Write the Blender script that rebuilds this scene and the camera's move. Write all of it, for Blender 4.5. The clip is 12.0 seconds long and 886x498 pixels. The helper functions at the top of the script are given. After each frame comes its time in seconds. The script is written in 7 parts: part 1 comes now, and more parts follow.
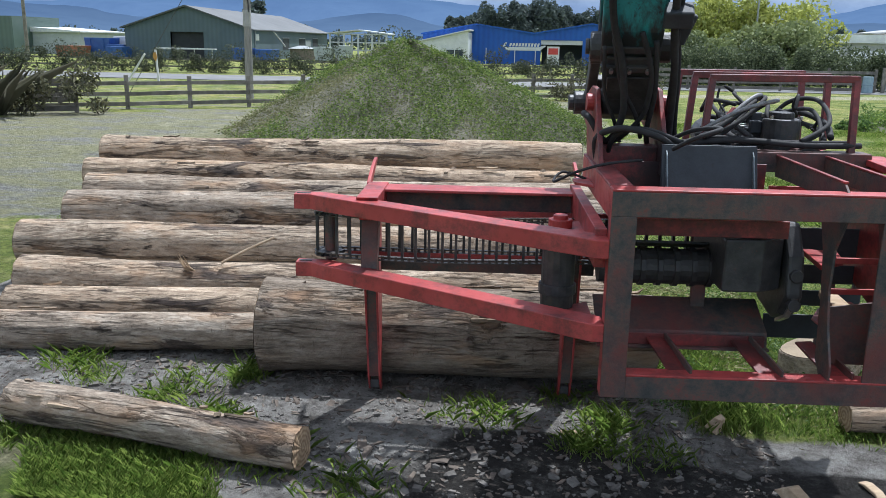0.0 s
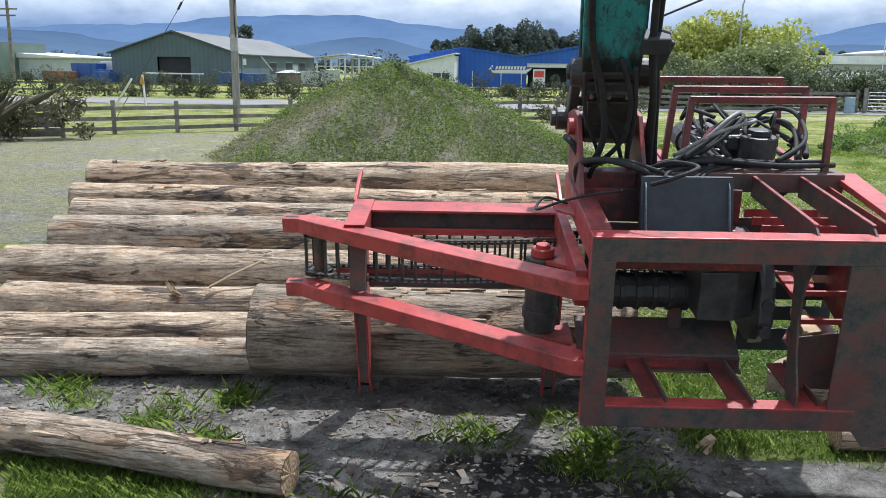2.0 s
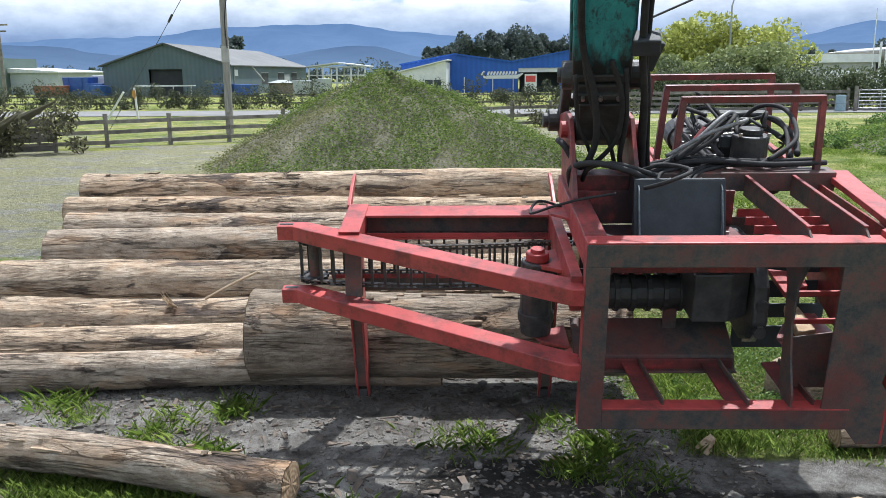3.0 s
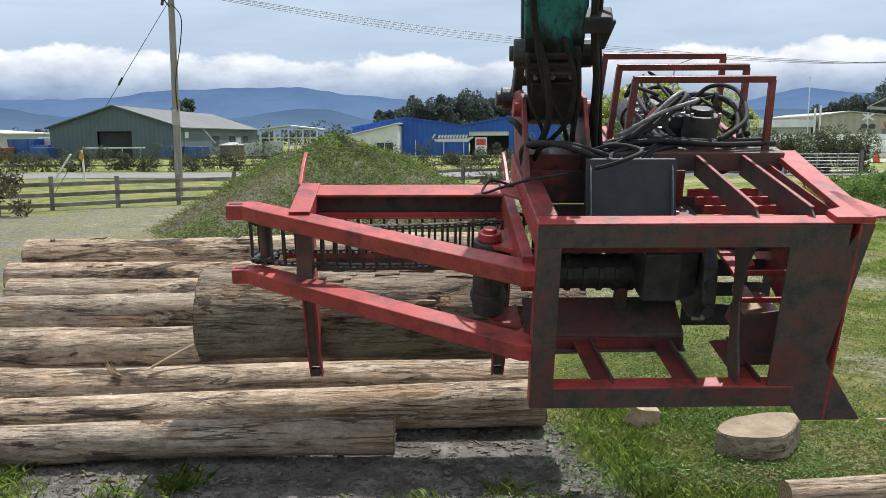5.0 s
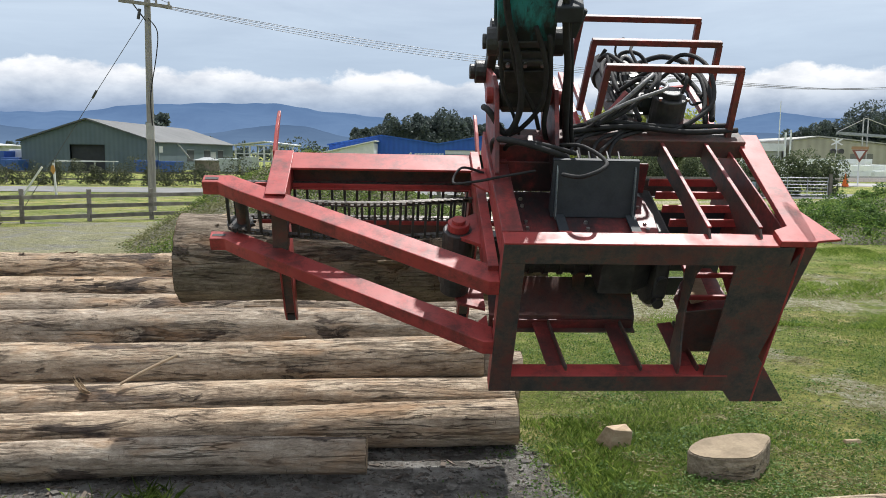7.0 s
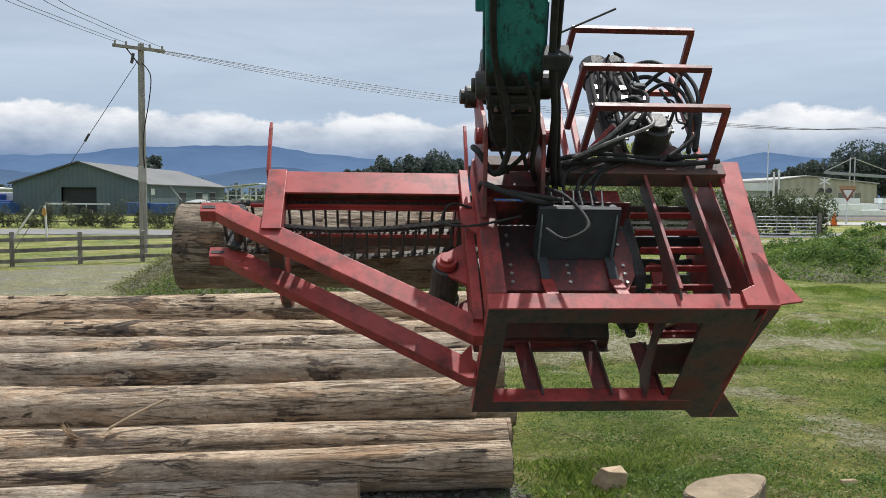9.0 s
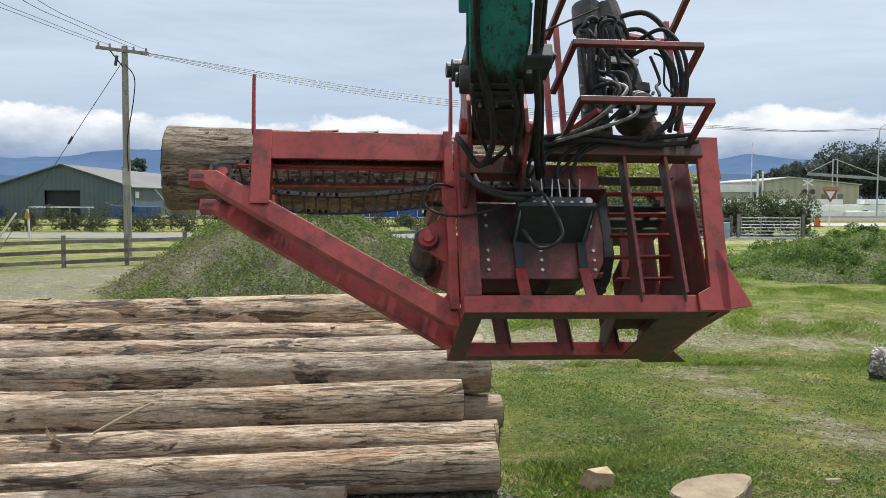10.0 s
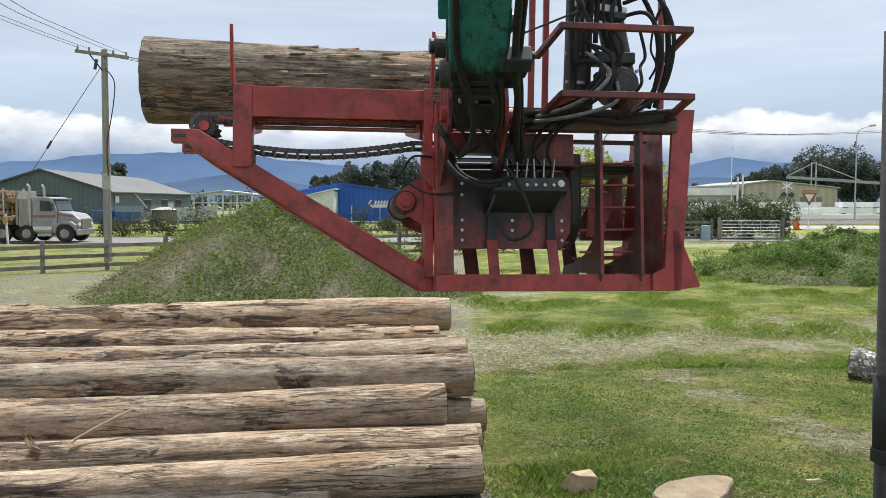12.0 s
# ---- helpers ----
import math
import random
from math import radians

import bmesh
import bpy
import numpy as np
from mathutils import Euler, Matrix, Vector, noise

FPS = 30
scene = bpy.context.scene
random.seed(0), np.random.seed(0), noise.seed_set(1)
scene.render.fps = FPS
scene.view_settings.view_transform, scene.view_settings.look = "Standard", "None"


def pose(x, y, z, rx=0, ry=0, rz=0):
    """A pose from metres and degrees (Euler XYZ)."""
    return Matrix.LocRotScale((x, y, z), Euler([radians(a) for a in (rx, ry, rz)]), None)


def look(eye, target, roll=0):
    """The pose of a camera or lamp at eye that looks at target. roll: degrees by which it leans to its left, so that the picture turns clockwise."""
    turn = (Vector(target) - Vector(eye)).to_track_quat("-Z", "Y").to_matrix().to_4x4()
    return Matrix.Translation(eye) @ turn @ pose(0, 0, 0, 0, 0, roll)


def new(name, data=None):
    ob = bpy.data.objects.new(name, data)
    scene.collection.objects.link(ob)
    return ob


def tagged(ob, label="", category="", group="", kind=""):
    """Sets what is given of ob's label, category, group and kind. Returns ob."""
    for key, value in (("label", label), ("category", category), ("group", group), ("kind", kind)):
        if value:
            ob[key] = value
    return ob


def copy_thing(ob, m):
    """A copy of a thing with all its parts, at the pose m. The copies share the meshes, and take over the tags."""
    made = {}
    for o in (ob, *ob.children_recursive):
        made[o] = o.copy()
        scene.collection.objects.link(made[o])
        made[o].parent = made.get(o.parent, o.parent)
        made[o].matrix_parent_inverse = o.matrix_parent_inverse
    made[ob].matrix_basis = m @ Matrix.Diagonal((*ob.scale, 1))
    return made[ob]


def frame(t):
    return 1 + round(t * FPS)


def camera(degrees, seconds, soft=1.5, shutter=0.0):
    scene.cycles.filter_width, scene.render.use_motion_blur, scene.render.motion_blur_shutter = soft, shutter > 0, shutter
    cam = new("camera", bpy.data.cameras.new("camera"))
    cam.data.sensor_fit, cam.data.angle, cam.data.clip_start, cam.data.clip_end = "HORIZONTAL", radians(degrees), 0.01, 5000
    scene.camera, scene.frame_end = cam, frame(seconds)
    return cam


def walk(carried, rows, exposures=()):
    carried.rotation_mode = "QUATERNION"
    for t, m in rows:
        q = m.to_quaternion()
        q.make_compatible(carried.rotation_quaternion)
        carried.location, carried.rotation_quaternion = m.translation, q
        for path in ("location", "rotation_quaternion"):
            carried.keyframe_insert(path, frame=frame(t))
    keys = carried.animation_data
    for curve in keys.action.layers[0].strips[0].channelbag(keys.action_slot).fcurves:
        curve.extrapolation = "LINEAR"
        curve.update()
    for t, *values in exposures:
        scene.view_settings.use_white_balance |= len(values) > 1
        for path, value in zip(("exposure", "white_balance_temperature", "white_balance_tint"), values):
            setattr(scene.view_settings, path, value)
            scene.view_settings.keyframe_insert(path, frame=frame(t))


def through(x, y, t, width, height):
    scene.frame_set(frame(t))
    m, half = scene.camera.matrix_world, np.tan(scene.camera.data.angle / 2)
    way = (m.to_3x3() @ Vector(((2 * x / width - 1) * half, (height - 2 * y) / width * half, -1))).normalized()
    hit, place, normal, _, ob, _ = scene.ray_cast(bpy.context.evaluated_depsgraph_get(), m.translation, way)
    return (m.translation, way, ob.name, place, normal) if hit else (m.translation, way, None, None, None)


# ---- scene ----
# ---------------------------------------------------------------- camera
cam = camera(55.83, 12.0, soft=0.85)
CAMERA_ROWS = [  # seconds, height, tilt, roll, yaw: the camera turns inside a cab
    (0.0, 2.365, 76.113, -0.978, 9.099), (0.5, 2.365, 76.634, -1.266, 8.946), (1.0, 2.365, 77.317, -1.238, 8.714),
    (1.5, 2.365, 77.595, -1.057, 8.529), (2.0, 2.365, 77.644, -0.649, 8.202), (2.5, 2.365, 77.857, -0.085, 7.913),
    (3.0, 2.365, 78.078, 0.534, 7.645), (3.2, 2.366, 78.200, 0.70, 7.545), (4.8, 2.400, 82.20, 0.50, 4.900),
    (5.0, 2.400, 82.235, 0.313, 4.358), (5.5, 2.400, 82.283, -0.410, 3.565), (6.0, 2.400, 82.895, -0.831, 3.132),
    (6.5, 2.400, 83.368, -0.818, 2.896), (7.0, 2.400, 83.487, -0.563, 2.729), (9.0, 2.400, 86.280, -0.298, 2.152),
    (9.5, 2.400, 86.377, -0.204, 1.618), (10.0, 2.400, 86.432, -0.141, 1.198), (10.5, 2.400, 86.479, -0.165, 0.710),
    (11.0, 2.400, 86.468, -0.156, 0.411), (11.5, 2.400, 86.510, -0.074, 0.078), (12.0, 2.400, 86.700, 0.0, 0.0)]
walk(cam, [(t, pose(0, 0, z, rx, ry, rz)) for t, z, rx, ry, rz in CAMERA_ROWS],
     [(0.0, 0.30, 5750, 10), (0.6, 0.32, 5800, 10), (2.0, 0.50, 5950, 10), (3.2, 0.54, 6050, 10), (4.8, 0.28, 6350, 10), (7.2, 0.22, 6450, 10), (9.0, 0.08, 6450, 10), (9.6, 0.22, 6500, 10), (12.0, 0.33, 6550, 10)])

# ---------------------------------------------------------------- sky and sun
SUN_DIR = Vector((0.185, 0.397, 0.899)).normalized()
sun = new("sun", bpy.data.lights.new("sun", "SUN"))
sun.data.energy, sun.data.angle, sun.data.color = 4.8, radians(1.0), (1.0, 0.975, 0.93)
sun.matrix_world = look((0, 0, 60), Vector((0, 0, 60)) - SUN_DIR)
scene.view_settings.exposure = 0.32


def sky():
    world = bpy.data.worlds.new("sky")
    scene.world = world
    world.use_nodes = True
    nt = world.node_tree
    nt.nodes.clear()
    N, L = nt.nodes.new, nt.links.new
    out, bg = N("ShaderNodeOutputWorld"), N("ShaderNodeBackground")
    L(bg.outputs[0], out.inputs[0])
    tc, sep = N("ShaderNodeTexCoord"), N("ShaderNodeSeparateXYZ")
    L(tc.outputs["Generated"], sep.inputs[0])
    tex = N("ShaderNodeTexSky")
    tex.sky_type, tex.sun_disc = "NISHITA", False
    tex.sun_elevation, tex.sun_rotation = math.asin(SUN_DIR.z), math.atan2(SUN_DIR.x, SUN_DIR.y)
    blue = N("ShaderNodeMixRGB")
    blue.blend_type, blue.inputs[0].default_value = "MULTIPLY", 1.0
    blue.inputs[2].default_value = (0.09, 0.09, 0.09, 1)
    L(tex.outputs[0], blue.inputs[1])

    def math_node(op, a, b=None, clamp=False):
        n = N("ShaderNodeMath")
        n.operation, n.use_clamp = op, clamp
        for i, v in enumerate((a, b)):
            if v is None:
                continue
            if isinstance(v, (int, float)):
                n.inputs[i].default_value = v
            else:
                L(v, n.inputs[i])
        return n.outputs[0]

    def cloud_noise(scale, stretch, detail=6, rough=0.55, distort=0.0):
        m, n = N("ShaderNodeMapping"), N("ShaderNodeTexNoise")
        m.inputs["Scale"].default_value = (1, 1, stretch)
        L(tc.outputs["Generated"], m.inputs[0])
        L(m.outputs[0], n.inputs["Vector"])
        n.inputs["Scale"].default_value, n.inputs["Detail"].default_value = scale, detail
        n.inputs["Roughness"].default_value, n.inputs["Distortion"].default_value = rough, distort
        return n.outputs["Fac"]

    def ramp(fac, stops):
        r = N("ShaderNodeValToRGB")
        L(fac, r.inputs[0])
        while len(r.color_ramp.elements) < len(stops):
            r.color_ramp.elements.new(0.5)
        for e, (p, c) in zip(r.color_ramp.elements, stops):
            e.position, e.color = p, (*c, 1)
        return r.outputs[0]

    def mix(fac, a, b):
        n = N("ShaderNodeMixRGB")
        for i, v in zip((0, 1, 2), (fac, a, b)):
            if isinstance(v, (int, float)):
                n.inputs[i].default_value = v
            else:
                L(v, n.inputs[i])
        return n.outputs[0]

    up = sep.outputs["Z"]
    # high thin overcast: blue-grey low down, whiter overhead, broken by long soft streaks
    high = ramp(math_node("MULTIPLY", up, 2.2, True), [(0.0, (0.34, 0.43, 0.58)), (0.10, (0.38, 0.48, 0.63)), (0.32, (0.50, 0.59, 0.71)), (0.62, (0.62, 0.68, 0.77)), (1.0, (0.70, 0.74, 0.80))])
    streak = ramp(cloud_noise(2.6, 7.0, 7, 0.6, 0.4), [(0.36, (0.90, 0.91, 0.93)), (0.66, (1.12, 1.11, 1.09))])
    mul = N("ShaderNodeMixRGB")
    mul.blend_type, mul.inputs[0].default_value = "MULTIPLY", 1.0
    L(high, mul.inputs[1]), L(streak, mul.inputs[2])
    overcast = mix(0.86, blue.outputs[0], mul.outputs[0])
    # the bank of cumulus that lies along the mountains: a puffed top edge, blue-grey base
    puff = math_node("MULTIPLY", math_node("SUBTRACT", cloud_noise(13.0, 1.5, 8, 0.60), 0.5), 0.060)
    big = math_node("MULTIPLY", math_node("SUBTRACT", cloud_noise(3.6, 1.0, 2, 0.5), 0.5), 0.035)
    edge = math_node("ADD", math_node("ADD", puff, big), 0.091)
    depth = math_node("SUBTRACT", edge, up)
    top = ramp(math_node("MULTIPLY", depth, 150.0, True), [(0.0, (0, 0, 0)), (1.0, (1, 1, 1))])
    base = ramp(math_node("DIVIDE", up, 0.12, True), [(0.0, (0.20, 0.29, 0.45)), (0.34, (0.26, 0.35, 0.51)), (0.46, (0.40, 0.48, 0.60)), (0.58, (0.60, 0.66, 0.74)), (0.70, (0.84, 0.86, 0.89)), (1.0, (1.0, 1.0, 0.99))])
    body = ramp(cloud_noise(15.0, 2.2, 8, 0.6), [(0.34, (0.72, 0.75, 0.80)), (0.60, (1.04, 1.03, 1.02))])
    bm = N("ShaderNodeMixRGB")
    bm.blend_type, bm.inputs[0].default_value = "MULTIPLY", 1.0
    L(base, bm.inputs[1]), L(body, bm.inputs[2])
    L(mix(top, overcast, bm.outputs[0]), bg.inputs["Color"])
    bg.inputs["Strength"].default_value = 1.0


sky()

# ---------------------------------------------------------------- materials


class Nodes:
    """A small wrapper round a material's node tree."""

    def __init__(self, name):
        self.m = bpy.data.materials.new(name)
        self.m.use_nodes = True
        self.t = self.m.node_tree
        self.bsdf = self.t.nodes["Principled BSDF"]
        self.co = self.n("ShaderNodeTexCoord")

    def n(self, kind):
        return self.t.nodes.new(kind)

    def link(self, a, b):
        self.t.links.new(a, b)

    def noise(self, scale, detail=6, rough=0.6, stretch=(1, 1, 1), distort=0.0, coords="Object"):
        m, n = self.n("ShaderNodeMapping"), self.n("ShaderNodeTexNoise")
        m.inputs["Scale"].default_value = stretch
        self.link(self.co.outputs[coords], m.inputs[0])
        self.link(m.outputs[0], n.inputs["Vector"])
        n.inputs["Scale"].default_value, n.inputs["Detail"].default_value = scale, detail
        n.inputs["Roughness"].default_value, n.inputs["Distortion"].default_value = rough, distort
        return n.outputs["Fac"]

    def ramp(self, fac, stops):
        r = self.n("ShaderNodeValToRGB")
        self.link(fac, r.inputs[0])
        while len(r.color_ramp.elements) < len(stops):
            r.color_ramp.elements.new(0.5)
        for e, (p, c) in zip(r.color_ramp.elements, stops):
            e.position, e.color = p, (*c, 1) if len(c) == 3 else c
        return r.outputs[0]

    def mix(self, fac, a, b, kind="MIX"):
        n = self.n("ShaderNodeMixRGB")
        n.blend_type = kind
        for i, v in zip((0, 1, 2), (fac, a, b)):
            if isinstance(v, (int, float)):
                n.inputs[i].default_value = v
            elif isinstance(v, tuple):
                n.inputs[i].default_value = (*v, 1)
            else:
                self.link(v, n.inputs[i])
        return n.outputs[0]

    def math(self, op, a, b=0.0, clamp=False):
        n = self.n("ShaderNodeMath")
        n.operation, n.use_clamp = op, clamp
        for i, v in enumerate((a, b)):
            if isinstance(v, (int, float)):
                n.inputs[i].default_value = v
            else:
                self.link(v, n.inputs[i])
        return n.outputs[0]

    def bump(self, height, strength=0.3, distance=0.01):
        b = self.n("ShaderNodeBump")
        b.inputs["Strength"].default_value, b.inputs["Distance"].default_value = strength, distance
        self.link(height, b.inputs["Height"])
        self.link(b.outputs[0], self.bsdf.inputs["Normal"])

    def done(self, color=None, rough=None, metal=0.0, spec=None):
        for key, v in (("Base Color", color), ("Roughness", rough), ("Metallic", metal), ("Specular IOR Level", spec)):
            if v is None:
                continue
            if isinstance(v, tuple):
                self.bsdf.inputs[key].default_value = (*v, 1)
            elif isinstance(v, (int, float)):
                self.bsdf.inputs[key].default_value = v
            else:
                self.link(v, self.bsdf.inputs[key])
        return self.m


def surf(name, dark, light, scale=3.0, rough=0.8, metal=0.0, bump=0.2, fine=60.0, stretch=(1, 1, 1), spot=None, spot_at=0.62, vary=0.0, distance=0.004):
    """A surface of two tones at two scales, with fine relief, and stains of a third tone."""
    s = Nodes(name)
    col = s.ramp(s.noise(scale, 7, 0.62, stretch), [(0.30, dark), (0.70, light)])
    grain = s.noise(fine, 4, 0.6, stretch)
    col = s.mix(0.35, col, s.ramp(grain, [(0.25, (0.55, 0.55, 0.55)), (0.75, (1.25, 1.25, 1.25))]), "MULTIPLY")
    if spot:
        col = s.mix(s.ramp(s.noise(scale * 2.3, 9, 0.7, stretch, 0.6), [(spot_at, (0, 0, 0)), (spot_at + 0.10, (1, 1, 1))]), col, spot)
    if vary:
        info = s.n("ShaderNodeObjectInfo")
        v = s.math("ADD", s.math("MULTIPLY", info.outputs["Random"], vary), 1 - vary / 2)
        col = s.mix(1.0, col, v, "MULTIPLY")
    if bump:
        s.bump(grain, bump, distance)
    return s.done(col, rough, metal)


def red_paint(name="red_paint", clean=0.50, oil=False):
    s = Nodes(name)
    col = s.ramp(s.noise(2.4, 6, 0.6), [(0.3, (0.31, 0.034, 0.032)), (0.72, (0.46, 0.075, 0.068))])
    scratch = s.ramp(s.noise(26, 8, 0.75, (1, 1, 1), 1.2), [(0.64, (0, 0, 0)), (0.72, (1, 1, 1))])
    col = s.mix(scratch, col, (0.17, 0.035, 0.026))
    dirt = s.ramp(s.noise(4.2, 13, 0.80), [(clean - 0.03, (0, 0, 0)), (clean + 0.10, (0.62, 0.62, 0.62)), (clean + 0.24, (0.92, 0.92, 0.92))])
    col = s.mix(dirt, col, (0.045, 0.024, 0.023))
    if oil:  # black oil spread from the leaking valve bank
        far = s.n("ShaderNodeVectorMath")
        far.operation = "DISTANCE"
        s.link(s.co.outputs["Object"], far.inputs[0])
        far.inputs[1].default_value = (0.50, 0.05, 0.78)
        near = s.math("ADD", far.outputs["Value"], s.math("MULTIPLY", s.math("SUBTRACT", s.noise(5, 9, 0.75, (1.6, 1.6, 0.6)), 0.5), 1.1))
        col = s.mix(s.ramp(near, [(0.22, (0.93, 0.93, 0.93)), (0.60, (0, 0, 0))]), col, (0.022, 0.022, 0.024))
    dust = s.ramp(s.noise(140, 5, 0.8), [(0.68, (0, 0, 0)), (0.76, (0.45, 0.45, 0.45))])
    col = s.mix(dust, col, (0.30, 0.22, 0.20))
    s.bump(s.noise(90, 3), 0.12, 0.002)
    rough = s.ramp(s.noise(8, 5), [(0.3, (0.34, 0.34, 0.34)), (0.7, (0.58, 0.58, 0.58))])
    return s.done(col, rough)


def teal_paint():
    """Teal enamel, chipped, with black oil crept up from the arm's nose."""
    s = Nodes("chipped_teal_paint")
    col = s.ramp(s.noise(5, 8, 0.7), [(0.30, (0.016, 0.17, 0.195)), (0.70, (0.05, 0.34, 0.36))])
    col = s.mix(s.ramp(s.noise(11, 12, 0.8, (1, 1, 0.6), 0.5), [(0.52, (0, 0, 0)), (0.60, (0.9, 0.9, 0.9))]), col, (0.022, 0.030, 0.030))
    col = s.mix(s.ramp(s.noise(60, 5, 0.8), [(0.66, (0, 0, 0)), (0.74, (0.5, 0.5, 0.5))]), col, (0.20, 0.27, 0.27))
    sep = s.n("ShaderNodeSeparateXYZ")
    s.link(s.co.outputs["Object"], sep.inputs[0])
    creep = s.math("ADD", sep.outputs["Z"], s.math("MULTIPLY", s.math("SUBTRACT", s.noise(4.5, 9, 0.75, (1.6, 1.6, 0.5)), 0.5), 1.3))
    col = s.mix(s.ramp(creep, [(0.52, (0.95, 0.95, 0.95)), (0.74, (0, 0, 0))]), col, (0.022, 0.022, 0.022))
    s.bump(s.noise(70, 4), 0.2, 0.003)
    return s.done(col, 0.45)


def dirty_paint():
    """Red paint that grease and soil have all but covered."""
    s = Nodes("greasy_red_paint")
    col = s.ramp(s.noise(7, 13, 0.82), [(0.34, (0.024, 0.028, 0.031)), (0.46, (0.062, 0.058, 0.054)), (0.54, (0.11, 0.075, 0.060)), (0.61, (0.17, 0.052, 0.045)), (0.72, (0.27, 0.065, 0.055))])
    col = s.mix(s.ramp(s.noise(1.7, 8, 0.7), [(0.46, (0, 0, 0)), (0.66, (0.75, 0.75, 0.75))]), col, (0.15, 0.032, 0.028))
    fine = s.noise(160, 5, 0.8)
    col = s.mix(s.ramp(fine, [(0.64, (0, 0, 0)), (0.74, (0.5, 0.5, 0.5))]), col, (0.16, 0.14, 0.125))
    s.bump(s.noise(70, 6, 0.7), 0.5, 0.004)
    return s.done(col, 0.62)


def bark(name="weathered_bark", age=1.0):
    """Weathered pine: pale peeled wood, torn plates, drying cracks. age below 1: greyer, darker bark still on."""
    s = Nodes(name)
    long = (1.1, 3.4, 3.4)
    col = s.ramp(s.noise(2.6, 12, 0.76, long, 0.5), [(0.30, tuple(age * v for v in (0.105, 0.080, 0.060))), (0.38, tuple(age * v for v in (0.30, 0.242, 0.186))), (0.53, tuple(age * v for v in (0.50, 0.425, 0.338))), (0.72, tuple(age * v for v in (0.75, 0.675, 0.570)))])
    info = s.n("ShaderNodeObjectInfo")
    tone = s.ramp(info.outputs["Random"], [(0.0, (0.74, 0.74, 0.75)), (0.5, (1.0, 0.95, 0.89)), (1.0, (1.16, 1.03, 0.90))])
    col = s.mix(1.0, col, tone, "MULTIPLY")
    streak = s.ramp(s.noise(9.0, 9, 0.78, (0.5, 5, 5)), [(0.34, (0.34, 0.31, 0.28)), (0.60, (1.15, 1.15, 1.15))])
    col = s.mix(0.24, col, streak, "MULTIPLY")
    tick = s.ramp(s.noise(24, 5, 0.7, (1.7, 0.6, 0.6)), [(0.30, (0.40, 0.36, 0.32)), (0.40, (1.0, 1.0, 1.0))])
    col = s.mix(0.85, col, tick, "MULTIPLY")
    speck = s.ramp(s.noise(42, 8, 0.8, (0.35, 1, 1)), [(0.36, (0.42, 0.39, 0.36)), (0.58, (1.18, 1.18, 1.18))])
    col = s.mix(0.55, col, speck, "MULTIPLY")
    patch = s.ramp(s.noise(1.5, 7, 0.68, (0.6, 2.6, 2.6), 0.9), [(0.575, (0, 0, 0)), (0.61, (1, 1, 1))])
    plates = s.ramp(s.noise(17, 7, 0.7, (0.5, 1.4, 1.4)), [(0.35, (0.045, 0.036, 0.030)), (0.7, (0.20, 0.155, 0.125))])
    col = s.mix(patch, col, plates)
    lines = s.ramp(s.noise(5.5, 8, 0.62, (0.20, 3.0, 3.0), 0.5), [(0.462, (0, 0, 0)), (0.482, (1, 1, 1)), (0.505, (0, 0, 0))])
    gate = s.ramp(s.noise(1.9, 5, 0.6, (0.7, 1.6, 1.6)), [(0.44, (0.06, 0.06, 0.06)), (0.60, (0.75, 0.75, 0.75))])
    cracks = s.math("MULTIPLY", lines, gate)
    col = s.mix(cracks, col, (0.055, 0.042, 0.034))
    rust = s.ramp(s.noise(2.3, 6, 0.6, (0.7, 2, 2)), [(0.52, (0, 0, 0)), (0.70, (0.62, 0.62, 0.62))])
    col = s.mix(rust, col, (0.44, 0.27, 0.15))
    h = s.math("ADD", s.math("MULTIPLY", s.noise(11, 8, 0.7, (0.6, 2, 2)), 1.0), s.math("SUBTRACT", s.math("MULTIPLY", patch, 0.9), s.math("MULTIPLY", cracks, 1.0)))
    s.bump(h, 1.0, 0.035)
    return s.done(col, 0.9, 0.0, 0.25)


def cut_wood():
    s = Nodes("sawn_log_end")
    w = s.n("ShaderNodeTexWave")
    w.wave_type, w.rings_direction = "RINGS", "X"
    w.inputs["Scale"].default_value, w.inputs["Distortion"].default_value, w.inputs["Detail"].default_value = 11, 2.5, 3
    s.link(s.co.outputs["Object"], w.inputs["Vector"])
    col = s.ramp(w.outputs["Fac"], [(0.0, (0.30, 0.20, 0.115)), (1.0, (0.47, 0.35, 0.22))])
    col = s.mix(0.6, col, s.ramp(s.noise(6, 7), [(0.3, (0.5, 0.45, 0.42)), (0.7, (1.1, 1.05, 1.0))]), "MULTIPLY")
    s.bump(s.noise(55, 4), 0.3, 0.004)
    return s.done(col, 0.85)


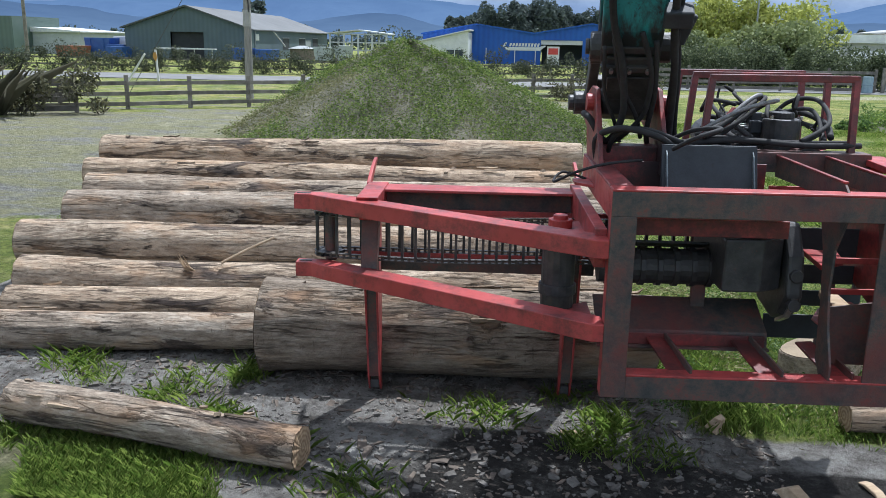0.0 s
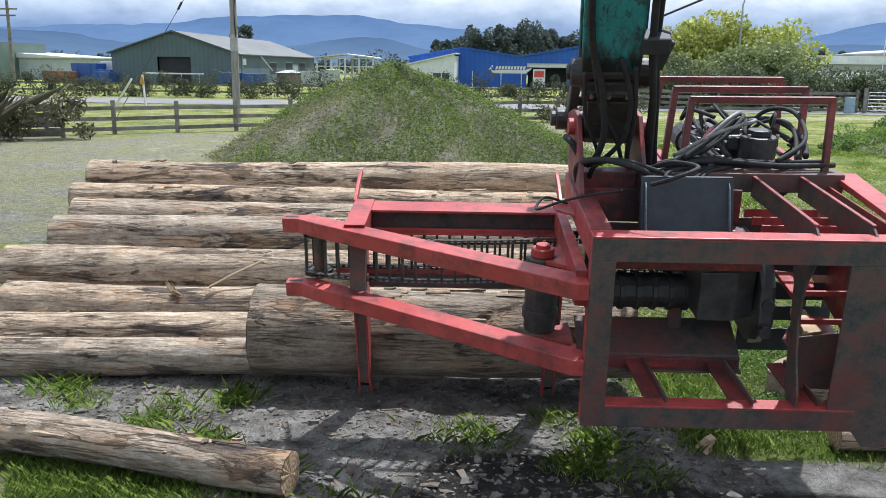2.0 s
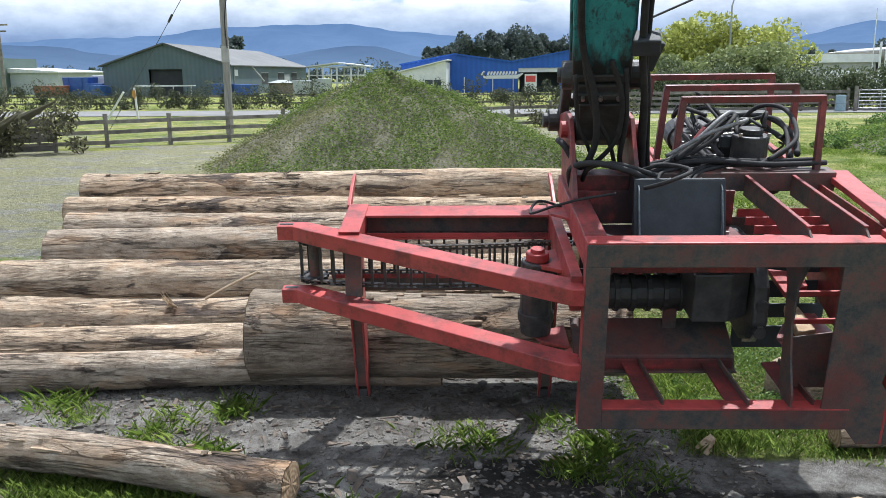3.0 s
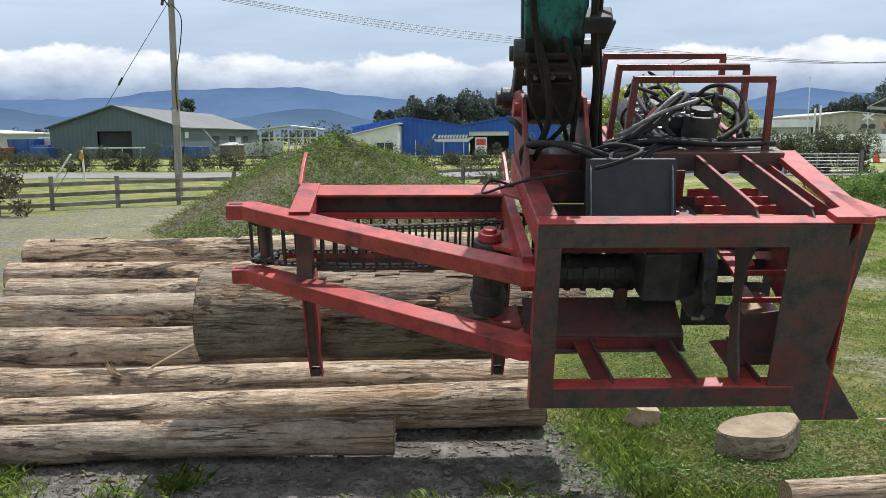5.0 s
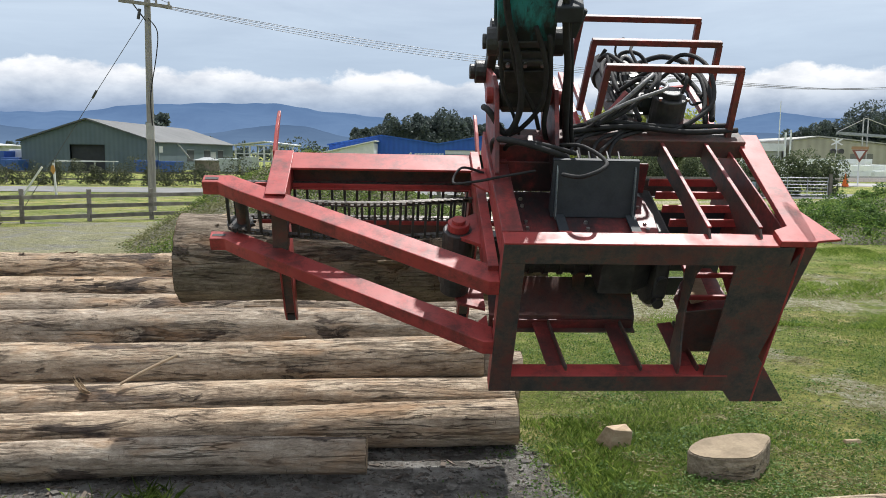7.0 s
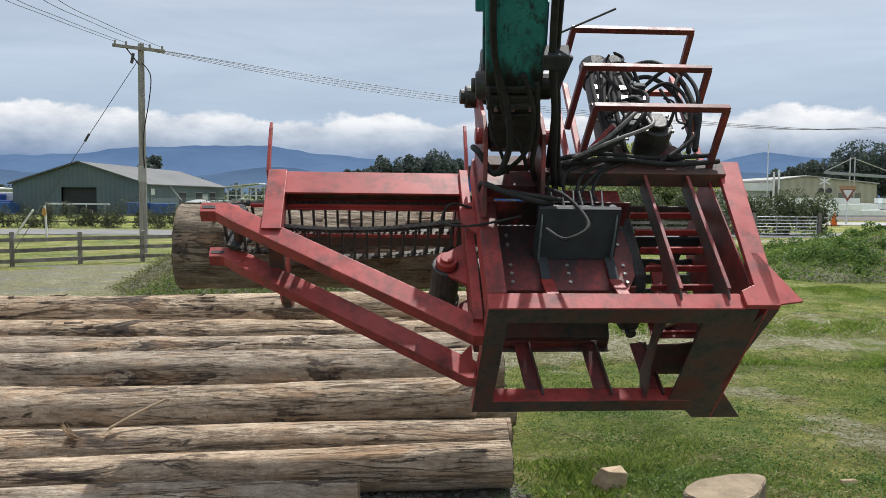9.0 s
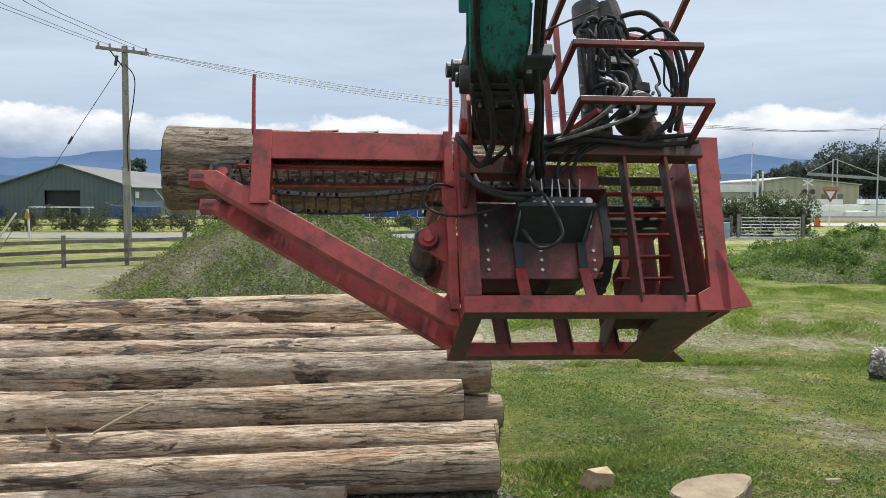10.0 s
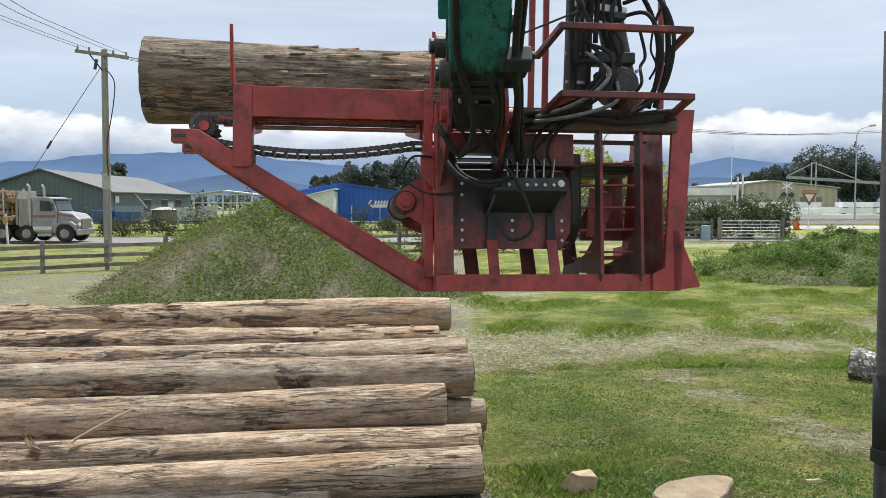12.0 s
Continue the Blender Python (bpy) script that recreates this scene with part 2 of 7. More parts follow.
def cover(name):
    """The yard's surface: gravel, mud, turf and worn turf, laid by the sheet's own cover weights and broken up by noise."""
    s = Nodes(name)

    def weight(key, scale, soft):
        a = s.n("ShaderNodeAttribute")
        a.attribute_name = key
        n = s.math("MULTIPLY", s.math("SUBTRACT", s.noise(scale, 9, 0.72), 0.5), soft)
        return s.math("MULTIPLY", s.math("SUBTRACT", s.math("ADD", a.outputs["Fac"], n), 0.42), 6.0, True)

    gravel = s.ramp(s.noise(7, 10, 0.8), [(0.32, (0.10, 0.098, 0.085)), (0.50, (0.235, 0.23, 0.21)), (0.68, (0.42, 0.41, 0.385))])
    gravel = s.mix(0.5, gravel, s.ramp(s.noise(0.35, 6, 0.6), [(0.3, (0.62, 0.62, 0.55)), (0.7, (1.15, 1.15, 1.15))]), "MULTIPLY")
    moss = s.ramp(s.noise(0.5, 10, 0.75, (1, 1.8, 1)), [(0.40, (0, 0, 0)), (0.52, (0.85, 0.85, 0.85))])
    gravel = s.mix(moss, gravel, s.ramp(s.noise(12, 8, 0.8), [(0.35, (0.12, 0.125, 0.050)), (0.65, (0.38, 0.36, 0.20))]))
    gravel = s.mix(0.7, gravel, s.ramp(s.noise(38, 6, 0.8), [(0.36, (0.42, 0.42, 0.42)), (0.62, (1.45, 1.45, 1.45))]), "MULTIPLY")
    mud = s.ramp(s.noise(3.0, 10, 0.78), [(0.33, (0.060, 0.054, 0.047)), (0.44, (0.18, 0.166, 0.148)), (0.55, (0.35, 0.332, 0.302)), (0.70, (0.56, 0.54, 0.505))])
    turf = s.ramp(s.noise(1.1, 9, 0.72), [(0.32, (0.095, 0.138, 0.026)), (0.5, (0.195, 0.235, 0.055)), (0.68, (0.36, 0.35, 0.15))])
    turf = s.mix(0.8, turf, s.ramp(s.noise(14, 9, 0.82), [(0.36, (0.22, 0.25, 0.20)), (0.50, (0.95, 0.95, 0.9)), (0.66, (1.75, 1.62, 1.6))]), "MULTIPLY")
    worn = s.ramp(s.noise(9, 9, 0.78), [(0.34, (0.14, 0.14, 0.060)), (0.50, (0.30, 0.285, 0.17)), (0.66, (0.55, 0.53, 0.44))])
    patch = s.ramp(s.noise(0.42, 8, 0.7), [(0.36, (0.42, 0.52, 0.42)), (0.47, (0.92, 0.95, 0.95)), (0.56, (1.30, 1.12, 1.30)), (0.66, (1.75, 1.38, 1.75))])
    turf = s.mix(0.85, turf, patch, "MULTIPLY")
    clover = s.ramp(s.noise(1.7, 8, 0.75, (1, 1, 1), 0.8), [(0.55, (0, 0, 0)), (0.63, (0.6, 0.6, 0.6))])
    turf = s.mix(clover, turf, (0.085, 0.150, 0.040))
    col = s.mix(weight("turf", 0.9, 1.1), gravel, turf)
    col = s.mix(weight("worn", 0.9, 2.5), col, worn)
    # near-black tone: moist mud with the head's cast shade painted in
    soil = s.ramp(s.noise(5.0, 11, 0.8), [(0.34, (0.014, 0.0125, 0.011)), (0.52, (0.042, 0.038, 0.033)), (0.68, (0.15, 0.14, 0.125))])
    mud = s.mix(weight("shaded_wet", 1.6, 0.9), mud, soil)
    col = s.mix(weight("mud", 1.2, 0.9), col, mud)
    s.bump(s.noise(24, 9, 0.8), 1.0, 0.09)
    return s.done(col, 0.95, 0.0, 0.2)


def leafy(name, dark, light, rough=0.65, through=0.32):
    s = Nodes(name)
    g = s.n("ShaderNodeNewGeometry")
    col = s.ramp(g.outputs["Random Per Island"], [(0.0, dark), (0.6, tuple((a + b) / 2 for a, b in zip(dark, light))), (1.0, light)])
    col = s.mix(0.6, col, s.ramp(s.noise(0.9, 5), [(0.3, (0.6, 0.62, 0.6)), (0.7, (1.2, 1.18, 1.1))]), "MULTIPLY")
    tr = s.n("ShaderNodeBsdfTranslucent")
    s.link(col, tr.inputs["Color"])
    mx = s.n("ShaderNodeMixShader")
    mx.inputs[0].default_value = through
    s.done(col, rough, 0.0, 0.3)
    out = s.t.nodes["Material Output"]
    s.link(s.bsdf.outputs[0], mx.inputs[1]), s.link(tr.outputs[0], mx.inputs[2]), s.link(mx.outputs[0], out.inputs[0])
    return s.m


def ribbed(name, dark, light, pitch, axis="X", rough=0.55, metal=0.0):
    """Corrugated sheet: fine ribs, their groove shade painted into the colour, and faint stains."""
    s = Nodes(name)
    w = s.n("ShaderNodeTexWave")
    w.bands_direction = axis
    w.inputs["Scale"].default_value = 0.314 / pitch
    s.link(s.co.outputs["Object"], w.inputs["Vector"])
    col = s.ramp(s.noise(0.35, 6), [(0.3, dark), (0.7, light)])
    col = s.mix(0.35, col, s.ramp(w.outputs["Fac"], [(0.0, (0.72, 0.72, 0.72)), (1.0, (1.1, 1.1, 1.1))]), "MULTIPLY")
    s.bump(w.outputs["Fac"], 0.5, 0.03)
    return s.done(col, rough, metal)


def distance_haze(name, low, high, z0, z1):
    """Far hill backdrop; blue haze of kilometres of air painted in as glowing emission."""
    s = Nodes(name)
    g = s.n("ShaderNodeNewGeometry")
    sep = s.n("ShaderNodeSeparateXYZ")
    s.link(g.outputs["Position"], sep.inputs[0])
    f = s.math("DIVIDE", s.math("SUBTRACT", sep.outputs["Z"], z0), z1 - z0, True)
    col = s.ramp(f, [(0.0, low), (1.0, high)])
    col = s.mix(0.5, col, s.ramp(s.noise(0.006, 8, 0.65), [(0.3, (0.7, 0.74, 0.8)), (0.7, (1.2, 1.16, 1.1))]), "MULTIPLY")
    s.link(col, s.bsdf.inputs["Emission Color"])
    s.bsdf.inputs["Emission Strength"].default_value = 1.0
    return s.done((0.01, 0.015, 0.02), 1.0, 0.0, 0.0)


RED = red_paint()
OILED = red_paint("oil_smeared_red_paint", 0.42, True)
GREASY = dirty_paint()
SOILED = red_paint("soiled_red_paint", 0.36)
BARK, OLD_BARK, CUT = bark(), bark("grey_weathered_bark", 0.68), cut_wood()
TEAL = teal_paint()
BLACK = surf("oily_black_steel", (0.016, 0.017, 0.019), (0.072, 0.070, 0.068), 9, 0.48, 0.0, 0.5, 60, spot=(0.14, 0.055, 0.04), spot_at=0.62)
RUBBER = surf("hose_rubber", (0.010, 0.010, 0.011), (0.030, 0.030, 0.031), 20, 0.8, 0, 0.2, 160)
PLATE = surf("dark_grey_plate", (0.018, 0.023, 0.028), (0.042, 0.050, 0.058), 6, 0.66, 0.0, 0.15, 80, spot=(0.03, 0.03, 0.032), spot_at=0.6)
GREY_HOSE = surf("scuffed_hose_braid", (0.10, 0.10, 0.10), (0.30, 0.30, 0.30), 40, 0.55, 0.2, 0.3, 160)
TRAY_EDGE = surf("worn_tray_edge", (0.08, 0.10, 0.11), (0.26, 0.30, 0.31), 14, 0.5, 0.2, 0.2, 80)
STEEL = surf("worn_bright_steel", (0.35, 0.34, 0.32), (0.62, 0.61, 0.58), 20, 0.35, 0.9, 0.2, 120, spot=(0.10, 0.075, 0.055), spot_at=0.6)
CHAIN = surf("oiled_chain_steel", (0.022, 0.021, 0.020), (0.15, 0.135, 0.12), 30, 0.42, 0.4, 0.2, 120)
TIMBER = surf("dark_fence_timber", (0.11, 0.10, 0.085), (0.27, 0.25, 0.215), 3, 0.9, 0, 0.4, 50, (1, 1, 1), vary=0.5)
GREY_WOOD = surf("grey_weathered_pole", (0.19, 0.18, 0.165), (0.36, 0.34, 0.31), 2.5, 0.9, 0, 0.4, 40, (4, 4, 0.5))
LAMP_GREY = surf("pale_galvanised_column", (0.34, 0.36, 0.37), (0.48, 0.50, 0.51), 2, 0.5, 0.3, 0.1, 60)
SPLIT = surf("fresh_split_wood", (0.32, 0.22, 0.13), (0.55, 0.43, 0.29), 4, 0.85, 0, 0.4, 45, (1, 4, 4), vary=0.3)

# ---------------------------------------------------------------- mesh helpers


def part(name, bm, material, parent=None, label="", bevel=0.0, smooth=False, at=None):
    """Links a bmesh as one mesh object, under a thing or a part if one is given."""
    me = bpy.data.meshes.new(name)
    bmesh.ops.recalc_face_normals(bm, faces=bm.faces)
    bm.to_mesh(me)
    bm.free()
    me.materials.append(material)
    if smooth:
        me.polygons.foreach_set("use_smooth", [True] * len(me.polygons))
    ob = new(name, me)
    if parent is not None:
        ob.parent = parent
    if at is not None:
        ob.matrix_basis = at
    if label:
        tagged(ob, label)
    if bevel:
        b = ob.modifiers.new("edge", "BEVEL")
        b.width, b.segments, b.limit_method = bevel, 2, "ANGLE"
    return ob


def thing(name, label, category, at=None, group="", kind=""):
    ob = new(name)
    if at is not None:
        ob.matrix_basis = at
    return tagged(ob, label, category, group, kind)


def add_box(bm, x0, x1, y0, y1, z0, z1):
    bmesh.ops.create_cube(bm, size=1, matrix=Matrix.LocRotScale(((x0 + x1) / 2, (y0 + y1) / 2, (z0 + z1) / 2), None, (abs(x1 - x0), abs(y1 - y0), abs(z1 - z0))))
    return bm


def box(*a):
    return add_box(bmesh.new(), *a)


def frame_to(p, q, side=(0, 1, 0)):
    """A matrix at p whose z runs to q, and whose y lies near side."""
    z = (Vector(q) - Vector(p)).normalized()
    x = Vector(side).cross(z)
    if x.length < 1e-4:
        x = Vector((1, 0, 0)).cross(z)
    x.normalize()
    y = z.cross(x)
    m = Matrix((x, y, z)).transposed().to_4x4()
    m.translation = p
    return m


def add_beam(bm, p, q, w, d, side=(0, 1, 0)):
    """A bar from p to q, d thick along side and w across it."""
    length = (Vector(q) - Vector(p)).length
    bmesh.ops.create_cube(bm, size=1, matrix=frame_to(p, q, side) @ Matrix.LocRotScale((0, 0, length / 2), None, (w, d, length)))
    return bm


def beam(p, q, w, d, side=(0, 1, 0)):
    return add_beam(bmesh.new(), p, q, w, d, side)


def add_rod(bm, p, q, r, r2=None, seg=16):
    length = (Vector(q) - Vector(p)).length
    bmesh.ops.create_cone(bm, cap_ends=True, segments=seg, radius1=r, radius2=r if r2 is None else r2, depth=length, matrix=frame_to(p, q) @ Matrix.Translation((0, 0, length / 2)))
    return bm


def rod(p, q, r, r2=None, seg=16):
    return add_rod(bmesh.new(), p, q, r, r2, seg)


def tube(points, r, seg=10, steps=7):
    """A hose through the points, rounded between them."""
    pts = [Vector(p) for p in points]
    path = []
    for i in range(len(pts) - 1):
        a, b = pts[i], pts[i + 1]
        p0, p3 = pts[max(i - 1, 0)], pts[min(i + 2, len(pts) - 1)]
        for k in range(steps):
            t = k / steps
            path.append(0.5 * ((2 * a) + (b - p0) * t + (2 * p0 - 5 * a + 4 * b - p3) * t * t + (3 * a - p0 - 3 * b + p3) * t ** 3))
    path.append(pts[-1])
    bm = bmesh.new()
    rings = []
    for i, p in enumerate(path):
        d = path[min(i + 1, len(path) - 1)] - path[max(i - 1, 0)]
        m = frame_to(p, p + d, (0.31, 0.87, 0.38))
        rings.append([bm.verts.new(m @ Vector((r * math.cos(2 * math.pi * j / seg), r * math.sin(2 * math.pi * j / seg), 0))) for j in range(seg)])
    for a, b in zip(rings, rings[1:]):
        for j in range(seg):
            bm.faces.new((a[j], a[(j + 1) % seg], b[(j + 1) % seg], b[j]))
    bm.faces.new(rings[0]), bm.faces.new(rings[-1][::-1])
    return bm


def plate(outline, axis, lo, hi):
    """A flat plate cut to an outline, thick from lo to hi along axis (0 x, 1 y, 2 z)."""
    bm = bmesh.new()

    def at(u, v, w):
        c = [u, v]
        c.insert(axis, w)
        return bm.verts.new(c)

    a, b = [at(u, v, lo) for u, v in outline], [at(u, v, hi) for u, v in outline]
    bm.faces.new(a), bm.faces.new(b[::-1])
    for i in range(len(a)):
        j = (i + 1) % len(a)
        bm.faces.new((a[i], b[i], b[j], a[j]))
    return bm


def disc(cx, cz, r, n=20, a0=0.0, a1=360.0):
    return [(cx + r * math.cos(radians(a0 + (a1 - a0) * i / n)), cz + r * math.sin(radians(a0 + (a1 - a0) * i / n))) for i in range(n if a1 - a0 == 360 else n + 1)]


def raw_mesh(name, verts, faces, material, smooth=False):
    me = bpy.data.meshes.new(name)
    me.from_pydata(verts, [], faces)
    me.materials.append(material)
    if smooth:
        me.polygons.foreach_set("use_smooth", [True] * len(me.polygons))
    me.update()
    return new(name, me)


def flakes(name, centres, size, material, rng, flat=0.0, slim=0.5, grow=None):
    """Many small leaves: kinked quads at the centres, of random turn. grow: a direction they lean to."""
    n = len(centres)
    c = np.asarray(centres, float)
    d = rng.normal(size=(n, 3))
    d[:, 2] *= 1 - flat
    if grow is not None:
        d = d * 0.55 + np.asarray(grow)
    d /= np.linalg.norm(d, axis=1)[:, None]
    e = np.cross(d, rng.normal(size=(n, 3)))
    e /= np.linalg.norm(e, axis=1)[:, None]
    s = size * rng.uniform(0.5, 1.3, n)[:, None]
    v = np.stack([c - d * s * 0.5, c + e * s * slim * 0.5, c + d * s * 0.5, c - e * s * slim * 0.5], 1).reshape(-1, 3)
    me = bpy.data.meshes.new(name)
    me.vertices.add(4 * n), me.loops.add(4 * n), me.polygons.add(n)
    me.vertices.foreach_set("co", v.ravel())
    me.loops.foreach_set("vertex_index", np.arange(4 * n))
    me.polygons.foreach_set("loop_start", np.arange(0, 4 * n, 4))
    me.materials.append(material)
    me.update(), me.validate()
    return new(name, me)


def blades(name, feet, height, width, material, rng, lean=0.45):
    """Grass: one bent triangle pair a blade, rooted at the feet."""
    n = len(feet)
    f = np.asarray(feet, float)
    a = rng.uniform(0, 2 * np.pi, n)
    out = np.stack([np.cos(a), np.sin(a), np.zeros(n)], 1)
    wide = np.stack([-np.sin(a), np.cos(a), np.zeros(n)], 1) * (width * rng.uniform(0.6, 1.3, n))[:, None]
    h = (height * rng.uniform(0.35, 1.3, n))[:, None]
    k = (lean * rng.uniform(0.2, 1.6, n))[:, None]
    up = np.array([[0, 0, 1.0]])
    mid, tip = f + up * h * 0.6 + out * h * k * 0.4, f + up * h + out * h * k * 1.3
    v = np.stack([f - wide, f + wide, mid + wide * 0.6, tip, mid - wide * 0.6], 1).reshape(-1, 3)
    me = bpy.data.meshes.new(name)
    me.vertices.add(5 * n), me.loops.add(5 * n), me.polygons.add(n)
    me.vertices.foreach_set("co", v.ravel())
    me.loops.foreach_set("vertex_index", np.arange(5 * n))
    me.polygons.foreach_set("loop_start", np.arange(0, 5 * n, 5))
    me.materials.append(material)
    me.update(), me.validate()
    return new(name, me)


def lumps(x, y, seed, octaves=4):
    """Smooth noise of about -1 to 1 over arrays, for relief and cover."""
    r = np.random.default_rng(seed)
    out, amp, tot = np.zeros_like(x, dtype=float), 1.0, 0.0
    k = 1.0
    for _ in range(octaves):
        for _ in range(3):
            a, p = r.uniform(0, 2 * np.pi, 2)
            out += amp / 3 * np.sin(k * (np.cos(a) * x + np.sin(a) * y) * r.uniform(0.8, 1.25) + p)
        tot += amp
        amp, k = amp * 0.6, k * 2.1
    return out / tot * 1.6


# ---------------------------------------------------------------- ground


def mud_at(x, y):
    edge = 0.75 + 0.35 * lumps(y * 1.0, x * 0.3, 5) - 0.22 * np.clip(y - 5.4, -3, 3)
    m = np.clip((edge - x) * 1.6 + 0.5, 0, 1) * np.clip((6.9 + 0.10 * x - y) * 1.5 + 0.5, 0, 1)
    under = ((x > -5.6) & (x < 0.25) & (y > 6.0 + 0.15 * x) & (y < 10.3)) * 1.0
    near = np.clip((5.3 - y + 0.22 * lumps(x, y, 8)) * 2.6, 0, 1) * np.clip((3.8 - x) * 1.2, 0, 1) * 0.9
    near = near * (1 - 0.9 * np.clip((x - 0.2) * 2.0, 0, 1) * np.clip((y - 5.3 + 0.30 * lumps(x * 1.6, y * 1.6, 14)) * 3, 0, 1))
    lawn = np.clip((-x - 1.75 - 0.75 * (y - 4.0) + 0.25 * lumps(x * 1.5, y * 1.5, 15)) * 2.5, 0, 1) * np.clip((4.55 - y) * 4, 0, 1)
    return np.clip(np.maximum(np.maximum(m * (1 - lawn), under), near * (1 - lawn)), 0, 1)


def shaded_wet_at(x, y):
    """Churned moist soil, darker than trodden grit beside it; also paints the head's shade."""
    near = np.clip((x + 1.15) * 1.6, 0, 1) * np.clip((4.95 - y + 0.2 * lumps(x * 1.5, y * 1.5, 17)) * 2.4, 0, 1)
    stack = np.clip((x + 1.2) * 1.6, 0, 1) * np.clip((y - 5.3) * 3, 0, 1) * 0.42
    return np.clip(np.maximum(near, stack), 0, 1)


def turf_at(x, y):
    right = np.clip((x - 0.15 - 0.03 * (y - 6)) * 1.2 + 0.35, 0, 1)
    left = np.clip((-x - 4.6) * 0.6 + 0.2 * lumps(x, y, 3) + 0.3, 0, 1) * np.clip((11.0 - y) * 0.6, 0, 1) * 0.85
    tufts = np.clip(lumps(x * 2.6, y * 2.6, 11) * 1.3 - 0.80, 0, 1) * (y < 6.5) * 0.95
    corner = np.clip((-x - 1.7 - 0.75 * (y - 4.0)) * 2.0, 0, 1) * (y < 4.6) * (0.62 + 0.4 * lumps(x * 4, y * 4, 19)).clip(0, 1)
    verge = np.clip(1 - np.abs(y - (38.64 + 0.786 * x) + 0.7) / 1.3, 0, 1) * (y < 45)
    beyond = (y > 39.2 + 0.786 * x) * 0.58
    return np.clip(np.maximum.reduce([right, left, tufts, corner, verge, beyond, (y > 60) * 1.0]), 0, 1)


def worn_at(x, y):
    track = np.exp(-((y - 13.6 - 0.30 * (x - 1)) / 2.4) ** 2) * np.clip((x + 1.5) * 2, 0, 1) * (0.98 - 0.07 * np.clip(x - 2, 0, 6))
    spur = np.exp(-((x - 4.2 + 0.28 * (y - 8)) / 0.7) ** 2) * (y < 12) * 0.55
    lane = np.exp(-((y - 44.5 - 0.25 * (x - 10)) / 1.6) ** 2) * (x > 3) * 0.95
    foot = np.exp(-((np.hypot(x + 4.6, y - 22.0) - 6.2) / 1.4) ** 2) * 0.55
    return np.clip(np.maximum.reduce([track + 0.18 * lumps(x * 0.9, y * 0.9, 21), spur, lane, foot]), 0, 1) * (1 - mud_at(x, y))


def ground_z(x, y):
    near = np.clip(1 - np.hypot(x, y - 8) / 40, 0, 1)
    return near * (0.022 * lumps(x * 1.4, y * 1.4, 31) + 0.012 * lumps(x * 6, y * 6, 32, 3)) - 0.03


def ground():
    xs = np.concatenate([[-4200, -1800, -700, -300, -160, -100, -70, -50, -38, -30, -24, -19, -15, -12, -10], np.arange(-8.5, 6.6, 0.12), [7, 7.6, 8.4, 9.5, 11, 13, 16, 20, 25, 31, 40, 55, 80, 120, 200, 400, 900, 2000, 4200]])
    ys = np.concatenate([[-300, -80, -25, -8, -2, 1, 2.4], np.arange(3.2, 14.0, 0.12), np.arange(14.0, 30, 0.5), np.arange(30, 60, 1.5), [64, 70, 80, 95, 120, 160, 240, 400, 800, 1600, 3000, 4400]])
    X, Y = np.meshgrid(xs, ys)
    Z = ground_z(X, Y)
    nx, ny = len(xs), len(ys)
    idx = np.arange(nx * ny).reshape(ny, nx)
    faces = np.stack([idx[:-1, :-1], idx[:-1, 1:], idx[1:, 1:], idx[1:, :-1]], -1).reshape(-1, 4)
    ob = raw_mesh("ground", np.stack([X, Y, Z], -1).reshape(-1, 3).tolist(), faces.tolist(), cover("yard_ground"), True)
    for key, fn in (("turf", turf_at), ("worn", worn_at), ("mud", mud_at), ("shaded_wet", shaded_wet_at)):
        ob.data.attributes.new(key, "FLOAT", "POINT").data.foreach_set("value", fn(X, Y).ravel().astype(np.float32))
    tagged(ob, "muddy yard ground running into gravel and short green turf", "ground", kind="structure")


def bumpy_cone(name, cx, cy, rx, ry, h, seed, material, power=1.0, n=90, m=34):
    """A heap: a rounded cone on the ground with an uneven flank."""
    verts, faces = [], []
    for i in range(m + 1):
        s = i / m
        for j in range(n):
            a = 2 * math.pi * j / n
            ux, uy = s * math.cos(a), s * math.sin(a)
            wob = 1 + 0.10 * math.sin(3 * a + seed) + 0.06 * math.sin(7 * a + 2 * seed)
            x, y = cx + rx * ux * wob, cy + ry * uy * wob
            z = h * max(0.0, (1 - s ** 1.15)) ** power * (1 + 0.05 * math.sin(5 * a + seed * 3)) + 0.10 * noise.noise(Vector((x * 1.3, y * 1.3, seed))) * (1 - s * 0.7) + 0.05 * noise.noise(Vector((x * 4, y * 4, seed)))
            verts.append((x, y, z - 0.06 - 0.05 * s))
    for i in range(m):
        for j in range(n):
            a, b = i * n + j, i * n + (j + 1) % n
            faces.append((a, b, b + n, a + n))
    return raw_mesh(name, verts, faces, material, True)


def on_mesh(ob, count, rng):
    """Points spread over a mesh's faces."""
    me = ob.data
    c = np.empty(len(me.polygons) * 3)
    a = np.empty(len(me.polygons))
    me.polygons.foreach_get("center", c), me.polygons.foreach_get("area", a)
    c = c.reshape(-1, 3)
    i = rng.choice(len(a), count, p=a / a.sum())
    p = c[i] + rng.normal(size=(count, 3)) * np.sqrt(a[i])[:, None] * 0.7 * np.array([1, 1, 0.25])
    return p


